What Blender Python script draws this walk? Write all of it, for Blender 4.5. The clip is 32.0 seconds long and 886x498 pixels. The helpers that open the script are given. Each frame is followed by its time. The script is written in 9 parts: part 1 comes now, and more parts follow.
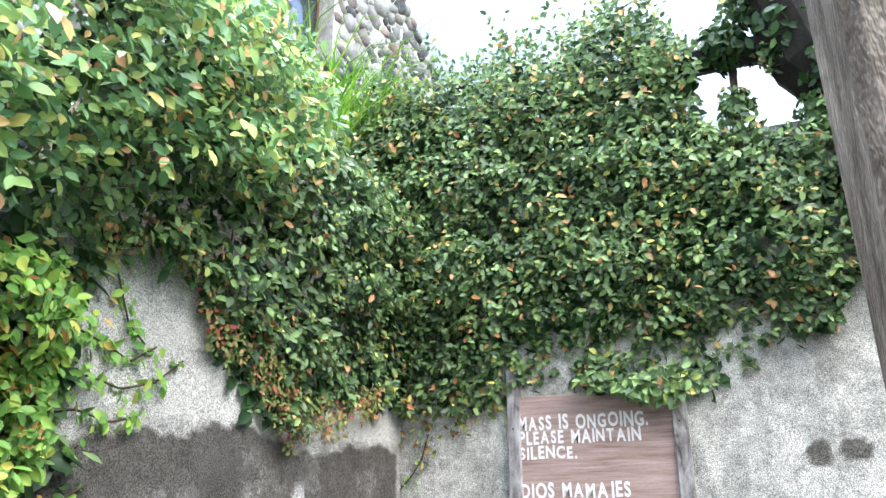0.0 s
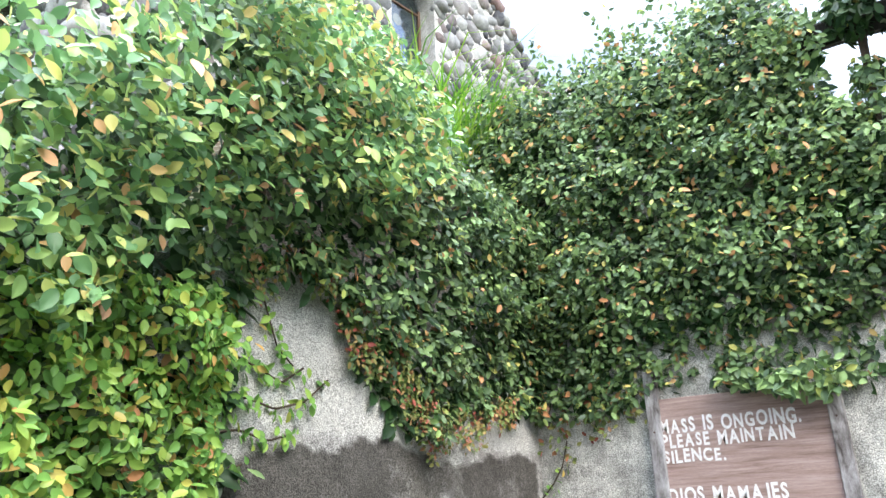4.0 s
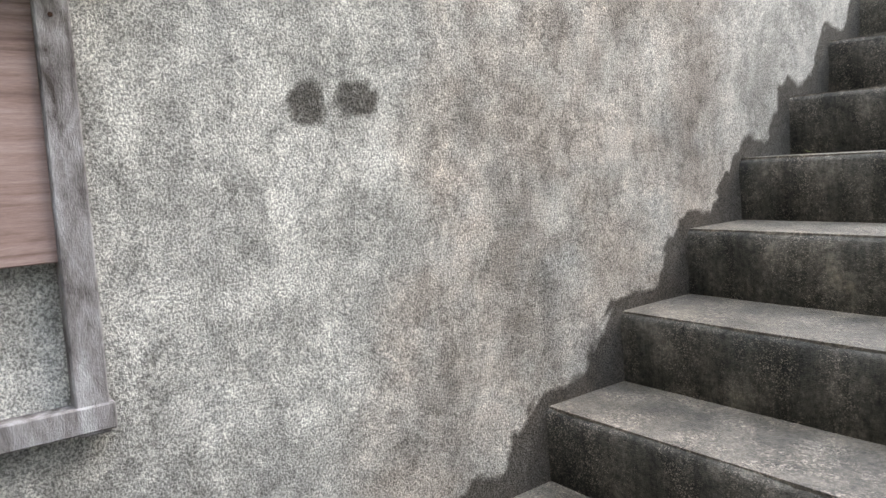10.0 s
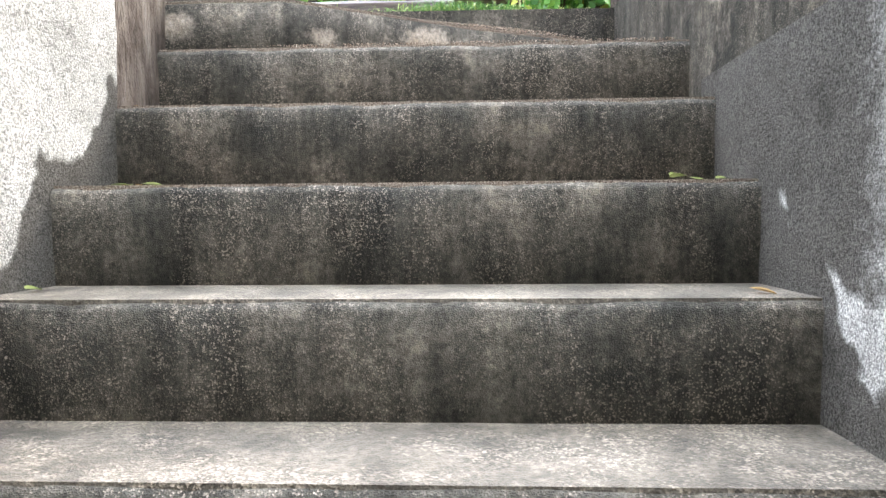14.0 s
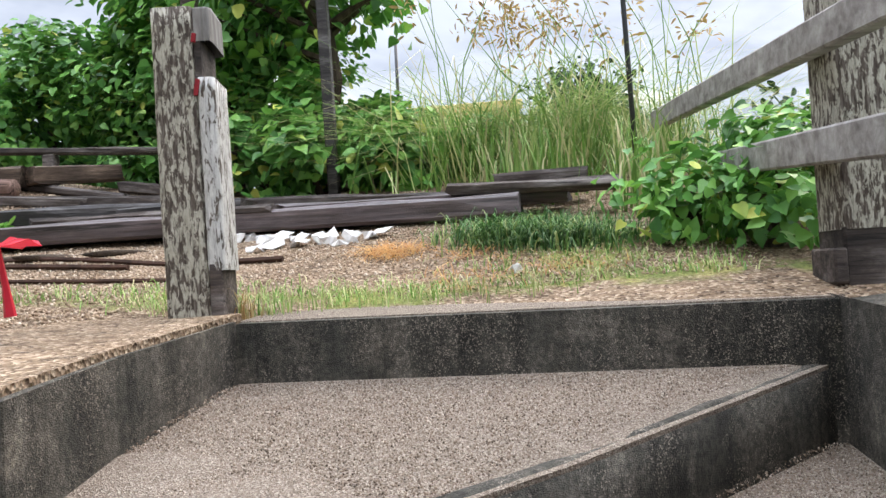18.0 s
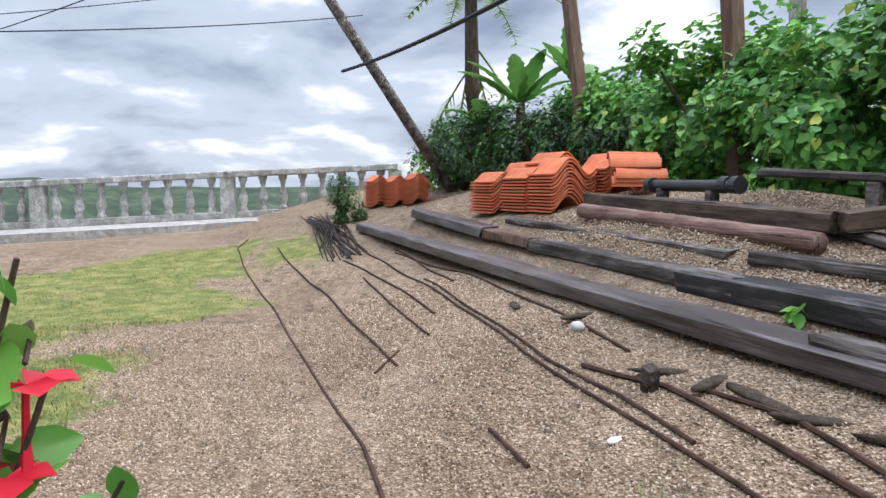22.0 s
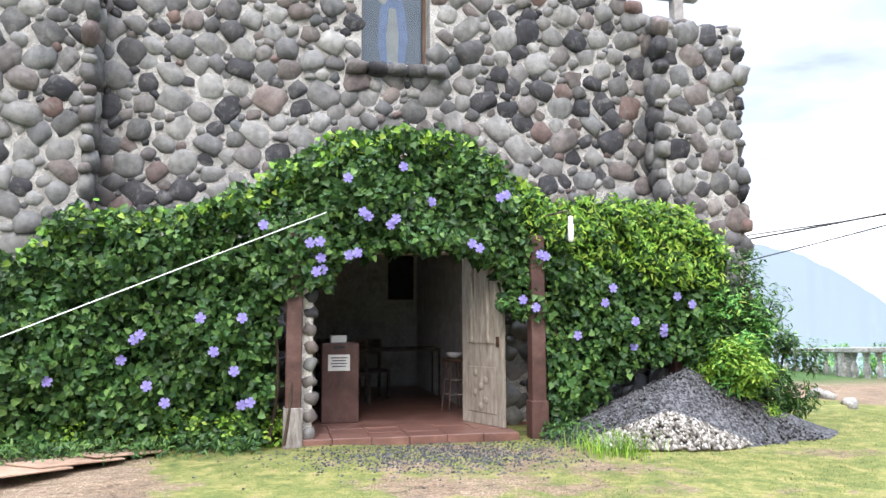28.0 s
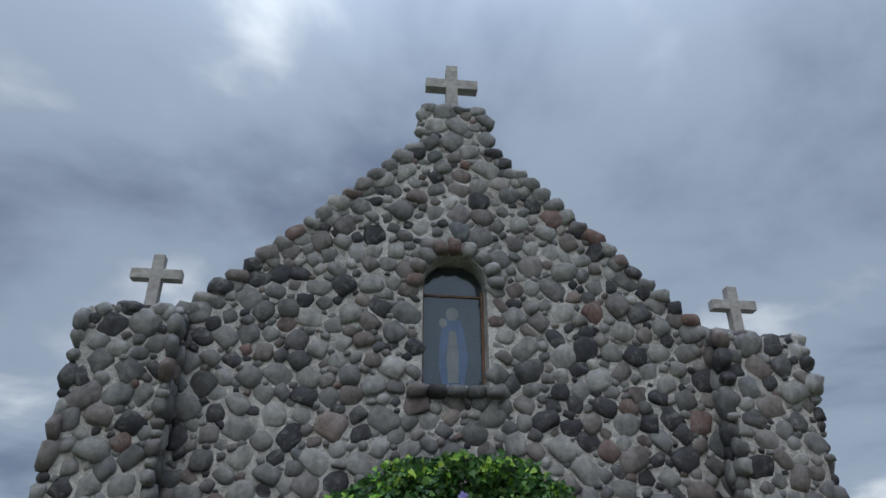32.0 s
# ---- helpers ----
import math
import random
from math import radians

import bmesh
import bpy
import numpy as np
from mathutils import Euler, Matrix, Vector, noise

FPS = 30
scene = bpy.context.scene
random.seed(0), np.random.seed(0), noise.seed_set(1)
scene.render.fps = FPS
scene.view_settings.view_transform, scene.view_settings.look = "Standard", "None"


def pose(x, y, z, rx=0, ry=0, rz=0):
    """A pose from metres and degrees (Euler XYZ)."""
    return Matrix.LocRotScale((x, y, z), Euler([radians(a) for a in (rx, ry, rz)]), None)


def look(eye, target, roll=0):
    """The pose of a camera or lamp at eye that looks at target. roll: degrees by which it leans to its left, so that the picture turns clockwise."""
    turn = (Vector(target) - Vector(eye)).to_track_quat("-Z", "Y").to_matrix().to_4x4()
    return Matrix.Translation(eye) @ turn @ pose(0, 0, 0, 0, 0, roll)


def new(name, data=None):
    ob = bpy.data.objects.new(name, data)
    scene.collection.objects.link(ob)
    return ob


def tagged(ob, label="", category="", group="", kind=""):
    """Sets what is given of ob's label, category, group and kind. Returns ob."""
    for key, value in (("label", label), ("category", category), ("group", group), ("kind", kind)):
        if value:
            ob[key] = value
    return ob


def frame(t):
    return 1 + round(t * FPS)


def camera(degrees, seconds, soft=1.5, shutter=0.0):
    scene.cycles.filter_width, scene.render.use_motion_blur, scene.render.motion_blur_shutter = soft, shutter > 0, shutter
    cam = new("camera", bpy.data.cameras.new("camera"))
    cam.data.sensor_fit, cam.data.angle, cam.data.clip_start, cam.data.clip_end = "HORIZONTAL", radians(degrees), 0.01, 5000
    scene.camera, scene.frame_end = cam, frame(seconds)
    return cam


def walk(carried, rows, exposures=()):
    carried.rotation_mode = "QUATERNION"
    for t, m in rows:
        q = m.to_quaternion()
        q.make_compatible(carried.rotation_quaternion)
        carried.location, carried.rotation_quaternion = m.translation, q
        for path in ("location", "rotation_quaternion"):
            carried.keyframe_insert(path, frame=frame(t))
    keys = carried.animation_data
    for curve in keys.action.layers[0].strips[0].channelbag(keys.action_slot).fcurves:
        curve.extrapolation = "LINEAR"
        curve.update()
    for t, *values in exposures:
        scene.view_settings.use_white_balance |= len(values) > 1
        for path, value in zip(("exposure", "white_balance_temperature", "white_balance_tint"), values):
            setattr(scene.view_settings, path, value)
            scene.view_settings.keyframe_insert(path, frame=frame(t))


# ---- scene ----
# ---- camera ----
cam = camera(62.52, 32.0)
PATH = [
    (0, (2.885, -0.209, 1.238), (1.143, -0.947, 1.888), -0.74),
    (0.5, (2.888, -0.210, 1.262), (1.218, -0.951, 2.076), -1.16),
    (1, (2.910, -0.198, 1.286), (1.414, -0.974, 2.362), 0.79),
    (1.5, (2.917, -0.202, 1.296), (1.520, -0.982, 2.496), 2.24),
    (2, (2.921, -0.206, 1.301), (1.594, -0.981, 2.581), 3.25),
    (2.5, (2.923, -0.209, 1.298), (1.569, -0.993, 2.544), 2.91),
    (3, (2.935, -0.207, 1.279), (1.555, -1.044, 2.461), 2.06),
    (3.5, (2.929, -0.208, 1.252), (1.448, -1.147, 2.213), 0.08),
    (4, (2.916, -0.219, 1.227), (1.335, -1.232, 1.913), -2.22),
    (4.5, (2.901, -0.220, 1.200), (1.201, -1.170, 1.656), -1.87),
    (6.5, (2.906, -0.295, 1.183), (1.020, -0.955, 1.083), -0.76),
    (7, (2.820, -0.336, 1.111), (0.919, -0.944, 0.973), -1.24),
    (7.5, (2.642, -0.439, 1.118), (0.720, -0.963, 0.948), -0.21),
    (8, (2.448, -0.519, 1.055), (0.500, -0.937, 0.881), 0.60),
    (8.5, (2.248, -0.579, 1.011), (0.270, -0.786, 0.799), 1.00),
    (9, (1.927, -0.695, 1.017), (-0.056, -0.565, 0.790), -0.45),
    (9.5, (1.610, -0.743, 1.115), (-0.287, -0.140, 0.922), -3.40),
    (10, (1.312, -0.717, 1.238), (-0.274, 0.480, 1.009), -3.38),
    (10.5, (1.168, -0.624, 1.367), (-0.025, 0.962, 1.122), -2.92),
    (11, (1.067, -0.406, 1.366), (0.255, 1.418, 1.235), -2.74),
    (11.5, (0.962, -0.196, 1.413), (0.577, 1.764, 1.305), -2.24),
    (12, (0.892, 0.010, 1.415), (0.717, 1.997, 1.268), -1.03),
    (12.5, (0.868, 0.263, 1.432), (0.756, 2.256, 1.309), 0.06),
    (13, (0.869, 0.466, 1.602), (0.725, 2.448, 1.375), -1.04),
    (13.5, (0.837, 0.689, 1.675), (0.744, 2.682, 1.544), -0.66),
    (15.5, (0.992, 1.536, 2.066), (0.861, 3.532, 2.019), 0.35),
    (16, (1.000, 1.673, 2.199), (0.816, 3.663, 2.103), -2.27),
    (16.5, (0.942, 1.846, 2.283), (0.784, 3.839, 2.344), -1.54),
    (17, (0.886, 1.980, 2.420), (0.659, 3.965, 2.521), -1.02),
    (17.5, (0.848, 2.139, 2.565), (0.539, 4.114, 2.625), -2.18),
    (18, (0.802, 2.301, 2.655), (0.532, 4.281, 2.728), -3.08),
    (18.5, (0.787, 2.408, 2.816), (0.503, 4.386, 2.893), -3.30),
    (19, (0.827, 2.545, 2.885), (0.483, 4.515, 2.856), -3.04),
    (19.5, (0.826, 2.684, 3.016), (0.292, 4.612, 3.017), -3.37),
    (20, (0.773, 2.776, 3.151), (-0.041, 4.602, 3.084), -2.28),
    (20.5, (0.753, 2.870, 3.211), (-0.492, 4.431, 3.105), -1.64),
    (21, (0.747, 2.987, 3.364), (-0.825, 4.211, 3.197), 0.83),
    (21.5, (0.651, 3.049, 3.428), (-1.083, 4.023, 3.218), 0.62),
    (22, (0.533, 3.121, 3.485), (-1.341, 3.796, 3.311), -0.18),
    (22.5, (0.390, 3.248, 3.592), (-1.536, 3.715, 3.321), 2.61),
    (23, (0.230, 3.320, 3.671), (-1.741, 3.580, 3.450), 0.36),
    (23.5, (0.027, 3.356, 3.703), (-1.955, 3.455, 3.449), -2.96),
    (24, (-0.184, 3.405, 3.749), (-2.159, 3.306, 3.451), -3.38),
    (24.5, (-0.364, 3.417, 3.868), (-2.304, 3.096, 3.508), -1.43),
    (25, (-0.546, 3.383, 3.899), (-2.378, 2.632, 3.615), -2.00),
    (25.5, (-0.663, 3.449, 3.924), (-2.234, 2.249, 3.617), -2.21),
    (27.5, (-1.403, 3.468, 3.852), (-2.283, 1.673, 3.777), 1.10),
    (28, (-1.489, 3.403, 3.868), (-2.254, 1.565, 4.060), -0.16),
    (28.5, (-1.523, 3.384, 3.903), (-2.223, 1.549, 4.283), 0.91),
    (29, (-1.520, 3.384, 3.981), (-2.198, 1.585, 4.534), 1.32),
    (29.5, (-1.534, 3.406, 4.103), (-2.180, 1.658, 4.829), 1.95),
    (30, (-1.581, 3.449, 4.219), (-2.185, 1.747, 5.077), 1.92),
    (30.5, (-1.559, 3.465, 4.275), (-2.155, 1.797, 5.203), 1.56),
    (31, (-1.649, 3.459, 4.239), (-2.214, 1.809, 5.217), 1.24),
    (31.5, (-1.654, 3.475, 4.236), (-2.204, 1.818, 5.213), 0.87),
    (32, (-1.676, 3.515, 4.234), (-2.176, 1.825, 5.178), -0.02),
]
EXPOSURES = [
    (0.0, 2.75, 6500, 10), (1.2, 2.3, 6400, 9), (1.6, 0.5, 5650, 8), (3.3, 0.5, 5650, 9), (3.8, 2.45, 6600, 10), (4.5, 2.75, 6700, 11),
    (6.5, 2.7, 6900, 12), (8.0, 2.55, 6900, 12), (10.0, 2.15, 7000, 13), (11.0, 2.45, 7200, 13), (13.0, 2.72, 7300, 13), (16.0, 2.95, 7000, 12),
    (17.0, 1.92, 6800, 11), (18.0, 1.5, 7300, 14), (20.0, 1.4, 7500, 16), (21.0, 1.3, 7200, 15), (22.0, 1.1, 6800, 13), (23.0, 0.65, 6600, 10),
    (25.5, 0.45, 6400, 10), (27.5, 1.88, 6900, 14), (29.0, 1.6, 6900, 13), (29.6, 0.55, 6300, 9), (30.5, 0.15, 6300, 8), (32.0, 0.1, 6300, 8),
]
walk(cam, [(t, look(eye, target, roll)) for t, eye, target, roll in PATH], EXPOSURES)

# ---- world, sun, light ----
world = bpy.data.worlds.new("overcast_sky")
scene.world = world
world.use_nodes = True
wn, wl = world.node_tree.nodes, world.node_tree.links
wn.clear()
SUN_EL, SUN_AZ = 43.0, 30.0
sky = wn.new("ShaderNodeTexSky")
sky.sky_type, sky.sun_disc = "NISHITA", False
sky.sun_elevation, sky.sun_rotation = radians(SUN_EL), radians(SUN_AZ)
sky_gain = wn.new("ShaderNodeVectorMath")
sky_gain.operation = "SCALE"
sky_gain.inputs["Scale"].default_value = 0.075
tc = wn.new("ShaderNodeTexCoord")
sep = wn.new("ShaderNodeSeparateXYZ")
wl.new(tc.outputs["Generated"], sep.inputs[0])
zup = wn.new("ShaderNodeMath"); zup.operation = "ADD"; zup.inputs[1].default_value = 0.22
zab = wn.new("ShaderNodeMath"); zab.operation = "ABSOLUTE"
wl.new(sep.outputs["Z"], zab.inputs[0]); wl.new(zab.outputs[0], zup.inputs[0])
dx = wn.new("ShaderNodeMath"); dx.operation = "DIVIDE"
dy = wn.new("ShaderNodeMath"); dy.operation = "DIVIDE"
wl.new(sep.outputs["X"], dx.inputs[0]); wl.new(zup.outputs[0], dx.inputs[1])
wl.new(sep.outputs["Y"], dy.inputs[0]); wl.new(zup.outputs[0], dy.inputs[1])
cmb = wn.new("ShaderNodeCombineXYZ")
wl.new(dx.outputs[0], cmb.inputs[0]); wl.new(dy.outputs[0], cmb.inputs[1])
n1 = wn.new("ShaderNodeTexNoise")
n1.inputs["Scale"].default_value, n1.inputs["Detail"].default_value, n1.inputs["Roughness"].default_value = 1.25, 6.0, 0.53
n1.inputs["Distortion"].default_value = 0.25
wl.new(cmb.outputs[0], n1.inputs["Vector"])
ramp = wn.new("ShaderNodeValToRGB")
ramp.color_ramp.interpolation = "EASE"
e = ramp.color_ramp.elements
e[0].position, e[0].color = 0.30, (0.20, 0.255, 0.37, 1)
e[1].position, e[1].color = 0.68, (1.05, 1.1, 1.16, 1)
m = e.new(0.52); m.color = (0.44, 0.525, 0.66, 1)
wl.new(n1.outputs["Fac"], ramp.inputs[0])
mix = wn.new("ShaderNodeMix"); mix.data_type = "RGBA"
mix.inputs[0].default_value = 0.88
wl.new(sky.outputs[0], sky_gain.inputs[0])
wl.new(sky_gain.outputs[0], mix.inputs[6]); wl.new(ramp.outputs[0], mix.inputs[7])
bg = wn.new("ShaderNodeBackground")
bg.inputs["Strength"].default_value = 0.9
wo = wn.new("ShaderNodeOutputWorld")
rise = wn.new("ShaderNodeMath"); rise.operation = "POWER"; rise.inputs[1].default_value = 8.0
wl.new(zab.outputs[0], rise.inputs[0])
dome = wn.new("ShaderNodeMath"); dome.operation = "MULTIPLY_ADD"
dome.inputs[1].default_value, dome.inputs[2].default_value = 6.8, 0.77
wl.new(rise.outputs[0], dome.inputs[0])
shine = wn.new("ShaderNodeVectorMath"); shine.operation = "SCALE"
wl.new(mix.outputs[2], shine.inputs[0]); wl.new(dome.outputs[0], shine.inputs["Scale"])
wl.new(shine.outputs[0], bg.inputs[0]); wl.new(bg.outputs[0], wo.inputs[0])
sun = new("sun", bpy.data.lights.new("sun", "SUN"))
sun.data.energy, sun.data.angle, sun.data.color = 1.1, radians(40), (1.0, 0.97, 0.93)
sun.matrix_world = pose(0, 0, 30, 90 - SUN_EL, 0, 180 - SUN_AZ)

# ---- materials ----
def material(name, rough=0.8, metal=0.0, spec=0.3):
    mat = bpy.data.materials.new(name)
    mat.use_nodes = True
    nt = mat.node_tree
    b = nt.nodes["Principled BSDF"]
    b.inputs["Roughness"].default_value, b.inputs["Metallic"].default_value = rough, metal
    b.inputs["Specular IOR Level"].default_value = spec
    return mat, nt, b

def coords(nt, scale=(1, 1, 1), space="Object"):
    t, mp = nt.nodes.new("ShaderNodeTexCoord"), nt.nodes.new("ShaderNodeMapping")
    mp.inputs["Scale"].default_value = scale
    nt.links.new(t.outputs[space], mp.inputs[0])
    return mp.outputs[0]

def world_coords(nt, scale=(1, 1, 1)):
    t, mp = nt.nodes.new("ShaderNodeNewGeometry"), nt.nodes.new("ShaderNodeMapping")
    mp.inputs["Scale"].default_value = scale
    nt.links.new(t.outputs["Position"], mp.inputs[0])
    return mp.outputs[0]

def noise_tex(nt, vec, scale, detail=4, rough=0.6, dist=0.0):
    n = nt.nodes.new("ShaderNodeTexNoise")
    n.inputs["Scale"].default_value, n.inputs["Detail"].default_value = scale, detail
    n.inputs["Roughness"].default_value, n.inputs["Distortion"].default_value = rough, dist
    nt.links.new(vec, n.inputs["Vector"])
    return n.outputs["Fac"]

def ramp_of(nt, fac, stops, mode="LINEAR"):
    r = nt.nodes.new("ShaderNodeValToRGB")
    r.color_ramp.interpolation = mode
    el = r.color_ramp.elements
    while len(el) < len(stops):
        el.new(0.5)
    for k, (p, c) in zip(el, stops):
        k.position = p
        k.color = (*c, 1) if len(c) == 3 else c
    nt.links.new(fac, r.inputs[0])
    return r.outputs[0]

def grey(v):
    return (v, v, v)

def mixed(nt, fac, a, b, mode="MIX"):
    m = nt.nodes.new("ShaderNodeMix")
    m.data_type, m.blend_type = "RGBA", mode
    for s, v in ((m.inputs[0], fac), (m.inputs[6], a), (m.inputs[7], b)):
        if isinstance(v, (int, float)):
            s.default_value = v
        elif isinstance(v, tuple):
            s.default_value = (*v, 1)
        else:
            nt.links.new(v, s)
    return m.outputs[2]

def bumped(nt, b, height, strength=0.4, dist=0.01):
    n = nt.nodes.new("ShaderNodeBump")
    n.inputs["Strength"].default_value, n.inputs["Distance"].default_value = strength, dist
    nt.links.new(height, n.inputs["Height"])
    nt.links.new(n.outputs[0], b.inputs["Normal"])

def grained(name, stops, scale=3, rough=0.8, spec=0.3, per_object=0.3):
    """Weathered planks: stains, long grain along x, black checks."""
    mat, nt, b = material(name, rough, 0, spec)
    v, long_, check = coords(nt, (0.8, 4, 4)), coords(nt, (1.2, 34, 34)), coords(nt, (0.7, 16, 16))
    big, grain, crack = noise_tex(nt, v, scale, 7, 0.7, 0.3), noise_tex(nt, long_, 2.2, 6, 0.7, 0.2), noise_tex(nt, check, 2.0, 8, 0.75, 0.1)
    col = ramp_of(nt, big, stops)
    col = mixed(nt, 1.0, col, ramp_of(nt, grain, [(0.34, grey(0.5)), (0.5, grey(1.0)), (0.66, grey(1.55))]), "MULTIPLY")
    col = mixed(nt, ramp_of(nt, crack, [(0.56, grey(0)), (0.62, grey(0.9))]), col, (0.012, 0.010, 0.009))
    oi, hs, mr = nt.nodes.new("ShaderNodeObjectInfo"), nt.nodes.new("ShaderNodeHueSaturation"), nt.nodes.new("ShaderNodeMapRange")
    mr.inputs[3].default_value, mr.inputs[4].default_value = 1 - per_object, 1 + per_object
    nt.links.new(oi.outputs["Random"], mr.inputs[0]), nt.links.new(mr.outputs[0], hs.inputs["Value"]), nt.links.new(col, hs.inputs["Color"])
    nt.links.new(hs.outputs[0], b.inputs["Base Color"])
    bumped(nt, b, grain, 0.6, 0.006)
    return mat

def noisy(name, stops, scale=6, grain=120, rough=0.85, bump=0.4, dist=0.006, spec=0.25, stretch=(1, 1, 1), metal=0.0, per_object=0.0, world_space=False, grain_mix=0.35):
    """A surface with broad stains and fine grain."""
    mat, nt, b = material(name, rough, metal, spec)
    v = world_coords(nt, stretch) if world_space else coords(nt, stretch)
    big, fine = noise_tex(nt, v, scale, 6, 0.65, 0.3), noise_tex(nt, v, grain, 3, 0.7)
    col = ramp_of(nt, big, stops)
    fr = ramp_of(nt, fine, [(0.25, grey(0.35)), (0.75, grey(0.75))])
    col = mixed(nt, grain_mix, col, mixed(nt, 1.0, col, fr, "OVERLAY"))
    if per_object:
        oi = nt.nodes.new("ShaderNodeObjectInfo")
        hs = nt.nodes.new("ShaderNodeHueSaturation")
        mr = nt.nodes.new("ShaderNodeMapRange")
        mr.inputs[3].default_value, mr.inputs[4].default_value = 1 - per_object, 1 + per_object
        nt.links.new(oi.outputs["Random"], mr.inputs[0])
        nt.links.new(mr.outputs[0], hs.inputs["Value"])
        nt.links.new(col, hs.inputs["Color"])
        col = hs.outputs[0]
    nt.links.new(col, b.inputs["Base Color"])
    bumped(nt, b, fine, bump, dist)
    return mat

def foliage(name, stops, trans=0.3, rough=0.45, value=0.35):
    """Leaves: each takes its own colour from the row of stops."""
    mat, nt, b = material(name, rough, 0, 0.3)
    g = nt.nodes.new("ShaderNodeNewGeometry")
    col = ramp_of(nt, g.outputs["Random Per Island"], stops)
    v = world_coords(nt)
    patch = noise_tex(nt, v, 2.2, 3)
    col = mixed(nt, 1.0, col, ramp_of(nt, patch, [(0.3, grey(1 - value)), (0.7, grey(1 + value * 0.6))]), "MULTIPLY")
    nt.links.new(col, b.inputs["Base Color"])
    tr = nt.nodes.new("ShaderNodeBsdfTranslucent")
    nt.links.new(col, tr.inputs[0])
    ms = nt.nodes.new("ShaderNodeMixShader")
    ms.inputs[0].default_value = 0.75 * trans
    out = nt.nodes["Material Output"]
    nt.links.new(b.outputs[0], ms.inputs[1]); nt.links.new(tr.outputs[0], ms.inputs[2]); nt.links.new(ms.outputs[0], out.inputs[0])
    return mat

def stained_plaster(name, base, light, dark, wash=0.5):
    """Rough-cast wall: pale plaster, dark algae, runs of dirt, sandy grain."""
    mat, nt, b = material(name, 0.92, 0, 0.15)
    v = world_coords(nt)
    streak = world_coords(nt, (2.6, 2.6, 0.55))
    n_big, n_mid, n_run = noise_tex(nt, v, 1.1, 5, 0.6, 0.4), noise_tex(nt, v, 4.5, 7, 0.72, 0.5), noise_tex(nt, streak, 2.4, 6, 0.7, 0.3)
    grain, fine = noise_tex(nt, v, 230, 2, 0.8), noise_tex(nt, v, 62, 5, 0.8)
    col = ramp_of(nt, n_mid, [(0.30, tuple(0.76 * c for c in base)), (0.46, base), (0.60, light)])
    col = mixed(nt, ramp_of(nt, n_run, [(0.46, grey(0)), (0.70, grey(0.8 * wash))]), col, dark)
    col = mixed(nt, ramp_of(nt, n_big, [(0.48, grey(0)), (0.66, grey(0.55 * wash))]), col, (dark[0] + 0.075, dark[1] + 0.055, dark[2] + 0.045))
    blot = noise_tex(nt, v, 17, 9, 0.8, 0.2)
    col = mixed(nt, 1.0, col, ramp_of(nt, blot, [(0.36, grey(0.68)), (0.48, grey(0.97)), (0.64, grey(1.18))]), "MULTIPLY")
    pa = nt.nodes.new("ShaderNodeAttribute"); pa.attribute_name = "pale"
    tear = noise_tex(nt, v, 34, 6, 0.75, 0.3)
    def torn(value, reach, stops):
        lift = nt.nodes.new("ShaderNodeMath"); lift.operation = "MULTIPLY_ADD"
        lift.inputs[1].default_value = reach
        base_ = nt.nodes.new("ShaderNodeMath"); base_.operation = "SUBTRACT"; base_.inputs[1].default_value = 0.5 * reach
        nt.links.new(value, base_.inputs[0]), nt.links.new(tear, lift.inputs[0]), nt.links.new(base_.outputs[0], lift.inputs[2])
        return ramp_of(nt, lift.outputs[0], stops)
    col = mixed(nt, torn(pa.outputs["Fac"], 0.8, [(0.0, grey(0)), (0.22, grey(0.15)), (0.34, grey(0.5)), (0.75, grey(1))]), col, mixed(nt, 0.75, col, light))
    da = nt.nodes.new("ShaderNodeAttribute"); da.attribute_name = "damp"
    col = mixed(nt, torn(da.outputs["Fac"], 1.1, [(0.26, grey(0)), (0.33, grey(0.34)), (0.50, grey(0.58)), (0.74, grey(0.92))]), col, mixed(nt, 0.25, (0.045, 0.042, 0.036), mixed(nt, 1.0, col, (0.30, 0.275, 0.255), "MULTIPLY")))
    ra = nt.nodes.new("ShaderNodeAttribute"); ra.attribute_name = "rusty"
    col = mixed(nt, ra.outputs["Fac"], col, mixed(nt, 1.0, col, (0.84, 0.72, 0.65), "MULTIPLY"))
    col = mixed(nt, 1.0, col, ramp_of(nt, grain, [(0.40, grey(0.50)), (0.5, grey(1.0)), (0.60, grey(1.45))]), "MULTIPLY")
    col = mixed(nt, 1.0, col, ramp_of(nt, fine, [(0.36, grey(0.84)), (0.5, grey(1.02)), (0.64, grey(1.19))]), "MULTIPLY")
    nt.links.new(col, b.inputs["Base Color"])
    add = nt.nodes.new("ShaderNodeMath"); add.operation = "ADD"
    nt.links.new(grain, add.inputs[0]); nt.links.new(fine, add.inputs[1])
    bumped(nt, b, add.outputs[0], 0.7, 0.007)
    return mat

plaster = stained_plaster("rough_cast_plaster", (0.375, 0.365, 0.33), (0.56, 0.545, 0.495), (0.10, 0.10, 0.10), 0.55)
plaster_dark = stained_plaster("dirty_rough_cast", (0.315, 0.305, 0.29), (0.52, 0.51, 0.475), (0.09, 0.085, 0.085), 0.6)
plaster_pale = stained_plaster("pale_rough_cast", (0.42, 0.42, 0.41), (0.62, 0.62, 0.61), (0.14, 0.145, 0.15), 0.5)

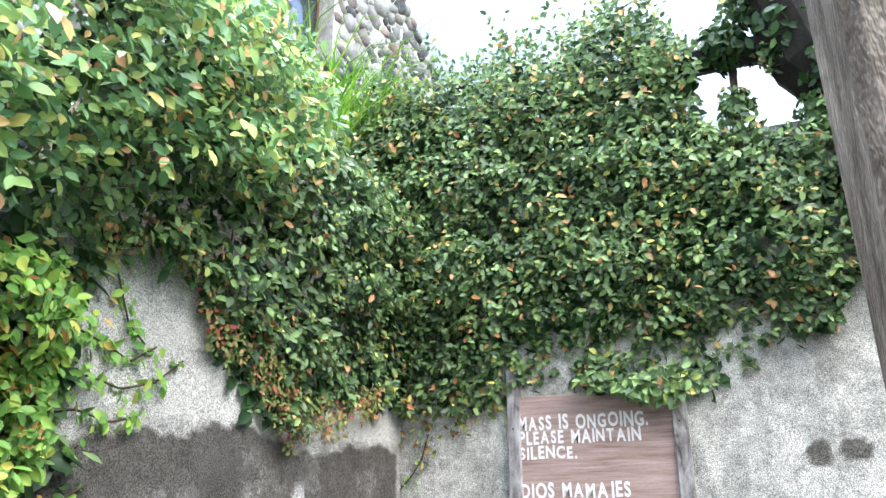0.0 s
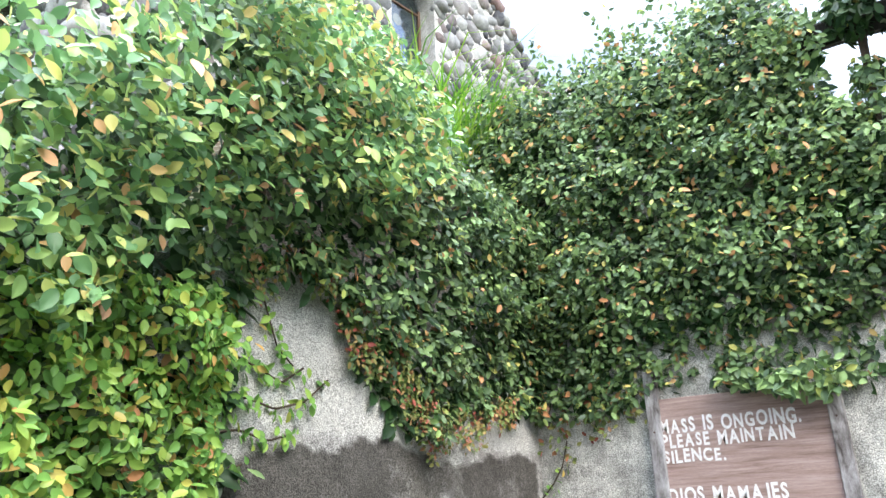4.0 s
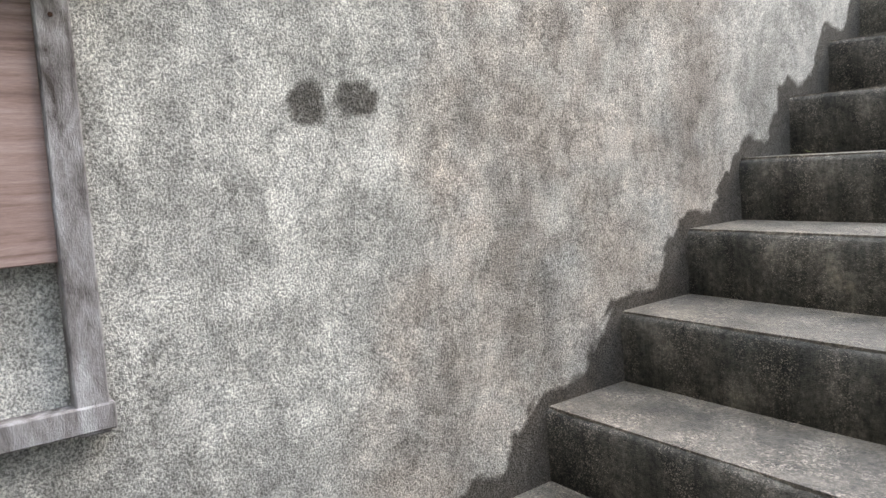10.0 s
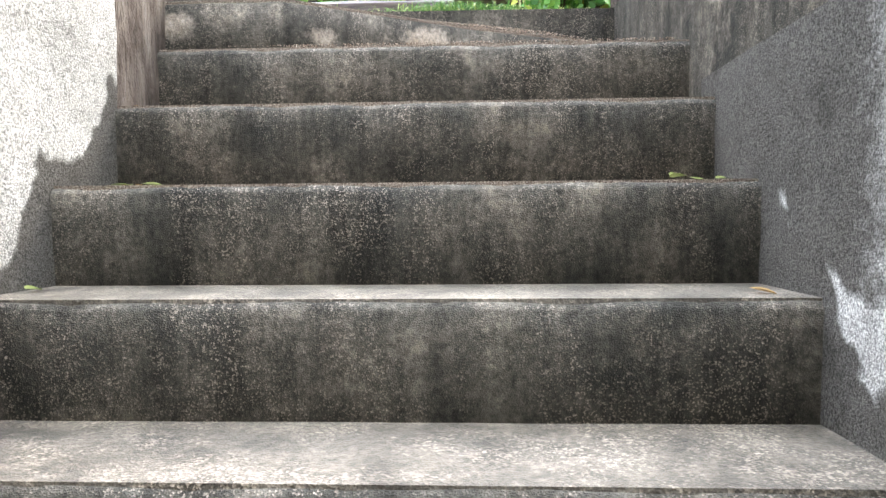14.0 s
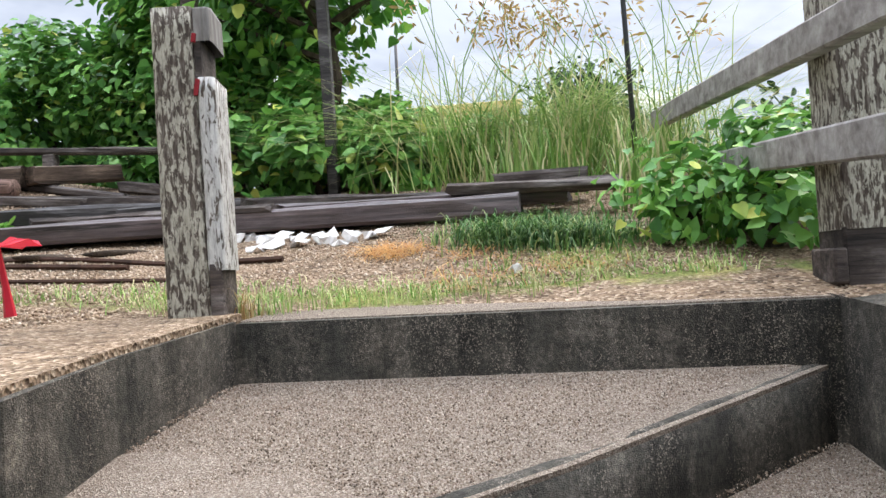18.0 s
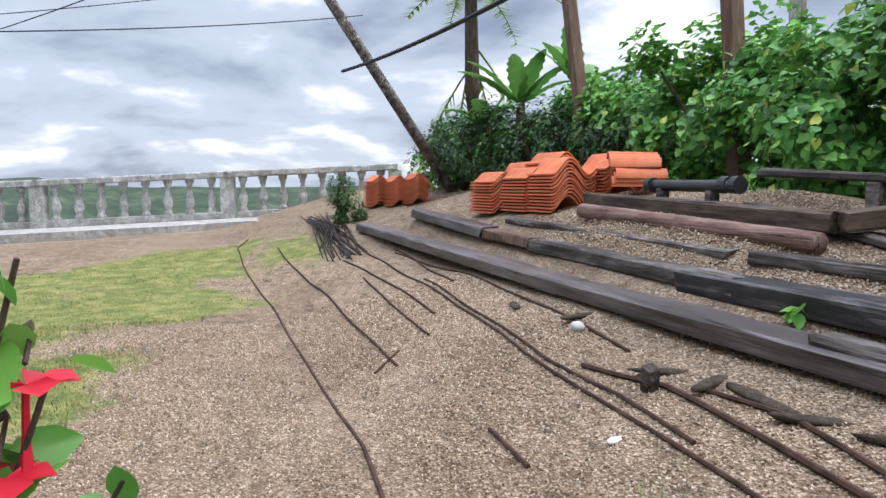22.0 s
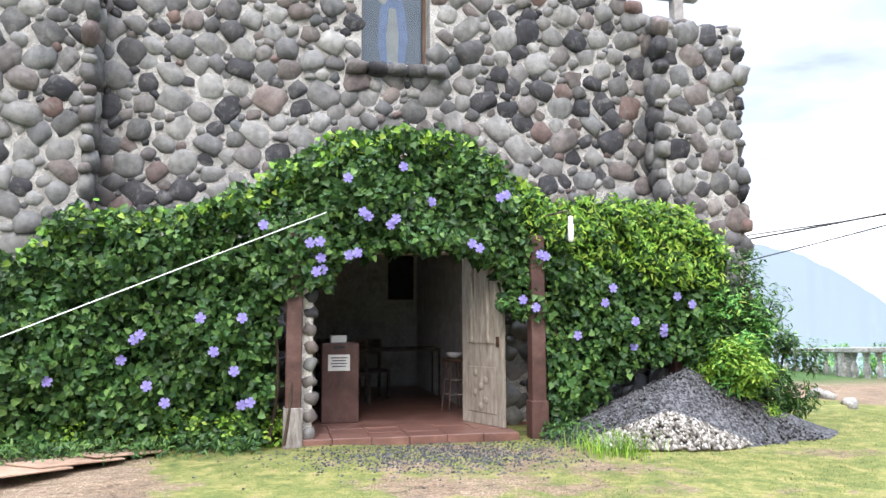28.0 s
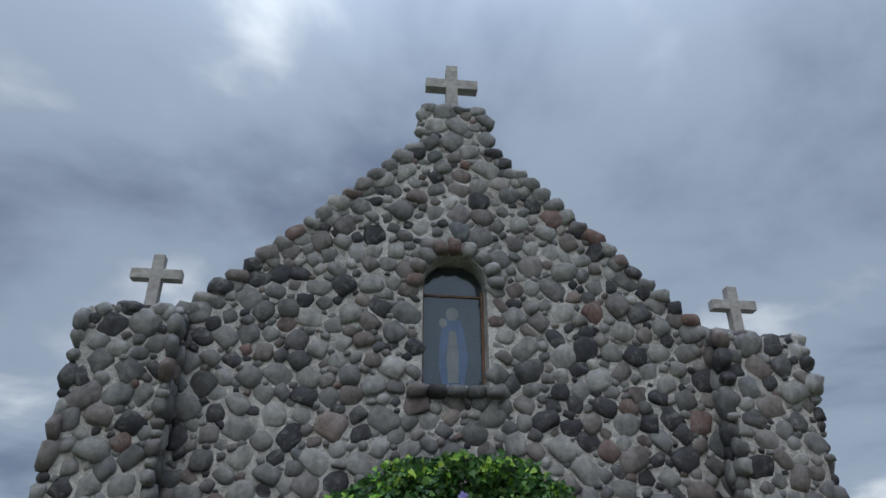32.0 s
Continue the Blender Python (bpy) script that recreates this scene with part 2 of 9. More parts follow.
def washed_concrete(name, stops, speck, amount, scale=340, patch=0.0, spots=()):
    """Weathered concrete with pale grit showing through in runs. spots: pale scars, as centre and reach."""
    mat, nt, b = material(name, 0.85, 0, 0.25)
    v, run = world_coords(nt), world_coords(nt, (7.0, 7.0, 0.6))
    blot = noise_tex(nt, v, 5.0, 9, 0.75, 0.1)
    col = ramp_of(nt, blot, stops)
    streak = noise_tex(nt, run, 1.6, 6, 0.75, 0.15)
    col = mixed(nt, 1.0, col, ramp_of(nt, streak, [(0.34, grey(0.45)), (0.5, grey(0.95)), (0.68, grey(1.6))]), "MULTIPLY")
    bare = noise_tex(nt, world_coords(nt, (2.4, 2.4, 1.6)), 2.2, 9, 0.75, 0.15)
    col = mixed(nt, ramp_of(nt, bare, [(0.60, grey(0)), (0.67, grey(0.6 * patch))]), col, (0.30, 0.27, 0.225))
    for cx0, cy0, cz0, rx0, rz0 in spots:
        sc, ln, wob = nt.nodes.new("ShaderNodeMapping"), nt.nodes.new("ShaderNodeVectorMath"), nt.nodes.new("ShaderNodeMath")
        sc.inputs["Scale"].default_value = (1 / rx0, 1 / rx0, 1 / rz0)
        sc.inputs["Location"].default_value = (-cx0 / rx0, -cy0 / rx0, -cz0 / rz0)
        ln.operation, wob.operation = "LENGTH", "MULTIPLY_ADD"
        wob.inputs[1].default_value = 2.6
        nt.links.new(v, sc.inputs[0]), nt.links.new(sc.outputs[0], ln.inputs[0])
        nt.links.new(noise_tex(nt, v, 11, 7, 0.7, 0.2), wob.inputs[0]), nt.links.new(ln.outputs["Value"], wob.inputs[2])
        pale = ramp_of(nt, blot, [(0.35, (0.36, 0.29, 0.22)), (0.6, (0.58, 0.52, 0.45))])
        sub_ = nt.nodes.new("ShaderNodeMath"); sub_.operation = "SUBTRACT"; sub_.inputs[0].default_value = 2.35
        nt.links.new(wob.outputs[0], sub_.inputs[1])
        col = mixed(nt, ramp_of(nt, sub_.outputs[0], [(0.0, grey(0)), (0.5, grey(0.7))]), col, pale)
    vor = nt.nodes.new("ShaderNodeTexVoronoi")
    vor.inputs["Scale"].default_value = scale
    nt.links.new(v, vor.inputs["Vector"])
    sep_ = nt.nodes.new("ShaderNodeSeparateColor")
    nt.links.new(vor.outputs["Color"], sep_.inputs[0])
    bright = ramp_of(nt, sep_.outputs[0], [(1 - amount, grey(0)), (1 - 0.7 * amount, grey(1))])
    grit = mixed(nt, sep_.outputs[1], tuple(0.5 * c for c in speck), speck)
    where = noise_tex(nt, world_coords(nt, (1.6, 1.6, 0.8)), 5, 5, 0.72)
    lot = mixed(nt, 1.0, bright, ramp_of(nt, where, [(0.42, grey(0.03)), (0.62, grey(0.9))]), "MULTIPLY")
    col = mixed(nt, lot, col, grit)
    fine = noise_tex(nt, v, 75, 5, 0.85)
    col = mixed(nt, 1.0, col, ramp_of(nt, fine, [(0.36, grey(0.5)), (0.5, grey(1.0)), (0.64, grey(1.45))]), "MULTIPLY")
    nt.links.new(col, b.inputs["Base Color"])
    add = nt.nodes.new("ShaderNodeMath"); add.operation = "ADD"
    nt.links.new(fine, add.inputs[0]); nt.links.new(vor.outputs["Distance"], add.inputs[1])
    bumped(nt, b, add.outputs[0], 0.5, 0.005)
    return mat
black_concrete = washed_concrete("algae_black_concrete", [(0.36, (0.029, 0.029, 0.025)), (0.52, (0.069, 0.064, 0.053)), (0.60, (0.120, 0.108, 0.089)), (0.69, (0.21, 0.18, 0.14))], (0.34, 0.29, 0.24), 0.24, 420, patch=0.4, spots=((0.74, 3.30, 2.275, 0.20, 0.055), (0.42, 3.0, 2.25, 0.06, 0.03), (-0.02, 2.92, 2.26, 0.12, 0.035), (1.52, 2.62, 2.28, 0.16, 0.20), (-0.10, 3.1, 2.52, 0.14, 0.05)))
wet_floor = washed_concrete("wet_landing_concrete", [(0.34, (0.035, 0.030, 0.023)), (0.5, (0.075, 0.063, 0.048)), (0.66, (0.14, 0.12, 0.095))], (0.22, 0.19, 0.155), 0.3)
wet_floor.node_tree.nodes["Principled BSDF"].inputs["Roughness"].default_value = 0.5
tread_concrete = washed_concrete("sandy_tread", [(0.3, (0.055, 0.048, 0.038)), (0.5, (0.105, 0.092, 0.074)), (0.7, (0.165, 0.145, 0.118))], (0.42, 0.36, 0.29), 0.42, 260)
tread_concrete.node_tree.nodes["Principled BSDF"].inputs["Roughness"].default_value = 0.5
tread_concrete.node_tree.nodes["Principled BSDF"].inputs["Specular IOR Level"].default_value = 0.45
pale_concrete = stained_plaster("pale_balustrade_concrete", (0.36, 0.36, 0.34), (0.58, 0.58, 0.56), (0.10, 0.10, 0.095), 0.5)
paving = stained_plaster("wet_paving", (0.34, 0.325, 0.30), (0.48, 0.465, 0.44), (0.17, 0.16, 0.15), 0.4)
mortar = stained_plaster("grey_mortar", (0.365, 0.35, 0.33), (0.50, 0.485, 0.46), (0.10, 0.097, 0.09), 0.5)
interior_white = stained_plaster("inner_whitewash", (0.55, 0.56, 0.56), (0.66, 0.67, 0.67), (0.4, 0.4, 0.4), 0.2)
old_wood = noisy("weathered_grey_wood", [(0.3, (0.10, 0.085, 0.075)), (0.5, (0.24, 0.215, 0.20)), (0.7, (0.40, 0.38, 0.36))], 5, 90, 0.9, 0.5, 0.004, stretch=(4, 4, 0.7))
frame_wood = noisy("bleached_frame_wood", [(0.34, (0.06, 0.05, 0.045)), (0.46, (0.19, 0.175, 0.17)), (0.56, (0.29, 0.275, 0.27)), (0.68, (0.42, 0.41, 0.41))], 9, 150, 0.9, 0.7, 0.004, stretch=(3, 3, 1))
frame_brown = grained("mossy_brown_timber", [(0.34, (0.035, 0.024, 0.018)), (0.5, (0.10, 0.07, 0.052)), (0.62, (0.17, 0.12, 0.088)), (0.72, (0.30, 0.25, 0.20))])
log_red = grained("red_brown_log", [(0.34, (0.10, 0.055, 0.042)), (0.5, (0.20, 0.12, 0.095)), (0.7, (0.30, 0.20, 0.165))])
black_timber = grained("charred_black_timber", [(0.38, (0.010, 0.009, 0.009)), (0.5, (0.030, 0.026, 0.025)), (0.60, (0.075, 0.070, 0.070)), (0.70, (0.17, 0.165, 0.17))], 3, 0.6, 0.4)
dark_timber = grained("dark_salvaged_timber", [(0.36, (0.022, 0.017, 0.015)), (0.5, (0.070, 0.055, 0.048)), (0.60, (0.15, 0.13, 0.12)), (0.70, (0.24, 0.22, 0.21))])
wet_timber = grained("wet_purple_timber", [(0.3, (0.042, 0.031, 0.031)), (0.5, (0.085, 0.064, 0.064)), (0.72, (0.17, 0.138, 0.14))], 2, 0.36, 0.5, 0.15)
brown_wood = noisy("brown_wood", [(0.3, (0.06, 0.035, 0.024)), (0.55, (0.14, 0.085, 0.06)), (0.75, (0.24, 0.16, 0.12))], 4, 60, 0.7, 0.4, 0.003, stretch=(4, 4, 0.6))
door_wood = noisy("old_door_wood", [(0.3, (0.17, 0.145, 0.12)), (0.55, (0.31, 0.275, 0.235)), (0.75, (0.45, 0.41, 0.36))], 5, 70, 0.75, 0.4, 0.003, stretch=(4, 4, 0.7))
maroon_paint = noisy("maroon_paint", [(0.32, (0.045, 0.020, 0.017)), (0.5, (0.09, 0.042, 0.036)), (0.7, (0.15, 0.085, 0.075))], 3, 40, 0.5, 0.15, 0.002, spec=0.5)
board_wood = noisy("plywood_sign", [(0.30, (0.16, 0.105, 0.09)), (0.46, (0.26, 0.18, 0.155)), (0.56, (0.30, 0.215, 0.19)), (0.70, (0.37, 0.28, 0.25))], 9, 120, 0.8, 0.3, 0.002, stretch=(1, 0.5, 9), grain_mix=0.6)
white_paint = noisy("white_sign_paint", [(0.36, (0.42, 0.37, 0.35)), (0.46, (0.62, 0.59, 0.57)), (0.62, (0.74, 0.73, 0.71))], 22, 90, 0.7, 0.1, 0.001)
shard_white = noisy("broken_white_plaster", [(0.35, (0.70, 0.69, 0.67)), (0.6, (0.84, 0.83, 0.82))], 30, 120, 0.75, 0.3, 0.002)
rust = noisy("rusty_iron", [(0.3, (0.028, 0.016, 0.012)), (0.55, (0.075, 0.04, 0.028)), (0.75, (0.13, 0.07, 0.045))], 12, 200, 0.85, 0.5, 0.002, metal=0.2)
terracotta = noisy("terracotta", [(0.3, (0.50, 0.125, 0.055)), (0.55, (0.66, 0.19, 0.09)), (0.75, (0.74, 0.28, 0.15))], 7, 90, 0.8, 0.3, 0.002, per_object=0.16)
floor_tile = noisy("red_floor_tile", [(0.3, (0.12, 0.06, 0.05)), (0.55, (0.20, 0.10, 0.08)), (0.75, (0.30, 0.18, 0.15))], 3, 60, 0.35, 0.2, 0.002, spec=0.5)
cross_wood = noisy("grey_cross_timber", [(0.3, (0.22, 0.20, 0.19)), (0.6, (0.38, 0.36, 0.34)), (0.8, (0.48, 0.46, 0.44))], 6, 80, 0.85, 0.3, 0.003)
yellow_wall = noisy("cream_render", [(0.3, (0.62, 0.52, 0.31)), (0.7, (0.74, 0.63, 0.41))], 1.5, 60, 0.9, 0.2, 0.002)
yellow_band = noisy("ochre_render", [(0.3, (0.66, 0.47, 0.20)), (0.7, (0.75, 0.55, 0.27))], 1.5, 60, 0.9, 0.2, 0.002)
blue_plastic = noisy("blue_plastic", [(0.3, (0.02, 0.06, 0.42)), (0.7, (0.03, 0.09, 0.55))], 4, 50, 0.4, 0.05, 0.001, spec=0.5)
black_pipe = noisy("black_iron_pipe", [(0.3, (0.012, 0.012, 0.014)), (0.7, (0.04, 0.04, 0.045))], 8, 100, 0.45, 0.2, 0.002, spec=0.5)
black_rubber = noisy("black_cable", [(0.3, (0.01, 0.01, 0.01)), (0.7, (0.03, 0.03, 0.03))], 10, 100, 0.6, 0.1, 0.001)
white_plastic = noisy("white_plastic", [(0.3, (0.70, 0.71, 0.73)), (0.7, (0.82, 0.83, 0.84))], 10, 80, 0.45, 0.05, 0.001, spec=0.5)
paper = noisy("paper", [(0.3, (0.68, 0.68, 0.66)), (0.7, (0.80, 0.80, 0.78))], 10, 80, 0.8, 0.05, 0.001)
ink = noisy("ink", [(0.3, (0.03, 0.03, 0.035)), (0.7, (0.06, 0.06, 0.07))], 10, 80, 0.8, 0.05, 0.001)
bark = noisy("vine_bark", [(0.3, (0.03, 0.022, 0.016)), (0.6, (0.085, 0.062, 0.045)), (0.8, (0.16, 0.125, 0.10))], 9, 80, 0.95, 0.7, 0.01, stretch=(3, 3, 0.7))
old_concrete_post = noisy("mossy_brown_concrete", [(0.30, (0.040, 0.031, 0.025)), (0.46, (0.105, 0.082, 0.066)), (0.58, (0.18, 0.148, 0.122)), (0.72, (0.30, 0.265, 0.23))], 16, 70, 0.95, 1.0, 0.02, stretch=(1, 1, 0.3), grain_mix=0.5)
# vine bark again, darkened to the shaded tone it has against bright sky
shaded_bark = noisy("shaded_vine_bark", [(0.3, (0.008, 0.007, 0.006)), (0.6, (0.022, 0.018, 0.014)), (0.8, (0.05, 0.042, 0.034))], 9, 80, 0.95, 0.7, 0.01, stretch=(3, 3, 0.7))
cardboard = noisy("wet_cardboard", [(0.3, (0.26, 0.16, 0.11)), (0.7, (0.42, 0.29, 0.21))], 3, 60, 0.85, 0.2, 0.002)

fig_leaf = foliage("creeping_fig_leaf", [(0.0, (0.060, 0.102, 0.056)), (0.35, (0.115, 0.190, 0.080)), (0.7, (0.190, 0.285, 0.105)), (0.9, (0.255, 0.40, 0.139)), (0.945, (0.524, 0.553, 0.146)), (0.975, (0.650, 0.320, 0.146))], 0.36, 0.45)
fig_leaf_big = foliage("mature_fig_leaf", [(0.0, (0.085, 0.175, 0.08)), (0.4, (0.16, 0.32, 0.125)), (0.72, (0.30, 0.46, 0.15)), (0.86, (0.48, 0.58, 0.17)), (0.94, (0.70, 0.57, 0.20)), (0.975, (0.70, 0.38, 0.20))], 0.36, 0.45)
fig_leaf_yellow = foliage("young_fig_leaf", [(0.0, (0.10, 0.23, 0.055)), (0.5, (0.20, 0.39, 0.08)), (0.80, (0.35, 0.51, 0.10)), (0.92, (0.55, 0.50, 0.11)), (0.98, (0.58, 0.27, 0.12))], 0.36, 0.45)
fig_leaf_red = foliage("red_fig_shoot", [(0.0, (0.12, 0.20, 0.06)), (0.55, (0.26, 0.26, 0.08)), (0.82, (0.38, 0.17, 0.09)), (1.0, (0.36, 0.08, 0.07))], 0.3, 0.45)
vine_leaf = foliage("sky_vine_leaf", [(0.0, (0.022, 0.062, 0.022)), (0.4, (0.045, 0.115, 0.032)), (0.75, (0.075, 0.17, 0.042)), (0.95, (0.15, 0.27, 0.07))], 0.28, 0.42)
vine_leaf_light = foliage("lime_vine_leaf", [(0.0, (0.070, 0.197, 0.023)), (0.5, (0.186, 0.382, 0.041)), (0.9, (0.348, 0.496, 0.070))], 0.3, 0.45)
shrub_leaf = foliage("shrub_leaf", [(0.0, (0.050, 0.170, 0.041)), (0.45, (0.113, 0.317, 0.067)), (0.8, (0.20, 0.46, 0.095)), (0.955, (0.27, 0.53, 0.11)), (0.985, (0.55, 0.60, 0.13))], 0.3, 0.4)
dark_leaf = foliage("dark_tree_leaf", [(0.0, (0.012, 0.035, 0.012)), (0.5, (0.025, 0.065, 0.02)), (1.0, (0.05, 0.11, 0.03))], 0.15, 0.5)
grass_blade = foliage("tall_grass_blade", [(0.0, (0.11, 0.25, 0.05)), (0.40, (0.23, 0.40, 0.10)), (0.7, (0.42, 0.53, 0.19)), (0.9, (0.62, 0.57, 0.32))], 0.35, 0.5)
weed_blade = foliage("fresh_weed_blade", [(0.0, (0.03, 0.09, 0.03)), (0.5, (0.07, 0.18, 0.05)), (0.85, (0.15, 0.29, 0.08)), (1.0, (0.40, 0.42, 0.16))], 0.35, 0.5)
lawn_blade = foliage("lawn_blade", [(0.0, (0.115, 0.16, 0.045)), (0.5, (0.20, 0.235, 0.07)), (0.8, (0.31, 0.295, 0.10)), (1.0, (0.42, 0.32, 0.15))], 0.4, 0.65)
orange_straw = foliage("orange_straw", [(0.0, (0.36, 0.15, 0.045)), (0.6, (0.55, 0.28, 0.09)), (1.0, (0.66, 0.44, 0.18))], 0.3, 0.7)
dry_blade = foliage("dry_grass", [(0.0, (0.35, 0.20, 0.08)), (0.6, (0.52, 0.36, 0.16)), (1.0, (0.62, 0.50, 0.28))], 0.3, 0.7)
banana_leaf = foliage("banana_leaf", [(0.0, (0.072, 0.203, 0.043)), (0.6, (0.174, 0.392, 0.087)), (1.0, (0.319, 0.522, 0.145))], 0.35, 0.35)
hib_leaf = foliage("hibiscus_leaf", [(0.0, (0.072, 0.232, 0.043)), (0.6, (0.160, 0.435, 0.072)), (1.0, (0.319, 0.620, 0.116))], 0.35, 0.35)
petal_purple = foliage("purple_petal", [(0.0, (0.24, 0.20, 0.62)), (1.0, (0.45, 0.40, 0.85))], 0.35, 0.5, 0.1)
petal_red = foliage("red_petal", [(0.0, (0.55, 0.012, 0.03)), (1.0, (0.75, 0.03, 0.06))], 0.35, 0.45, 0.1)

def stone_material(name, island):
    """River boulders: each its own grey, brown, rose or near-black, speckled, paler where worn."""
    mat, nt, b = material(name, 0.8, 0, 0.3)
    if island:
        rnd = nt.nodes.new("ShaderNodeNewGeometry").outputs["Random Per Island"]
    else:
        rnd = nt.nodes.new("ShaderNodeObjectInfo").outputs["Random"]
    v = world_coords(nt)
    col = ramp_of(nt, rnd, [(0.0, (0.024, 0.024, 0.028)), (0.16, (0.038, 0.037, 0.040)), (0.20, (0.095, 0.094, 0.094)), (0.36, (0.160, 0.157, 0.150)), (0.46, (0.058, 0.057, 0.058)), (0.54, (0.21, 0.205, 0.195)), (0.62, (0.15, 0.15, 0.148)), (0.72, (0.098, 0.080, 0.074)), (0.82, (0.092, 0.093, 0.096)), (0.90, (0.105, 0.066, 0.058)), (0.93, (0.205, 0.20, 0.19)), (1.0, (0.06, 0.065, 0.07))])
    big, speck = noise_tex(nt, v, 9, 5, 0.65), noise_tex(nt, v, 160, 2, 0.7)
    col = mixed(nt, 1.0, col, ramp_of(nt, big, [(0.25, grey(0.86)), (0.75, grey(2.1))]), "MULTIPLY")
    col = mixed(nt, 1.0, col, ramp_of(nt, speck, [(0.3, grey(0.8)), (0.7, grey(1.2))]), "MULTIPLY")
    smear = noise_tex(nt, v, 5.5, 8, 0.72, 0.6)
    col = mixed(nt, ramp_of(nt, smear, [(0.52, grey(0)), (0.62, grey(0.38)), (0.74, grey(0.6))]), col, (0.255, 0.25, 0.235))
    soot = noise_tex(nt, world_coords(nt, (2.2, 2.2, 0.7)), 1.1, 5, 0.65, 0.3)
    col = mixed(nt, 1.0, col, ramp_of(nt, soot, [(0.36, grey(0.62)), (0.52, grey(1.0))]), "MULTIPLY")
    nt.links.new(col, b.inputs["Base Color"])
    bumped(nt, b, mixed(nt, 0.3, big, speck), 0.5, 0.012)
    return mat

stone_single, stone_joined = stone_material("boulder", False), stone_material("boulder_wall", True)

def ground_material():
    """Coral gravel with lawn where the sod grows, damp soil between."""
    mat, nt, b = material("gravel_and_lawn", 0.95, 0, 0.15)
    v = world_coords(nt)
    vor = nt.nodes.new("ShaderNodeTexVoronoi")
    vor.inputs["Scale"].default_value = 120
    nt.links.new(v, vor.inputs["Vector"])
    hue = ramp_of(nt, vor.outputs["Color"], [(0.12, (0.085, 0.055, 0.036)), (0.35, (0.30, 0.212, 0.140)), (0.55, (0.20, 0.138, 0.092)), (0.85, (0.52, 0.41, 0.30))])
    broad, mid = noise_tex(nt, v, 0.9, 5, 0.6, 0.4), noise_tex(nt, v, 5, 6, 0.7)
    gravel = mixed(nt, ramp_of(nt, broad, [(0.42, grey(0)), (0.6, grey(0.75))]), hue, mixed(nt, 1.0, hue, (0.74, 0.71, 0.70), "MULTIPLY"))
    gravel = mixed(nt, 1.0, gravel, ramp_of(nt, mid, [(0.3, grey(0.78)), (0.7, grey(1.15))]), "MULTIPLY")
    hollow = noise_tex(nt, world_coords(nt, (1.0, 2.2, 1.0)), 7.0, 6, 0.7, 0.5)
    gravel = mixed(nt, 1.0, gravel, ramp_of(nt, hollow, [(0.34, grey(0.50)), (0.48, grey(0.98)), (0.65, grey(1.12))]), "MULTIPLY")
    fine = noise_tex(nt, v, 75, 5, 0.85)
    sod = ramp_of(nt, mid, [(0.3, (0.085, 0.12, 0.038)), (0.5, (0.185, 0.20, 0.064)), (0.60, (0.28, 0.255, 0.095)), (0.72, (0.31, 0.24, 0.13))])
    sod = mixed(nt, 1.0, sod, ramp_of(nt, fine, [(0.36, grey(0.5)), (0.5, grey(1.0)), (0.64, grey(1.5))]), "MULTIPLY")
    at = nt.nodes.new("ShaderNodeAttribute"); at.attribute_name = "sod"
    add = nt.nodes.new("ShaderNodeMath"); add.operation = "MULTIPLY_ADD"
    add.inputs[1].default_value = 1.5
    sub = nt.nodes.new("ShaderNodeMath"); sub.operation = "SUBTRACT"; sub.inputs[1].default_value = 0.75
    nt.links.new(noise_tex(nt, v, 2.6, 7, 0.75, 0.5), add.inputs[0]); nt.links.new(at.outputs["Fac"], add.inputs[2]); nt.links.new(add.outputs[0], sub.inputs[0])
    col = mixed(nt, ramp_of(nt, sub.outputs[0], [(0.42, grey(0)), (0.58, grey(1))]), gravel, sod)
    wet = nt.nodes.new("ShaderNodeAttribute"); wet.attribute_name = "soil"
    col = mixed(nt, wet.outputs["Fac"], col, mixed(nt, 0.3, (0.075, 0.060, 0.050), gravel))
    far = nt.nodes.new("ShaderNodeAttribute"); far.attribute_name = "far"
    wild = ramp_of(nt, noise_tex(nt, v, 0.06, 7, 0.7), [(0.3, (0.03, 0.07, 0.025)), (0.5, (0.07, 0.125, 0.04)), (0.7, (0.15, 0.2, 0.075))])
    col = mixed(nt, far.outputs["Fac"], col, wild)
    nt.links.new(col, b.inputs["Base Color"])
    bumped(nt, b, mixed(nt, 0.6, vor.outputs["Distance"], hollow), 0.9, 0.02)
    return mat

ground_mat = ground_material()
def plain_gravel(name, stops, scale):
    mat, nt, b = material(name, 0.9, 0, 0.2)
    v = world_coords(nt)
    vor = nt.nodes.new("ShaderNodeTexVoronoi")
    vor.inputs["Scale"].default_value = scale
    nt.links.new(v, vor.inputs["Vector"])
    nt.links.new(ramp_of(nt, vor.outputs["Color"], stops), b.inputs["Base Color"])
    bumped(nt, b, vor.outputs["Distance"], 0.6, 0.02)
    return mat
sandy_grit = plain_gravel("sandy_gritted_concrete", [(0.10, (0.105, 0.082, 0.064)), (0.35, (0.215, 0.168, 0.132)), (0.6, (0.275, 0.222, 0.178)), (0.9, (0.45, 0.39, 0.32))], 400)
dark_gravel = plain_gravel("dark_crushed_rock", [(0.2, (0.03, 0.03, 0.033)), (0.5, (0.075, 0.075, 0.08)), (0.85, (0.16, 0.16, 0.165))], 45)
def grit_material():
    mat, nt, b = material("loose_pebbles", 0.85, 0, 0.2)
    g = nt.nodes.new("ShaderNodeNewGeometry")
    nt.links.new(ramp_of(nt, g.outputs["Random Per Island"], [(0.0, (0.13, 0.085, 0.055)), (0.3, (0.28, 0.195, 0.13)), (0.7, (0.40, 0.295, 0.205)), (0.97, (0.58, 0.49, 0.39))]), b.inputs["Base Color"])
    return mat
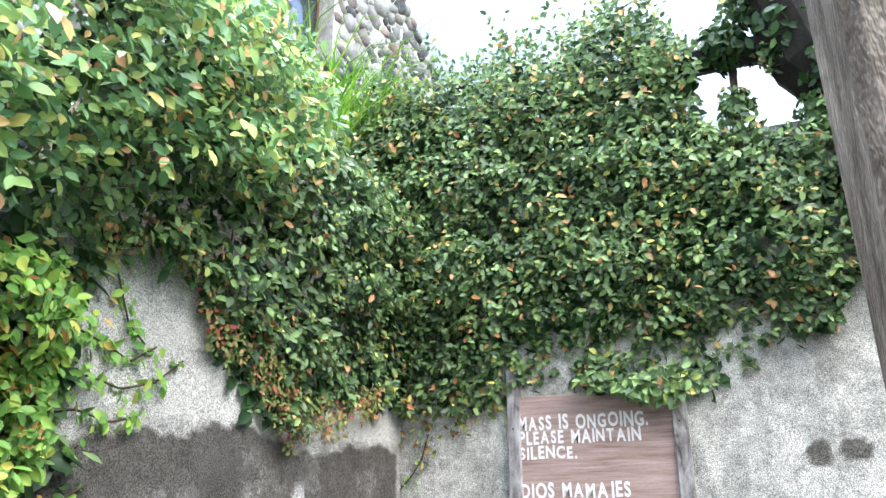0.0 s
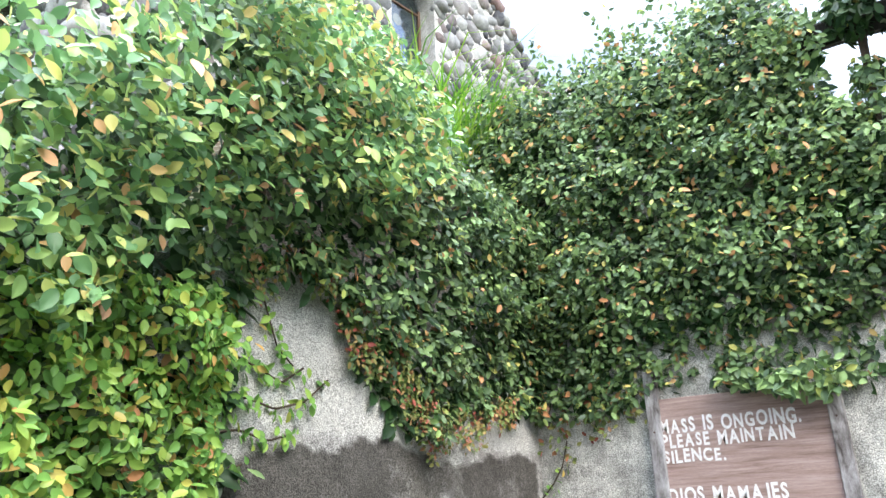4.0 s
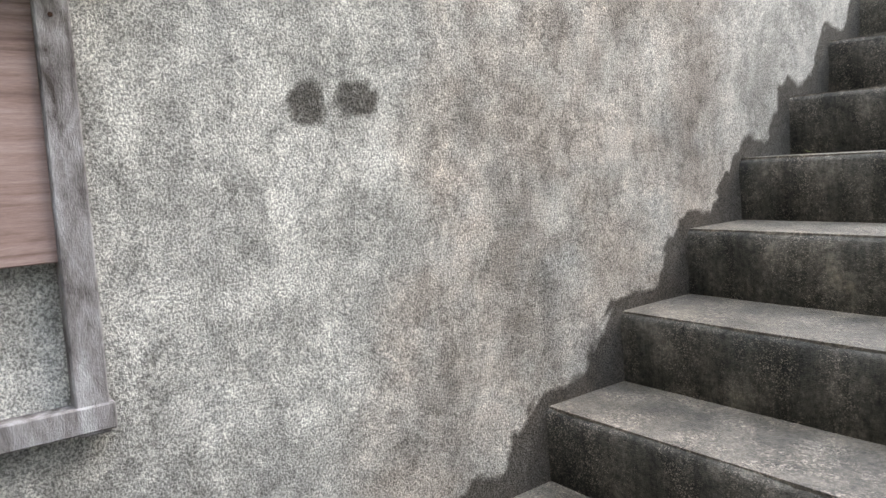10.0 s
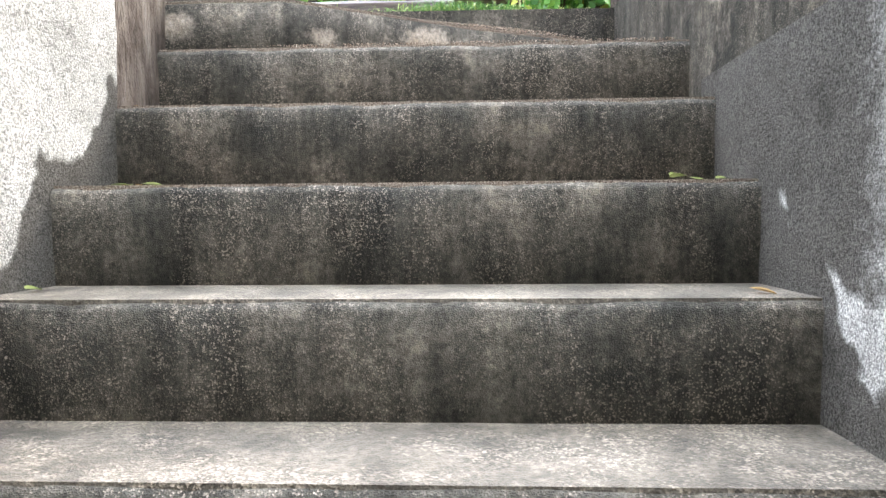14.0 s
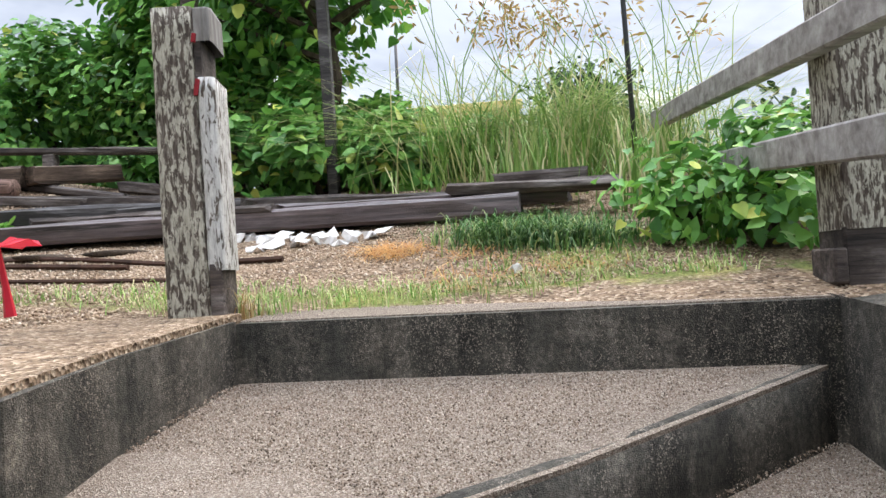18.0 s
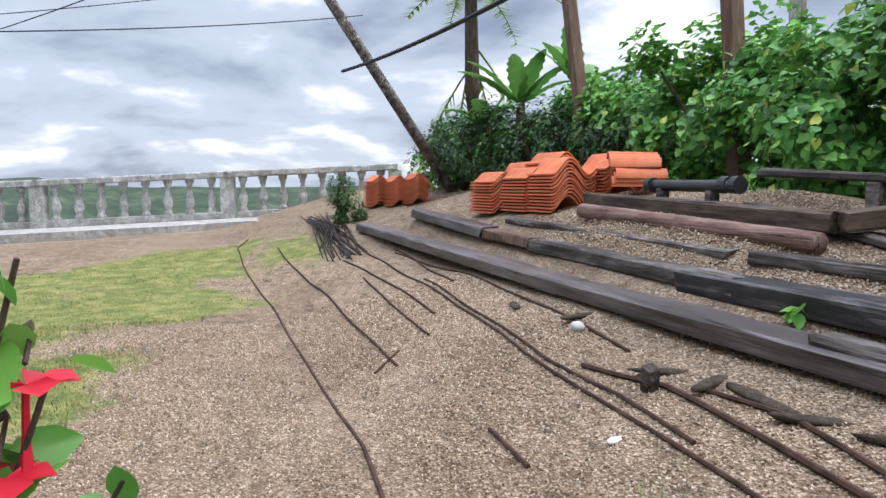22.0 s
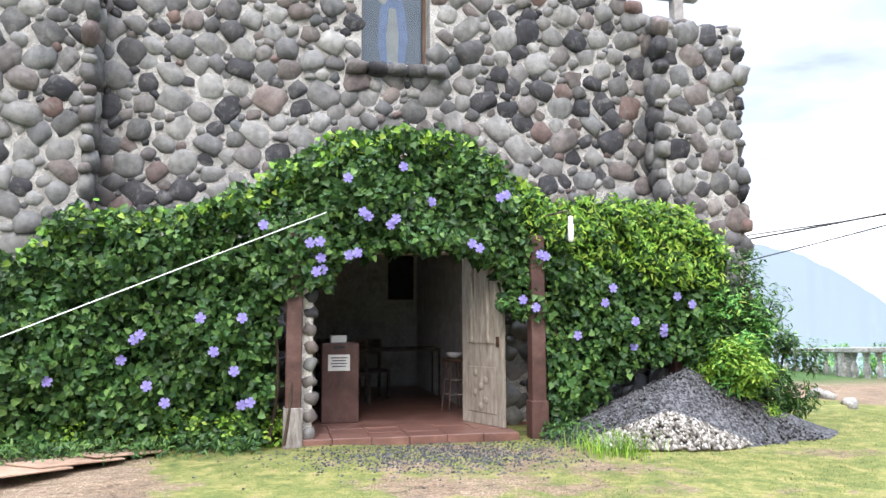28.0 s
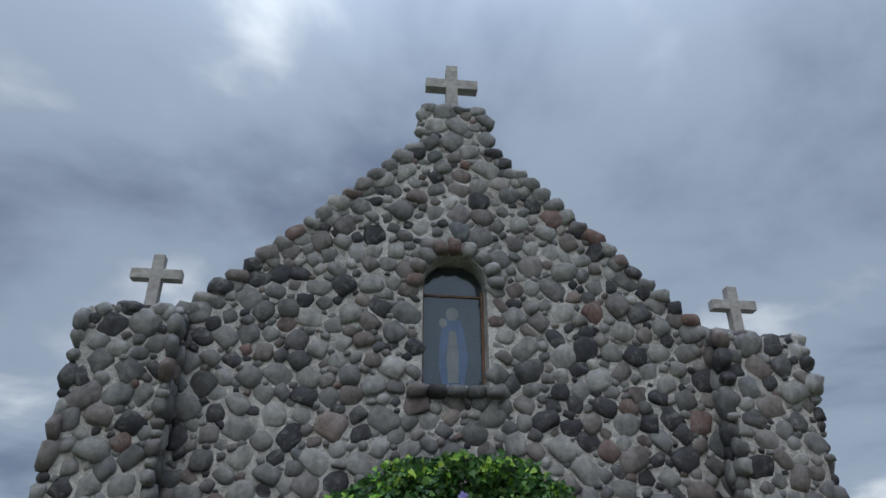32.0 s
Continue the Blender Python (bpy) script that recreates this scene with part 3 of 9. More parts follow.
pebble_mat = grit_material()
def pale_grit_material():
    mat, nt, b = material("pale_coral_pebbles", 0.85, 0, 0.2)
    g = nt.nodes.new("ShaderNodeNewGeometry")
    nt.links.new(ramp_of(nt, g.outputs["Random Per Island"], [(0.0, (0.05, 0.043, 0.036)), (0.35, (0.15, 0.132, 0.11)), (0.75, (0.29, 0.27, 0.235)), (1.0, (0.52, 0.50, 0.46))]), b.inputs["Base Color"])
    return mat
pale_pebble = pale_grit_material()
def clear_glass():
    """Thin glazing: mostly seen through, with a clear reflection."""
    mat, nt, b = material("window_glass", 0.05, 0, 0.5)
    tr, gl, ms = nt.nodes.new("ShaderNodeBsdfTransparent"), nt.nodes.new("ShaderNodeBsdfGlossy"), nt.nodes.new("ShaderNodeMixShader")
    tr.inputs[0].default_value = (0.86, 0.90, 0.92, 1)
    gl.inputs["Roughness"].default_value = 0.06
    ms.inputs[0].default_value = 0.12
    nt.links.new(tr.outputs[0], ms.inputs[1]); nt.links.new(gl.outputs[0], ms.inputs[2])
    nt.links.new(ms.outputs[0], nt.nodes["Material Output"].inputs[0])
    return mat
glass_mat = clear_glass()
# Far surface whose even emission stands in for the haze in the air.
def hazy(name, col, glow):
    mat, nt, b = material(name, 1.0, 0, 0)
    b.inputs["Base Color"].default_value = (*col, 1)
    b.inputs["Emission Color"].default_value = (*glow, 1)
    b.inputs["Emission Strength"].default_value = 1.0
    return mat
haze_mountain = hazy("mountain_painted_haze", (0.06, 0.08, 0.085), (0.115, 0.145, 0.19))
haze_hill = noisy("far_hill_haze_glow", [(0.35, (0.018, 0.030, 0.018)), (0.5, (0.036, 0.053, 0.030)), (0.62, (0.062, 0.082, 0.044)), (0.75, (0.11, 0.12, 0.07))], 0.045, 0.25, 1.0, 0.1, 0.3, spec=0.0, world_space=True)
# bluish emission paints distance haze over the hills
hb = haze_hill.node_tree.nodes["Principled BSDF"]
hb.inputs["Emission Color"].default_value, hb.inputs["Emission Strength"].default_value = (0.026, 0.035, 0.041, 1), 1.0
sea_mat, snt, sb = material("grey_sea_haze_glow", 0.25, 0, 0.5)
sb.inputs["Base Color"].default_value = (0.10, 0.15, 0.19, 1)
# the sea glows faintly too, haze put in as emission
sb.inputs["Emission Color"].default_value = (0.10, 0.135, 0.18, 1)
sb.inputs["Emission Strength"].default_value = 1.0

# ---- mesh tools ----
def finish(me, mat, smooth=False):
    me.materials.append(mat)
    if smooth:
        me.polygons.foreach_set("use_smooth", [True] * len(me.polygons))
    me.update()
    return me

def part(name, bm, mat, parent=None, label="", smooth=False, **tags):
    me = bpy.data.meshes.new(name)
    bm.to_mesh(me)
    bm.free()
    ob = new(name, finish(me, mat, smooth))
    if parent:
        ob.parent = parent
    return tagged(ob, label, **tags)

def thing(name, label, category, at=None, group="", kind=""):
    ob = new(name)
    ob.empty_display_size = 0.1
    if at is not None:
        ob.matrix_world = at
    return tagged(ob, label, category, group, kind)

def box(size, m=Matrix(), bevel=0.0, taper=1.0):
    bm = bmesh.new()
    bmesh.ops.create_cube(bm, size=1.0)
    for v in bm.verts:
        k = taper if v.co.z > 0 else 1.0
        v.co = Vector((v.co.x * size[0] * k, v.co.y * size[1] * k, v.co.z * size[2]))
    if bevel:
        bmesh.ops.bevel(bm, geom=list(bm.edges), offset=bevel, segments=1, affect="EDGES")
    bm.transform(m)
    return bm

def slab(x0, x1, y0, y1, z0, z1, bevel=0.0):
    return box((x1 - x0, y1 - y0, z1 - z0), pose((x0 + x1) / 2, (y0 + y1) / 2, (z0 + z1) / 2), bevel)

def along(a, b, up=(0, 0, 1)):
    """Pose whose x axis runs from a to b, origin at the middle."""
    a, b = Vector(a), Vector(b)
    x = (b - a).normalized()
    y = Vector(up).cross(x)
    y = y.normalized() if y.length > 1e-4 else Vector((0, 1, 0))
    z = x.cross(y)
    m = Matrix((x, y, z)).transposed().to_4x4()
    m.translation = (a + b) / 2
    return m

def prism(outline, z0, z1):
    """A flat outline (x, y) drawn up from z0 to z1; z1 may be a list, one for each corner."""
    bm = bmesh.new()
    tops = z1 if isinstance(z1, (list, tuple)) else [z1] * len(outline)
    lo = [bm.verts.new((x, y, z0)) for x, y in outline]
    hi = [bm.verts.new((x, y, z)) for (x, y), z in zip(outline, tops)]
    n = len(outline)
    bm.faces.new(hi), bm.faces.new(lo[::-1])
    for i in range(n):
        bm.faces.new((lo[i], lo[(i + 1) % n], hi[(i + 1) % n], hi[i]))
    bmesh.ops.recalc_face_normals(bm, faces=bm.faces)
    return bm

def lathe(profile, seg=12, m=Matrix()):
    bm = bmesh.new()
    rings = [[bm.verts.new(m @ Vector((r * math.cos(2 * math.pi * k / seg), r * math.sin(2 * math.pi * k / seg), z))) for k in range(seg)] for r, z in profile]
    for a, b in zip(rings, rings[1:]):
        for k in range(seg):
            bm.faces.new((a[k], a[(k + 1) % seg], b[(k + 1) % seg], b[k]))
    bm.faces.new(rings[0][::-1]), bm.faces.new(rings[-1])
    return bm

def tube(points, radius, seg=6, close_ends=True):
    """A round bar along a row of points; radius may be one number or a list."""
    bm = bmesh.new()
    pts = [Vector([float(c) for c in p]) for p in points]
    rad = [float(r) for r in radius] if isinstance(radius, (list, tuple)) else [float(radius)] * len(pts)
    rings = []
    for i, p in enumerate(pts):
        d = (pts[min(i + 1, len(pts) - 1)] - pts[max(i - 1, 0)]).normalized()
        s = d.cross(Vector((0, 0, 1)))
        s = s.normalized() if s.length > 1e-3 else Vector((1, 0, 0))
        u = s.cross(d)
        rings.append([bm.verts.new(p + rad[i] * (math.cos(2 * math.pi * k / seg) * s + math.sin(2 * math.pi * k / seg) * u)) for k in range(seg)])
    for a, b in zip(rings, rings[1:]):
        for k in range(seg):
            bm.faces.new((a[k], a[(k + 1) % seg], b[(k + 1) % seg], b[k]))
    if close_ends:
        bm.faces.new(rings[0][::-1]), bm.faces.new(rings[-1])
    bmesh.ops.recalc_face_normals(bm, faces=bm.faces)
    return bm

def raw_mesh(name, verts, faces, mat, smooth=False):
    """A mesh from arrays: verts (n, 3), faces (m, 3) or (m, 4)."""
    me = bpy.data.meshes.new(name)
    faces = np.asarray(faces)
    me.vertices.add(len(verts))
    me.vertices.foreach_set("co", np.asarray(verts, np.float32).ravel())
    k = faces.shape[1]
    me.loops.add(faces.size)
    me.loops.foreach_set("vertex_index", faces.ravel().astype(np.int32))
    me.polygons.add(len(faces))
    me.polygons.foreach_set("loop_start", np.arange(0, faces.size, k, dtype=np.int32))
    me.polygons.foreach_set("loop_total", np.full(len(faces), k, np.int32))
    if smooth:
        me.polygons.foreach_set("use_smooth", np.ones(len(faces), bool))
    me.materials.append(mat)
    me.update(calc_edges=True)
    me.validate()
    return me

rng = np.random.default_rng(7)
LEAF = {
    "oval": np.array([(0, 0, 0), (-0.19, 0.16, 0.04), (-0.28, 0.4, 0.07), (-0.24, 0.66, 0.06), (-0.1, 0.88, 0.0), (0, 1, -0.06), (0.1, 0.88, 0.0), (0.24, 0.66, 0.06), (0.28, 0.4, 0.07), (0.19, 0.16, 0.04), (0, 0.45, -0.03)]),
    "heart": np.array([(0, 0, 0), (-0.24, -0.06, 0.04), (-0.42, 0.10, 0.07), (-0.40, 0.36, 0.07), (-0.20, 0.70, 0.03), (0, 1, -0.1), (0.20, 0.70, 0.03), (0.40, 0.36, 0.07), (0.42, 0.10, 0.07), (0.24, -0.06, 0.04), (0, 0.35, -0.04)]),
    "small": np.array([(0, 0, 0), (-0.26, 0.3, 0.05), (-0.22, 0.7, 0.04), (0, 1, -0.05), (0.22, 0.7, 0.04), (0.26, 0.3, 0.05), (0, 0.5, -0.03)]),
    "lance": np.array([(0, 0, 0), (-0.13, 0.25, 0.03), (-0.13, 0.6, 0.0), (0, 1, -0.14), (0.13, 0.6, 0.0), (0.13, 0.25, 0.03), (0, 0.45, -0.02)]),
}

def unit(v):
    return v / np.maximum(np.linalg.norm(v, axis=-1, keepdims=True), 1e-9)

def leaves(name, at, out, size, mat, shape="oval", spread=0.6, droop=0.5):
    """Many leaves: at (n, 3) places, out (n, 3) the way each faces, size (n)."""
    n = len(at)
    out = unit(np.asarray(out, float) + spread * rng.normal(size=(n, 3)))
    tip = rng.normal(size=(n, 3)) - np.array([0, 0, droop * 1.6])
    tip = unit(tip - (tip * out).sum(-1, keepdims=True) * out)
    side = np.cross(tip, out)
    base = LEAF[shape]
    s = np.asarray(size, float).reshape(-1, 1, 1)
    v = np.asarray(at)[:, None] + s * (base[None, :, :1] * side[:, None] + base[None, :, 1:2] * tip[:, None] + base[None, :, 2:] * out[:, None])
    k = len(base)
    fan = np.array([(k - 1, i, (i + 1) % (k - 1)) for i in range(k - 1)])
    f = (np.arange(n)[:, None, None] * k + fan[None]).reshape(-1, 3)
    return raw_mesh(name, v.reshape(-1, 3), f, mat, True)

def blades(name, at, length, width, mat, lean=0.5, way=None):
    """Many grass blades, each bent in three pieces."""
    n = len(at)
    at = np.asarray(at, float)
    a = rng.uniform(0, 2 * np.pi, n)
    d = np.stack([np.cos(a), np.sin(a), 0 * a], -1)
    if way is not None:
        d = unit(d + np.asarray(way))
    s = np.stack([-d[:, 1], d[:, 0], 0 * a], -1)
    ln, wd = np.broadcast_to(length, n)[:, None], np.broadcast_to(width, n)[:, None]
    bend = (lean * rng.uniform(0.3, 1.3, n))[:, None]
    rows = []
    for k, (h, b, w) in enumerate(((0, 0, 1), (0.45, 0.12, 0.85), (0.8, 0.42, 0.55), (0.97, 0.85, 0.05))):
        c = at + ln * (np.array([0, 0, 1.0]) * h * np.sqrt(np.maximum(1 - (bend * b) ** 2, 0.15)) + d * b * bend)
        rows += [c - s * wd * w / 2, c + s * wd * w / 2]
    v = np.stack(rows, 1)
    q = np.array([(0, 1, 3, 2), (2, 3, 5, 4), (4, 5, 7, 6)])
    f = (np.arange(n)[:, None, None] * 8 + q[None]).reshape(-1, 4)
    return raw_mesh(name, v.reshape(-1, 3), f, mat, True)

def mesh_part(name, me, parent=None, label="", **tags):
    ob = new(name, me)
    if parent:
        ob.parent = parent
    return tagged(ob, label, **tags)

def inside(pts, poly):
    """Which of the points (n, 2) lie within the outline."""
    poly = np.asarray(poly, float)
    x, y = pts[:, 0], pts[:, 1]
    hit = np.zeros(len(pts), bool)
    for (x0, y0), (x1, y1) in zip(poly, np.roll(poly, -1, 0)):
        c = (y0 > y) != (y1 > y)
        hit ^= c & (x < (x1 - x0) * (y - y0) / (y1 - y0 + 1e-12) + x0)
    return hit

def scatter(poly, n):
    """n random points within an outline."""
    poly = np.asarray(poly, float)
    lo, hi = poly.min(0), poly.max(0)
    got = np.zeros((0, 2))
    while len(got) < n:
        p = rng.uniform(lo, hi, (2 * n + 50, 2))
        got = np.r_[got, p[inside(p, poly)]]
    return got[:n]

# ---- plan ----
RISE = 0.2
NOSES = [0.0, 0.28, 0.57, 0.87, 1.19, 1.49, 1.80, 2.08, 2.34, 2.61, 2.845]
STAIR_W = 1.40
UP = 2.52
CHURCH = Matrix(((-0.9854, 0.1703, 0, -4.46), (0.1703, 0.9854, 0, -5.30), (0, 0, 1, 2.56), (0, 0, 0, 1)))
# in the church's own frame: x to the right for one who faces it (handed the other way round), y out of the front, z up

def smooth01(x, a, b):
    t = np.clip((x - a) / (b - a), 0, 1)
    return t * t * (3 - 2 * t)

BAL_DIR = np.array((-0.234, -0.972))
BAL_N = np.array((0.972, -0.234))

def ground_z(x, y):
    x, y = np.asarray(x, float), np.asarray(y, float)
    z = UP + 0.245 * np.clip(y - 3.75, 0, 2.9) - 0.02 * np.clip(-x - 12, 0, 6) + 0 * x
    z = z + 0.2 * smooth01(-x, 5, 10) * smooth01(y, -1.5, 4.0)
    z = z + 0.02 * np.sin(1.7 * x + 0.6) * np.sin(1.3 * y) + 0.012 * np.sin(4.1 * x) * np.cos(3.7 * y + 1)
    z = z + 0.26 * smooth01(y, 5.15, 5.75) * smooth01(-x, 0.6, 2.8) * (1 - smooth01(-x, 6.5, 8.5)) * (1 - smooth01(y, 6.4, 7.0))
    drop = smooth01(x, 1.68, 2.1) * (1 - smooth01(y, 2.6, 4.4)) * smooth01(y, -1.9, -1.7)
    z = z * (1 - drop) - 0.08 * drop
    east = np.clip(x - 2.2, 0, 400) * (1 - drop) + np.clip(x - 8, 0, 400) * drop
    z = z - 0.5 * np.clip(x - 1.75, 0, 1.5) * (1 - drop)
    z = z - 0.30 * np.minimum(east, 18) - 0.12 * np.clip(east - 18, 0, 400)
    z = z - 0.68 * smooth01(x, 0.8, 1.8) * smooth01(-y, 1.72, 1.95) * (1 - smooth01(-y, 4.0, 6.0))
    edge = -(BAL_N[0] * x + BAL_N[1] * y + 15.7)
    z = z - 0.55 * np.clip(edge - 0.5, 0, 60) - 0.12 * np.clip(edge - 60, 0, 300)
    z = z - 0.12 * np.clip(np.hypot(x, y) - 260, 0, 1500)
    north = np.clip(y - 10.5, 0, 600)
    z = z - 0.16 * np.minimum(north, 60)
    south = np.clip(-y - 22, 0, 600)
    z = z - 0.3 * np.minimum(south, 120)
    return np.maximum(z, -96.0)

def gz(x, y):
    return float(ground_z(x, y))

def grid_lines(lo, hi, step, extra, far):
    fine = list(np.arange(lo, hi + 1e-6, step)) + list(extra)
    d, s = step, step
    a, b = [], []
    while s < far:
        d *= 1.35
        s += d
        a.append(lo - s), b.append(hi + s)
    return np.array(sorted(set(np.round(fine + a + b, 4))))

# the sunken landing and stair, left open in the ground sheet
PIT = [(-0.02, 7.0, -1.7, 0.34), (-0.02, 1.62, 0.3, 3.92)]
PIT_EXTRA_X, PIT_EXTRA_Y = (-0.02, 1.62, 7.0), (-1.7, 0.34, 3.92)
xs = grid_lines(-20, 6, 0.2, PIT_EXTRA_X, 4000)
ys = grid_lines(-14, 13, 0.2, PIT_EXTRA_Y, 4000)
gx, gy = np.meshgrid(xs, ys, indexing="ij")
gzv = ground_z(gx, gy)
nx, ny = len(xs), len(ys)
ids = np.arange(nx * ny).reshape(nx, ny)
cx, cy = (gx[:-1, :-1] + gx[1:, 1:]) / 2, (gy[:-1, :-1] + gy[1:, 1:]) / 2
keep = np.ones(cx.shape, bool)
for x0, x1, y0, y1 in PIT:
    keep &= ~((cx > x0) & (cx < x1) & (cy > y0) & (cy < y1))
# the winder's corner, cut along the kerb
keep &= ~((cx > -0.75) & (cx < 0.12) & (cy > 2.62) & (cy < 3.92) & (cy < 3.92 - (0.12 - cx) * 1.55))
quads = np.stack([ids[:-1, :-1], ids[1:, :-1], ids[1:, 1:], ids[:-1, 1:]], -1)[keep]
gme = raw_mesh("ground", np.stack([gx, gy, gzv], -1).reshape(-1, 3), quads, ground_mat, True)

def sod_amount(x, y):
    rim = np.interp(-x, [0.0, 1.3, 2.2, 3.5, 4.3, 5.0, 6.0, 9.0, 11.0], [1.6, 2.3, 2.65, 2.62, 2.8, 3.35, 3.8, 4.2, 4.5])
    wave = 0.28 * np.sin(2.3 * x + 1.1 * y) * np.sin(1.9 * y - 0.7 * x) + 0.16 * np.sin(5.3 * x - 2 * y) * np.cos(4.7 * y + x)
    a = smooth01(-x, 1.0, 2.2) * smooth01(rim - y + wave, -0.35, 0.5)
    a = a * (0.80 + 0.5 * wave + 0.25 * np.sin(3.1 * x + 4.0 * y) * np.sin(2.2 * y))
    a = a * smooth01(x + 14.2 + 0.25 * y, 0, 1.5)
    near_church = np.exp(-(((x + 4.6) / 1.4) ** 2 + ((y + 2.6) / 1.5) ** 2))
    a = a * (1 - 0.5 * near_church) * (1 - 0.97 * smooth01(-x - np.interp(y, [-3.2, -1.5, 0.3, 1.8, 4.0], [11.6, 10.0, 8.5, 8.0, 9.6]) + 1.2 * wave, -0.4, 0.5) * smooth01(y, -3.4, -2.4))
    strip = 0.6 * np.exp(-(((y - 4.2) / 0.14) ** 2)) * smooth01(x, -1.5, -0.6)
    strip2 = 0.62 * np.exp(-(((x - 1.0) / 0.5) ** 2 + ((y - 4.45) / 0.3) ** 2))
    tuft = 0.75 * np.exp(-(((x + 7.7) / 1.2) ** 2 + ((y - 4.3) / 0.6) ** 2))
    return np.clip(np.maximum.reduce([a, strip, strip2, tuft]), 0, 1)

def soil_amount(x, y):
    u, v = (x + 3.82) * -0.535 + (y - 1.52) * 0.845, (x + 3.82) * 0.845 + (y - 1.52) * 0.535
    p = np.exp(-((u / 0.58) ** 2 + (v / 0.30) ** 2 + 0.22 * np.sin(9 * x) * np.sin(8 * y)) ** 4)
    return np.clip(0.95 * p, 0, 1)

far_v = np.clip(np.maximum.reduce([(-(BAL_N[0] * gx + BAL_N[1] * gy + 16.0)) / 1.0, (gy - 6.8) / 0.8, (gx - 1.68) / 0.2, (-gy - 7.5) / 2]), 0, 1)
for key, val in (("sod", sod_amount(gx, gy)), ("soil", soil_amount(gx, gy)), ("far", far_v)):
    at = gme.attributes.new(key, "FLOAT", "POINT")
    at.data.foreach_set("value", val.ravel().astype(np.float32))
ground = tagged(new("ground", gme), "tan coral gravel and patchy lawn on a hilltop terrace", "ground", kind="structure")

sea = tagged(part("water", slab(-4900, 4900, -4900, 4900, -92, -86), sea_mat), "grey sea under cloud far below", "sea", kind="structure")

# ---- landing and stair ----
part("floor", slab(-0.02, 7.0, -1.66, 0.35, -0.15, 0.0), wet_floor, None, "dark damp concrete landing at the foot of the stair", category="floor", kind="structure")

def stair_profile(y):
    k = np.searchsorted(np.array(NOSES), y, side="right")
    return RISE * k

def rough_wall(name, body, sheet, mat, label, stains):
    """A wall with thickness and a rough-cast face on which stains have their own outline. sheet: origin, along, length, height."""
    w = thing(name, label, "wall", kind="structure")
    x0, x1, y0, y1, z0, z1 = body
    part("wall_body", slab(x0, x1, y0, y1, z0, z1), mat, w)
    o, d, ln, hi, nrm = sheet
    nu, nv = int(ln / 0.018), int(hi / 0.018)
    uu, vv = np.meshgrid(np.linspace(0, ln, nu + 1), np.linspace(0, hi, nv + 1), indexing="ij")
    wob = np.array([[0.006 * noise.noise(Vector((a * 3, b * 3, len(name)))) + 0.003 * noise.noise(Vector((a * 11, b * 11, 4.0))) for b in vv[0]] for a in uu[:, 0]])
    pts = np.array(o) + uu[..., None] * np.array(d) + vv[..., None] * np.array((0, 0, 1.0)) + (0.008 + wob)[..., None] * np.array(nrm)
    idx = np.arange(uu.size).reshape(uu.shape)
    q = np.stack([idx[:-1, :-1], idx[1:, :-1], idx[1:, 1:], idx[:-1, 1:]], -1).reshape(-1, 4)
    me = raw_mesh("render_coat", pts.reshape(-1, 3), q, mat, True)
    for key, fn in stains.items():
        at = me.attributes.new(key, "FLOAT", "POINT")
        at.data.foreach_set("value", np.clip(fn(uu, vv), 0, 1).ravel().astype(np.float32))
    mesh_part("render_coat", me, w)
    return w

def ragged(u, v, seed, amp):
    f = lambda a, b: amp * (noise.noise(Vector((a * 5, b * 5, seed))) + 0.5 * noise.noise(Vector((a * 17, b * 17, seed))))
    return np.vectorize(f)(u, v)

def spot(u, v, a, b, ra, rb, seed=0.0):
    r = ((u - a) / ra) ** 2 + ((v - b) / rb) ** 2
    return np.clip(2.2 - 2.0 * r + ragged(u, v, seed, 1.6), 0, 1)

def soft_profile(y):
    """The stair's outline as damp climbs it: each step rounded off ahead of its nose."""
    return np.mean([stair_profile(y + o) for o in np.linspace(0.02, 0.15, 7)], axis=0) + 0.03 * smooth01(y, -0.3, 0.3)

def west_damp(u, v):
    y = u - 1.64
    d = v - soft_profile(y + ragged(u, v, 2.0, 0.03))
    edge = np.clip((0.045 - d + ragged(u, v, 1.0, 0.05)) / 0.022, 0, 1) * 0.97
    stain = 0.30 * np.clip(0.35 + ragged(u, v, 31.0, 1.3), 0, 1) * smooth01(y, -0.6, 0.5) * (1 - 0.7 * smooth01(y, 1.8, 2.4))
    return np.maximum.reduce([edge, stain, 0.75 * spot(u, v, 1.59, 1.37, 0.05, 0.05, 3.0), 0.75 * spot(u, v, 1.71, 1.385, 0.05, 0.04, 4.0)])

def west_pale(u, v):
    y = u - 1.64
    low = np.clip(1 - np.abs(v - 0.35 - 0.5 * np.clip(y, 0, 3)) / 0.3, 0, 1) * 0.4
    upper = smooth01(y, 1.5, 2.2) * 0.55
    return np.clip(np.maximum(low, upper) + ragged(u, v, 6.0, 0.5), 0, 1)

def west_rusty(u, v):
    y = u - 1.64
    return 0.6 * smooth01(y + 0.3 * (1.2 - v) + ragged(u, v, 41.0, 0.10), 0.10, 0.30) * (1 - smooth01(y, 1.2, 1.7)) * np.clip(0.75 + ragged(u, v, 42.0, 0.9), 0, 1)

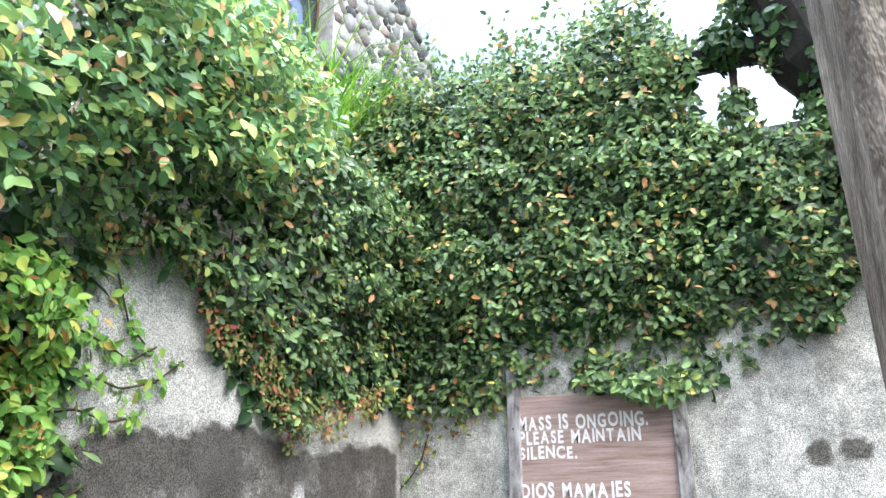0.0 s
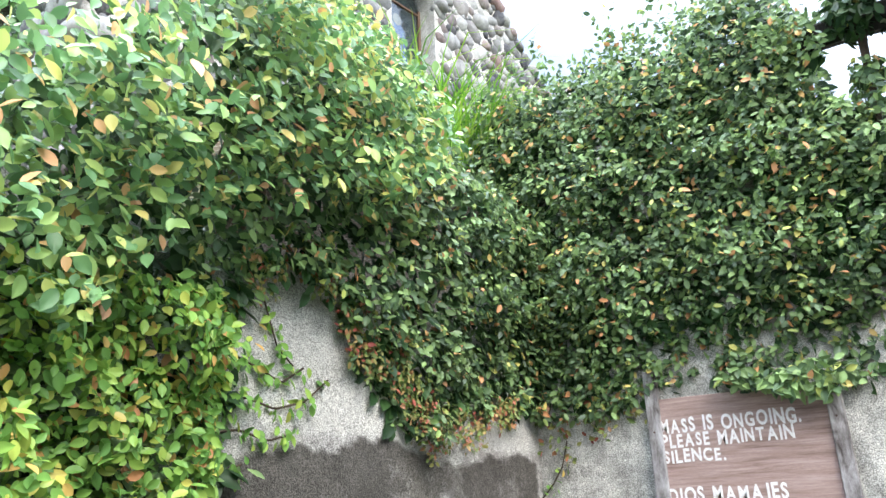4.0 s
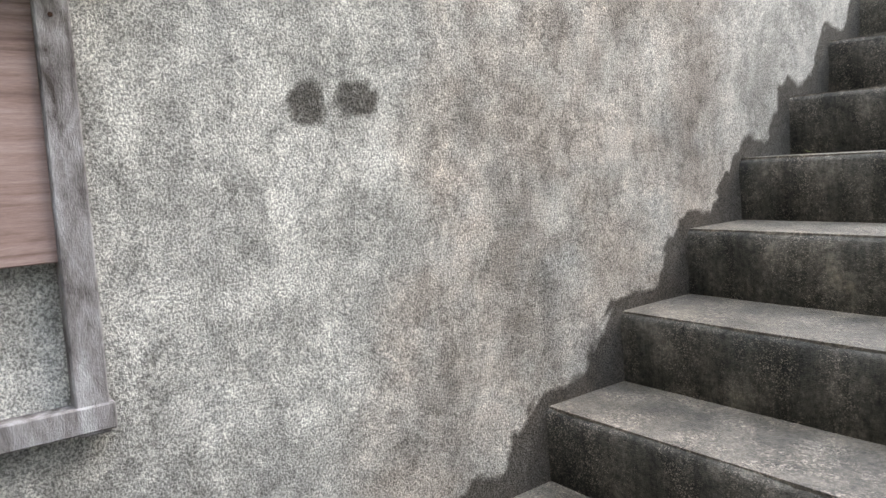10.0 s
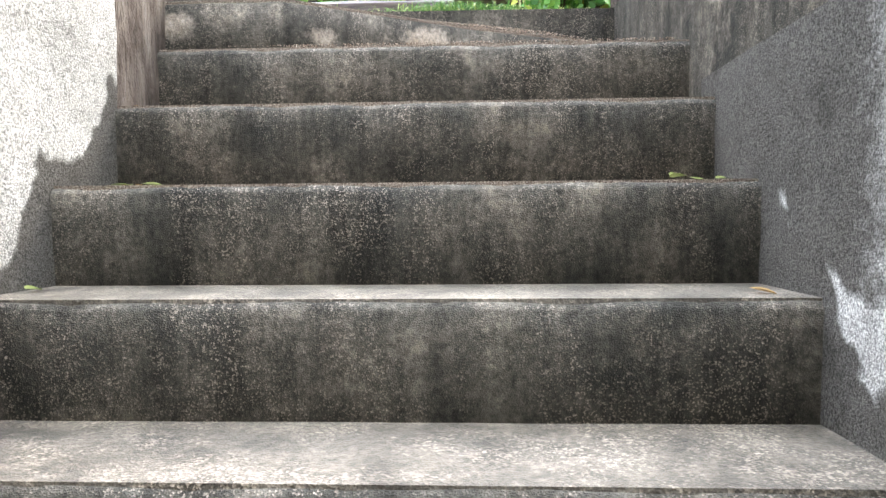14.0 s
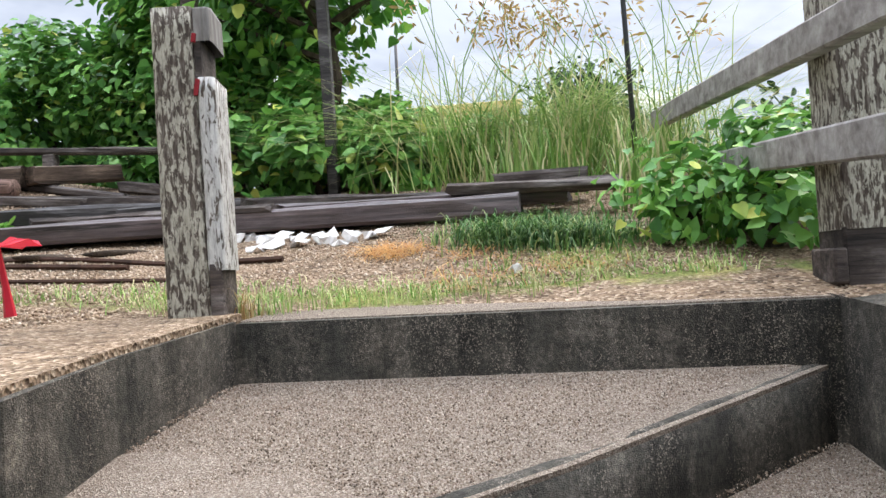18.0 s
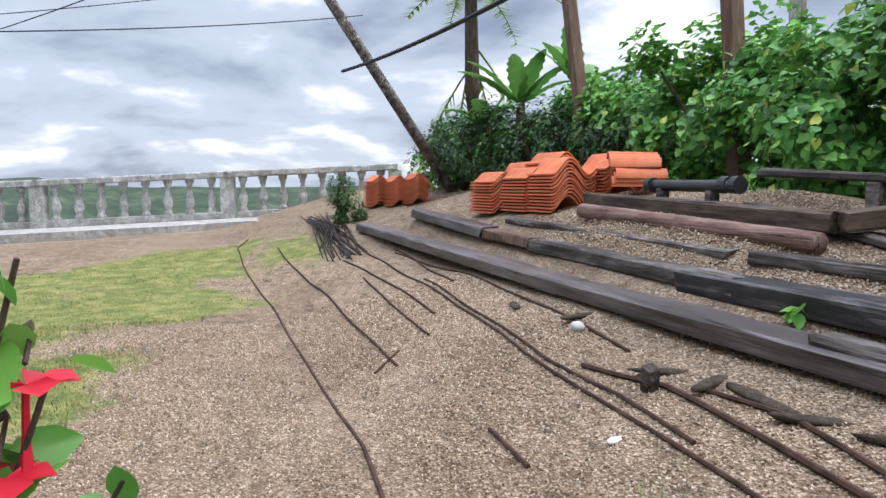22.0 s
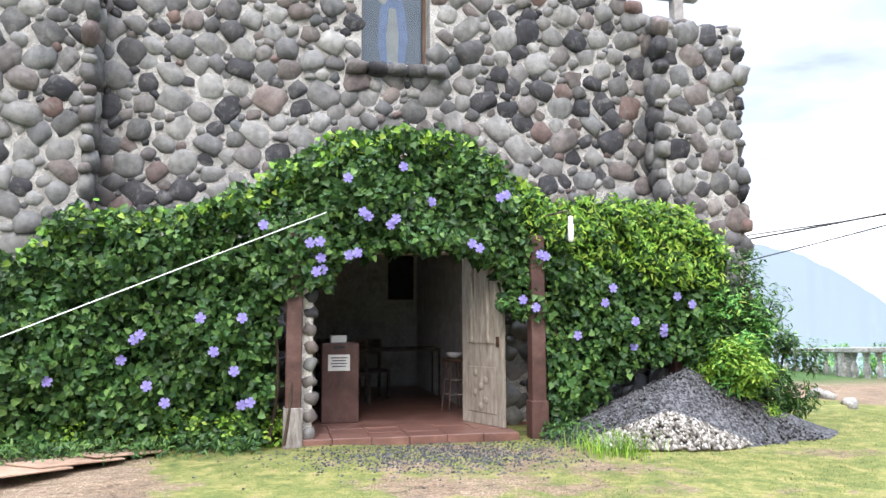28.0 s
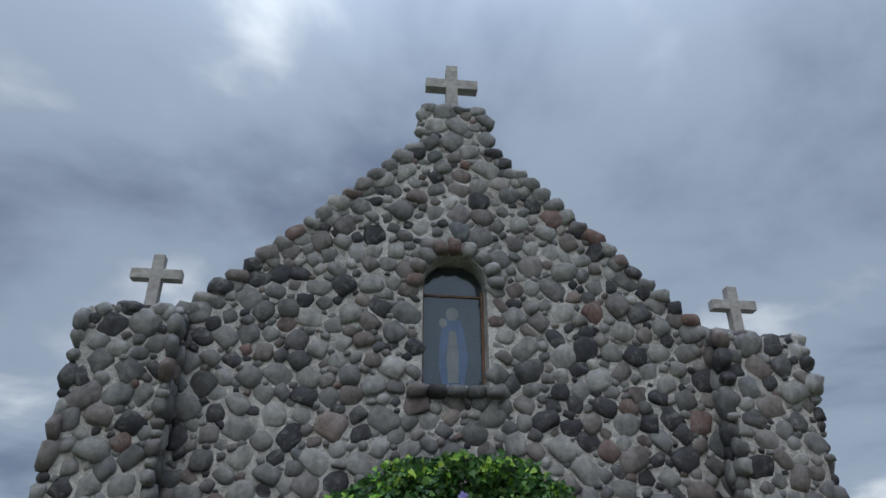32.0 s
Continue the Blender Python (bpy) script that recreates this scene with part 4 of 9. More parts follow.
def south_damp(u, v):
    line = 1.43 + 0.03 * np.sin(7 * u) + ragged(u, v * 0, 8.0, 0.05)
    a = np.clip((line - v) / 0.02, 0, 1) * (0.85 + 0.5 * ragged(u, v, 9.0, 0.6))
    a = a * (1 - 0.42 * np.clip((u - 0.85 - 0.35 * np.abs(v - 0.75) + ragged(u, v, 21.0, 0.35)) / 0.12, 0, 1) * np.clip((1.22 - v + ragged(u, v, 22.0, 0.2)) / 0.1, 0, 1))
    a = a * (1 - spot(u, v, 0.72, 0.42, 0.10, 0.16, 5.0)) * (1 - spot(u, v, 0.77, 1.19, 0.05, 0.10, 6.0)) * (1 - spot(u, v, 1.62, 0.3, 0.16, 0.22, 7.0)) * (1 - 0.9 * spot(u, v, 0.17, 0.86, 0.05, 0.11, 2.0))
    a = a * smooth01(u, 0.03, 0.07) * (1 - np.clip((0.55 - v) / 0.02, 0, 1) * np.clip((0.42 - u - 0.5 * v + ragged(u, v, 51.0, 0.12)) / 0.02, 0, 1))
    return a

def south_pale(u, v):
    return np.clip(spot(u, v, 0.72, 0.42, 0.11, 0.17, 5.0) + 0.7 * np.clip((v - 1.43) / 0.05, 0, 1) + 0.6 * spot(u, v, 1.62, 0.3, 0.18, 0.24, 7.0) + 0.8 * np.clip((0.3 - u - 0.3 * v) / 0.05, 0, 1), 0, 1)

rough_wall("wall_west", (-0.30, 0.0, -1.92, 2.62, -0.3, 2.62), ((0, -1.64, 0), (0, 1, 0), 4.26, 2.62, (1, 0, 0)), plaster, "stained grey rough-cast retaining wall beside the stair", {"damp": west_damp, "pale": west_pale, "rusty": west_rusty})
rough_wall("wall_south", (0.0, 7.0, -1.92, -1.64, -0.3, 1.92), ((0.0, -1.64, 0), (1, 0, 0), 3.6, 1.92, (0, 1, 0)), plaster_dark, "dirty grey rough-cast retaining wall under creeping fig", {"damp": south_damp, "pale": south_pale})

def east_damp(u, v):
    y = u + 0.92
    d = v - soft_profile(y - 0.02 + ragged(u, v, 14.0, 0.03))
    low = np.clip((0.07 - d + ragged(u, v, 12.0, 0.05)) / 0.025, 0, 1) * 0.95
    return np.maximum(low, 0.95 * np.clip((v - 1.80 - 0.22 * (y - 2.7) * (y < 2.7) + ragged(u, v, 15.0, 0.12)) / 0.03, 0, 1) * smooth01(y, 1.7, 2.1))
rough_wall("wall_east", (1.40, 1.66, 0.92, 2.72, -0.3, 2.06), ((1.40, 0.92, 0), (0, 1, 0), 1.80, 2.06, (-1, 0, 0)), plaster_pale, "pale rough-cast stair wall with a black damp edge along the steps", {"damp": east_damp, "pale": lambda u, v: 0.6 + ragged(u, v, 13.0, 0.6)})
part("wall_parapet", prism([(1.41, 0.93), (1.66, 0.93), (1.66, 4.22), (1.40, 4.22), (1.40, 2.72)], 2.0, [2.3, 2.3, 2.60, 2.59, 2.50]), black_concrete, None, "algae-black concrete parapet over the stair wall", category="wall", kind="structure")
part("wall_parapet", prism([(1.40, 2.72), (1.66, 2.72), (1.66, 4.22), (1.40, 4.22)], -0.3, 2.0), black_concrete, None, "algae-black concrete foot of the stair's upper wall", category="wall", kind="structure")
end = thing("wall_end", "broken end of the retaining wall showing raw grey stones", "wall", kind="structure")
part("wall_core", prism([(-0.32, 2.62), (0.0, 2.62), (0.012, 2.98), (-0.32, 2.98)], 1.6, [2.56, 2.50, 2.40, 2.46]), old_concrete_post, end)

stair = thing("staircase", "worn concrete stair with algae-black risers and sandy treads", "stairs", kind="structure")
rise_label, tread_label = "black damp riser", "sandy grey tread"
for k, y in enumerate(NOSES):
    y1 = NOSES[k + 1] if k + 1 < len(NOSES) else 3.95
    z = RISE * (k + 1) - (0.015 if k == 10 else 0)
    last = k == len(NOSES) - 1
    bm = bmesh.new()
    # riser with a rough, slightly rounded nose
    n = 28
    prev = None
    for i in range(n + 1):
        x = -0.02 + (STAIR_W + 0.04) * i / n
        w = 0.006 * math.sin(9 * x + k * 2.1) + 0.005 * math.sin(23 * x + k)
        d = 0.004 * math.sin(31 * x + 3 * k)
        col = [bm.verts.new((x, y + q[0], q[1])) for q in ((0.012, z - RISE - 0.12), (0.004 + w * 0.4, z - 0.06), (d, z - 0.016), (0.010 + d, z - 0.003 + w * 0.25), (0.05, z), (0.05, z - RISE - 0.12))]
        if prev:
            for j in range(6):
                bm.faces.new((prev[j], prev[(j + 1) % 6], col[(j + 1) % 6], col[j]))
        prev = col
    bmesh.ops.recalc_face_normals(bm, faces=bm.faces)
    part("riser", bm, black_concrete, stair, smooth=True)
    if last:
        part("tread", prism([(-0.02, y + 0.012), (STAIR_W + 0.02, y + 0.012), (STAIR_W + 0.02, 3.0), (STAIR_W + 0.02, 3.98), (-0.02, 3.98), (-0.02, 3.0)], z - 0.25, [z + 0.003, z + 0.003, z + 0.005, z + 0.09, z + 0.09, z + 0.005]), sandy_grit, stair)
    else:
        part("tread", slab(-0.02, STAIR_W + 0.02, y + 0.012, y1 + 0.05, z - 0.25, z + 0.003), sandy_grit if k >= 8 else tread_concrete, stair)
# the turning step and the last one, with the kerb round the corner
WINDER = [(1.42, 3.95, 2.435), (1.37, 3.90, 2.43), (1.10, 3.645, 2.40), (0.83, 3.39, 2.37), (0.56, 3.135, 2.352), (0.33, 2.925, 2.336), (0.12, 2.905, 2.33), (-0.06, 2.90, 2.325)]
def winder_z(x, y):
    return 2.33 + 0.105 * smooth01(np.asarray(y, float), 2.85, 3.95)
back = [(-0.75, 2.62, 2.32), (-0.75, 3.2, 2.38), (-0.05, 3.45, 2.385), (0.10, 3.95, 2.44), (1.42, 3.96, 2.44)]
bm = bmesh.new()
rim = [bm.verts.new(p) for p in WINDER + back]
mid = bm.verts.new((0.45, 3.5, 2.395))
for a, b in zip(rim, rim[1:] + rim[:1]):
    bm.faces.new((a, b, mid))
bmesh.ops.recalc_face_normals(bm, faces=bm.faces)
bmesh.ops.solidify(bm, geom=list(bm.faces), thickness=0.03)
part("tread", bm, sandy_grit, stair)
bm = bmesh.new()
prev = None
for i in range(len(WINDER) - 1):
    for k in range(6):
        t = k / 6
        x, y, z = (WINDER[i][c] * (1 - t) + WINDER[i + 1][c] * t for c in range(3))
        w = 0.005 * math.sin(19 * x) + 0.003 * math.sin(47 * x)
        col = [bm.verts.new(q) for q in ((x, y - 0.006, 2.1), (x + w, y - 0.008 + w, z - 0.07), (x, y - 0.004, z - 0.012), (x - 0.01, y + 0.012, z + 0.004 + 0.3 * w), (x - 0.03, y + 0.04, z + 0.003), (x - 0.03, y + 0.04, 2.1))]
        if prev:
            for j in range(6):
                bm.faces.new((prev[j], prev[(j + 1) % 6], col[(j + 1) % 6], col[j]))
        prev = col
bmesh.ops.recalc_face_normals(bm, faces=bm.faces)
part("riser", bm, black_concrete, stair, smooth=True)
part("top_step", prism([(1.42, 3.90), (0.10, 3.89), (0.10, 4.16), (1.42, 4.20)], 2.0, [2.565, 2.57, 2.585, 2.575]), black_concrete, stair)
part("top_tread", prism([(1.42, 3.925), (0.10, 3.915), (0.10, 4.15), (1.42, 4.19)], 2.3, [2.57, 2.574, 2.589, 2.579]), sandy_grit, stair)
part("kerb", prism([(0.10, 3.89), (0.095, 3.45), (0.135, 3.12), (0.05, 2.95), (-0.40, 2.95), (-0.40, 3.9)], 2.0, [2.575, 2.55, 2.53, 2.525, 2.53, 2.57]), black_concrete, stair)
part("gravel_bed", prism([(0.088, 3.95), (0.085, 3.45), (0.118, 3.13), (0.04, 2.97), (-0.80, 2.60), (-0.80, 3.3), (-0.35, 3.97)], 2.3, [2.592, 2.564, 2.544, 2.54, 2.55, 2.56, 2.592]), ground_mat, stair, "tan coral gravel bed behind the kerb")

# ---- balustrade and terrace edge ----
def bal_point(k):
    return (-14.85 - 0.85 * k, 4.05 - 3.53 * k)

def bal_z(k):
    return 2.83 - 0.165 * k

path_bm = bmesh.new()
rows = []
for k in np.arange(-1.1, 5.6, 0.25):
    x, y = bal_point(k)
    rows.append([path_bm.verts.new((x + d * BAL_N[0], y + d * BAL_N[1], z)) for d, z in ((-0.5, bal_z(k) - 0.9), (-0.5, bal_z(k)), (2.35 + 0.22 * math.sin(3.1 * k) + 0.1 * math.sin(9 * k), bal_z(k) + 0.01), (2.45 + 0.22 * math.sin(3.1 * k) + 0.1 * math.sin(9 * k), bal_z(k) - 0.9))])
for a, b in zip(rows, rows[1:]):
    for j in range(3):
        path_bm.faces.new((a[j], b[j], b[j + 1], a[j + 1]))
bmesh.ops.recalc_face_normals(path_bm, faces=path_bm.faces)
part("pavement", path_bm, paving, None, "wet grey concrete walk along the balustrade", category="path", kind="structure")
fence = thing("balustrade", "weathered pale concrete balustrade along the terrace edge", "balustrade", kind="structure")
yaw_b = math.degrees(math.atan2(BAL_DIR[1], BAL_DIR[0]))
BAL_PROFILE = [(0.075, 0.0), (0.075, 0.05), (0.05, 0.065), (0.058, 0.10), (0.085, 0.17), (0.088, 0.21), (0.065, 0.29), (0.038, 0.38), (0.034, 0.41), (0.055, 0.425), (0.055, 0.45), (0.042, 0.46), (0.075, 0.50), (0.08, 0.535), (0.08, 0.56)]
bal_mesh = None
for k in range(-1, 6):
    kk = k if k >= 0 else -0.93
    x, y = bal_point(kk)
    post_ob = part("post", box((0.27, 0.27, 0.85), pose(0, 0, 0.425), 0.012), pale_concrete, fence)
    post_ob.matrix_basis = pose(x, y, bal_z(kk) - 0.02, 0, 0, yaw_b)
    if k == 5:
        break
    k1 = k + 1
    x1, y1 = bal_point(k1)
    z0, z1 = bal_z(kk), bal_z(k1)
    part("top_rail", box(((Vector((x1, y1, z1)) - Vector((x, y, z0))).length + 0.1, 0.34, 0.13), along((x, y, z0 + 0.885), (x1, y1, z1 + 0.885)), 0.02), pale_concrete, fence)
    part("bottom_rail", box(((Vector((x1, y1, z1)) - Vector((x, y, z0))).length - 0.2, 0.18, 0.14), along((x, y, z0 + 0.07), (x1, y1, z1 + 0.07)), 0.01), pale_concrete, fence)
    for i in range(8):
        t = (i + 0.75) / 8.5
        if bal_mesh is None:
            ob = part("baluster", lathe(BAL_PROFILE, 10), pale_concrete, fence, smooth=True)
            bal_mesh = ob.data
        else:
            ob = new("baluster", bal_mesh)
            ob.parent = fence
        ob.matrix_basis = pose(x + (x1 - x) * t, y + (y1 - y) * t, z0 + (z1 - z0) * t + 0.135) @ Matrix.Diagonal((1.12, 1.12, 1.23, 1))

# ---- church ----
def ch(s, n, h):
    """A place by the church: s along the front (to the right of one who faces it), n out from it, h above its floor."""
    return CHURCH @ Vector((s, n, h))

def ch_pose(s, n, h, turn=0.0):
    """Upright pose at such a place; its x runs against s, its y out of the front."""
    p = ch(s, n, h)
    return pose(p.x, p.y, p.z, 0, 0, -9.8 + turn)

def ch_box(s0, s1, n0, n1, h0, h1, bevel=0.0):
    return box((s1 - s0, n1 - n0, h1 - h0), ch_pose((s0 + s1) / 2, (n0 + n1) / 2, (h0 + h1) / 2), bevel)

def ch_prism(outline, n0, n1):
    """An outline (s, h) drawn from n0 to n1."""
    bm = bmesh.new()
    a = [bm.verts.new(ch(s, n0, h)) for s, h in outline]
    b = [bm.verts.new(ch(s, n1, h)) for s, h in outline]
    k = len(outline)
    bm.faces.new(a), bm.faces.new(b[::-1])
    for i in range(k):
        bm.faces.new((a[i], a[(i + 1) % k], b[(i + 1) % k], b[i]))
    bmesh.ops.recalc_face_normals(bm, faces=bm.faces)
    return bm

front = thing("wall_front", "gabled church front of grey river boulders in mortar", "wall", kind="structure")
EAVE, PEAK, HALF = 5.40, 8.42, 3.62
DOOR_W, DOOR_H = 1.12, 2.25
# mortar core in pieces round the door and the niche
part("core", ch_prism([(-HALF, 0), (-DOOR_W, 0), (-DOOR_W, 4.60), (-HALF, 4.60)], -0.55, 0), mortar, front)
part("core", ch_prism([(DOOR_W, 0), (HALF, 0), (HALF, 4.60), (DOOR_W, 4.60)], -0.55, 0), mortar, front)
part("core", ch_prism([(-DOOR_W, DOOR_H), (DOOR_W, DOOR_H), (DOOR_W, 4.60), (-DOOR_W, 4.60)], -0.55, 0), mortar, front)
arch = [(0.45 * math.cos(a), 6.08 + 0.45 * math.sin(a)) for a in np.linspace(math.pi, math.pi / 2, 7).tolist()]
left = [(-HALF, 4.60), (-0.45, 4.60), *arch, (0, PEAK + 0.7), (-0.5, PEAK + 0.7), (-0.5, PEAK), (-HALF, EAVE)]
part("core", ch_prism(left, -0.55, 0), mortar, front)
part("core", ch_prism([(-s, h) for s, h in left], -0.55, 0), mortar, front)
for s0, s1, nf in ((-4.62, -3.60, 0.42), (3.60, 4.68, 0.38)):
    part("tower_core", ch_box(s0, s1, -0.9, nf, 0, 5.32), mortar, front)

def boulder_mesh(seed):
    bm = bmesh.new()
    bmesh.ops.create_icosphere(bm, subdivisions=2, radius=1.0)
    off = Vector((seed * 3.7, seed * 1.3, seed * 5.1))
    for v in bm.verts:
        p = v.co.normalized()
        q = Vector((math.copysign(abs(p.x) ** 0.66, p.x), math.copysign(abs(p.y) ** 0.8, p.y), math.copysign(abs(p.z) ** 0.66, p.z)))
        v.co = q * (1 + 0.30 * noise.noise(p * 1.2 + off) + 0.11 * noise.noise(p * 2.7 + off))
    me = bpy.data.meshes.new("stone")
    bm.to_mesh(me)
    bm.free()
    return finish(me, stone_single, True)

BOULDERS = [boulder_mesh(i) for i in range(10)]
B_VERTS = [np.array([v.co for v in me.vertices]) for me in BOULDERS]
B_FACES = np.array([list(p.vertices) for p in BOULDERS[0].polygons])
srnd = random.Random(11)
stones = []     # (matrix, near)

def lay(ok, s0, s1, h0, h1, base, depth=0.085, sizes=((0.165, 40), (0.138, 260), (0.112, 1100), (0.088, 2400), (0.064, 3000), (0.045, 1500))):
    """Boulders of mixed sizes packed over the outline for which ok(s, h); base(s, h, n) gives a pose on the surface."""
    area = (s1 - s0) * (h1 - h0) / 60.0
    got = np.zeros((0, 3))
    for r0, tries in sizes:
        for _ in range(int(tries * 9 * area) + 12):
            s, h, r = srnd.uniform(s0, s1), srnd.uniform(h0, h1), r0 * srnd.uniform(0.88, 1.12)
            if not ok(s, h):
                continue
            if len(got) and (np.hypot((got[:, 0] - s) * 0.92, (got[:, 1] - h) * 1.08) < 0.87 * (got[:, 2] + r)).any():
                continue
            got = np.vstack([got, (s, h, r)])
            k = srnd.uniform(0.95, 1.22)
            rr = (1.06 * r * k, depth * srnd.uniform(0.75, 1.3) * (0.7 + 2.2 * r), r / k * 1.08)
            stones.append((base(s, h, -0.042) @ Euler((srnd.uniform(-.2, .2), srnd.uniform(-.9, .9), srnd.uniform(-.2, .2))).to_matrix().to_4x4() @ Matrix.Diagonal((*rr, 1)), s, h))

def front_ok(s, h):
    if abs(s) < DOOR_W + 0.02 and h < DOOR_H + 0.1:
        return False
    if abs(s) < 0.55 and 4.5 < h < 6.1:
        return False
    if math.hypot(s, h - 6.08) < 0.56:
        return False
    if abs(s) <= 0.52:
        return h < PEAK + 0.66
    return abs(s) < HALF and h < EAVE + (PEAK - EAVE) * (HALF - abs(s)) / (HALF - 0.5) - 0.03

lay(front_ok, -HALF, HALF, 0.0, PEAK + 0.7, lambda s, h, n: ch_pose(s, n, h))
for s0, s1, nf in ((-4.62, -3.60, 0.42), (3.60, 4.68, 0.38)):
    lay(lambda s, h: s0 + 0.08 < s < s1 - 0.06, s0, s1, 0.0, 5.3, lambda s, h, n: ch_pose(s, nf + n, h))
    outer = s0 if s0 < 0 else s1
    lay(lambda s, h: True, -0.9, nf, 0.0, 5.3, lambda s, h, n: ch_pose(outer + math.copysign(n, outer), s, h, 90))
    inner = s1 if s0 < 0 else s0
    lay(lambda s, h: True, 0.05, nf, 0.0, 5.3, lambda s, h, n: ch_pose(inner - math.copysign(n, outer), s, h, 90))
    lay(lambda s, h: True, s0 + 0.05, s1 - 0.05, -0.9, nf - 0.1, lambda s, h, n: ch_pose(s, h, 5.33) @ pose(0, 0, 0, 90, 0, 0))
lay(lambda s, h: True, -5.5, -0.9, 1.2, 4.95, lambda s, h, n: ch_pose(-4.30 - n, s, h, 90))
# coping boulders along the gable and round the arch
for side in (-1, 1):
    n = 17
    for i in range(n):
        t = (i + 0.5) / n
        s, h = side * (HALF - t * (HALF - 0.5)), EAVE + t * (PEAK - EAVE)
        for nn in (-0.08, -0.38):
            stones.append((ch_pose(s, nn, h) @ Euler((0, srnd.uniform(-.5, .5), srnd.uniform(-.3, .3))).to_matrix().to_4x4() @ Matrix.Diagonal((srnd.uniform(.13, .19), 0.17, srnd.uniform(.10, .14), 1)), s, h))
for i in range(4):
    for nn in (-0.1, -0.4):
        stones.append((ch_pose(-0.39 + 0.26 * i, nn, PEAK + 0.72) @ Matrix.Diagonal((0.15, 0.16, 0.11, 1)), -0.39 + 0.26 * i, PEAK))
for a in np.linspace(0.02, math.pi - 0.02, 9).tolist():
    s, h = 0.57 * math.cos(a), 6.08 + 0.57 * math.sin(a)
    stones.append((ch_pose(s, 0.0, h) @ pose(0, 0, 0, 0, math.degrees(a), 0) @ Matrix.Diagonal((0.13, 0.13, 0.10, 1)), s, h))
for i in range(5):
    stones.append((ch_pose(-0.52 + 0.26 * i, 0.03, 4.50) @ Matrix.Diagonal((0.145, 0.15, 0.09, 1)), -0.5, 4.5))
near = [q for q in stones if 2.6 < q[2] < 4.6 and -3.6 < q[1] < 3.4][:300]
near_ids = {id(q) for q in near}
jv, jf, base_i = [], [], 0
for i, q in enumerate(stones):
    if id(q) in near_ids:
        ob = new("stone", BOULDERS[i % 10])
        ob.parent = front
        ob.matrix_basis = q[0]
        continue
    m = np.array(q[0])
    v = B_VERTS[i % 10] @ m[:3, :3].T + m[:3, 3]
    jv.append(v), jf.append(B_FACES + base_i)
    base_i += len(v)
mesh_part("stonework", raw_mesh("stonework", np.concatenate(jv), np.concatenate(jf), stone_joined, True), front, kind="stuff")

# niche: dark reveal, framed glass, painted panel of a robed statue as plain shapes
niche = thing("niche_window", "arched niche with a dim glazed picture of a robed figure", "window", kind="structure")
panel_back = noisy("faded_panel", [(0.3, (0.02, 0.032, 0.04)), (0.6, (0.035, 0.05, 0.062)), (0.8, (0.06, 0.075, 0.085))], 3, 30, 0.7, 0.0, 0.002)
robe_blue = noisy("painted_blue", [(0.3, (0.03, 0.06, 0.14)), (0.7, (0.07, 0.13, 0.27))], 6, 60, 0.6, 0.1, 0.001)
robe_pale = noisy("painted_cream", [(0.3, (0.14, 0.135, 0.11)), (0.7, (0.26, 0.25, 0.20))], 6, 60, 0.6, 0.1, 0.001)
part("panel", ch_box(-0.44, 0.44, -0.40, -0.37, 4.58, 6.50), panel_back, niche)
def blob(name, outline, mat, n):
    return part(name, ch_prism(outline, n, n + 0.006), mat, niche)
blob("figure", [(-0.14, 4.72), (0.16, 4.72), (0.22, 5.1), (0.17, 5.5), (0.12, 5.68), (-0.12, 5.68), (-0.17, 5.4), (-0.19, 5.0)], robe_blue, -0.368)
blob("figure", [(-0.06, 4.75), (0.08, 4.75), (0.09, 5.15), (0.05, 5.5), (-0.04, 5.5), (-0.08, 5.1)], robe_pale, -0.360)
blob("figure", [(0.09 * math.cos(a), 5.76 + 0.1 * math.sin(a)) for a in np.linspace(0, 6.0, 12).tolist()], robe_pale, -0.360)
blob("figure", [(-0.13 + 0.06 * math.cos(a), 5.62 + 0.07 * math.sin(a)) for a in np.linspace(0, 6.0, 10).tolist()], robe_pale, -0.352)
for s0, s1, h0, h1 in ((-0.45, -0.41, 4.56, 6.1), (0.41, 0.45, 4.56, 6.1), (-0.45, 0.45, 4.55, 4.60), (-0.45, 0.45, 6.0, 6.03)):
    part("frame", ch_box(s0, s1, -0.34, -0.30, h0, h1), brown_wood, niche)
pane = part("pane", ch_box(-0.43, 0.43, -0.325, -0.318, 4.58, 6.5), glass_mat, niche)
pane.visible_shadow = False

def timber_cross(height, span, thick, at, label):
    t = thing("cross", label, "cross", at, "crosses on the church")
    part("upright", box((thick, thick, height), pose(0, 0, height / 2), 0.008), cross_wood, t)
    part("arm", box((span, thick * 0.98, thick), pose(0, 0, height * 0.62), 0.008), cross_wood, t)
    return t
timber_cross(1.02, 0.86, 0.19, ch_pose(0.0, -0.25, PEAK + 0.78), "weathered grey timber cross on the gable's peak")
timber_cross(0.76, 0.66, 0.15, ch_pose(-4.02, 0.0, 5.50), "weathered grey timber cross on a boulder tower")
timber_cross(0.76, 0.66, 0.15, ch_pose(4.05, 0.0, 5.46), "weathered grey timber cross on a boulder tower")

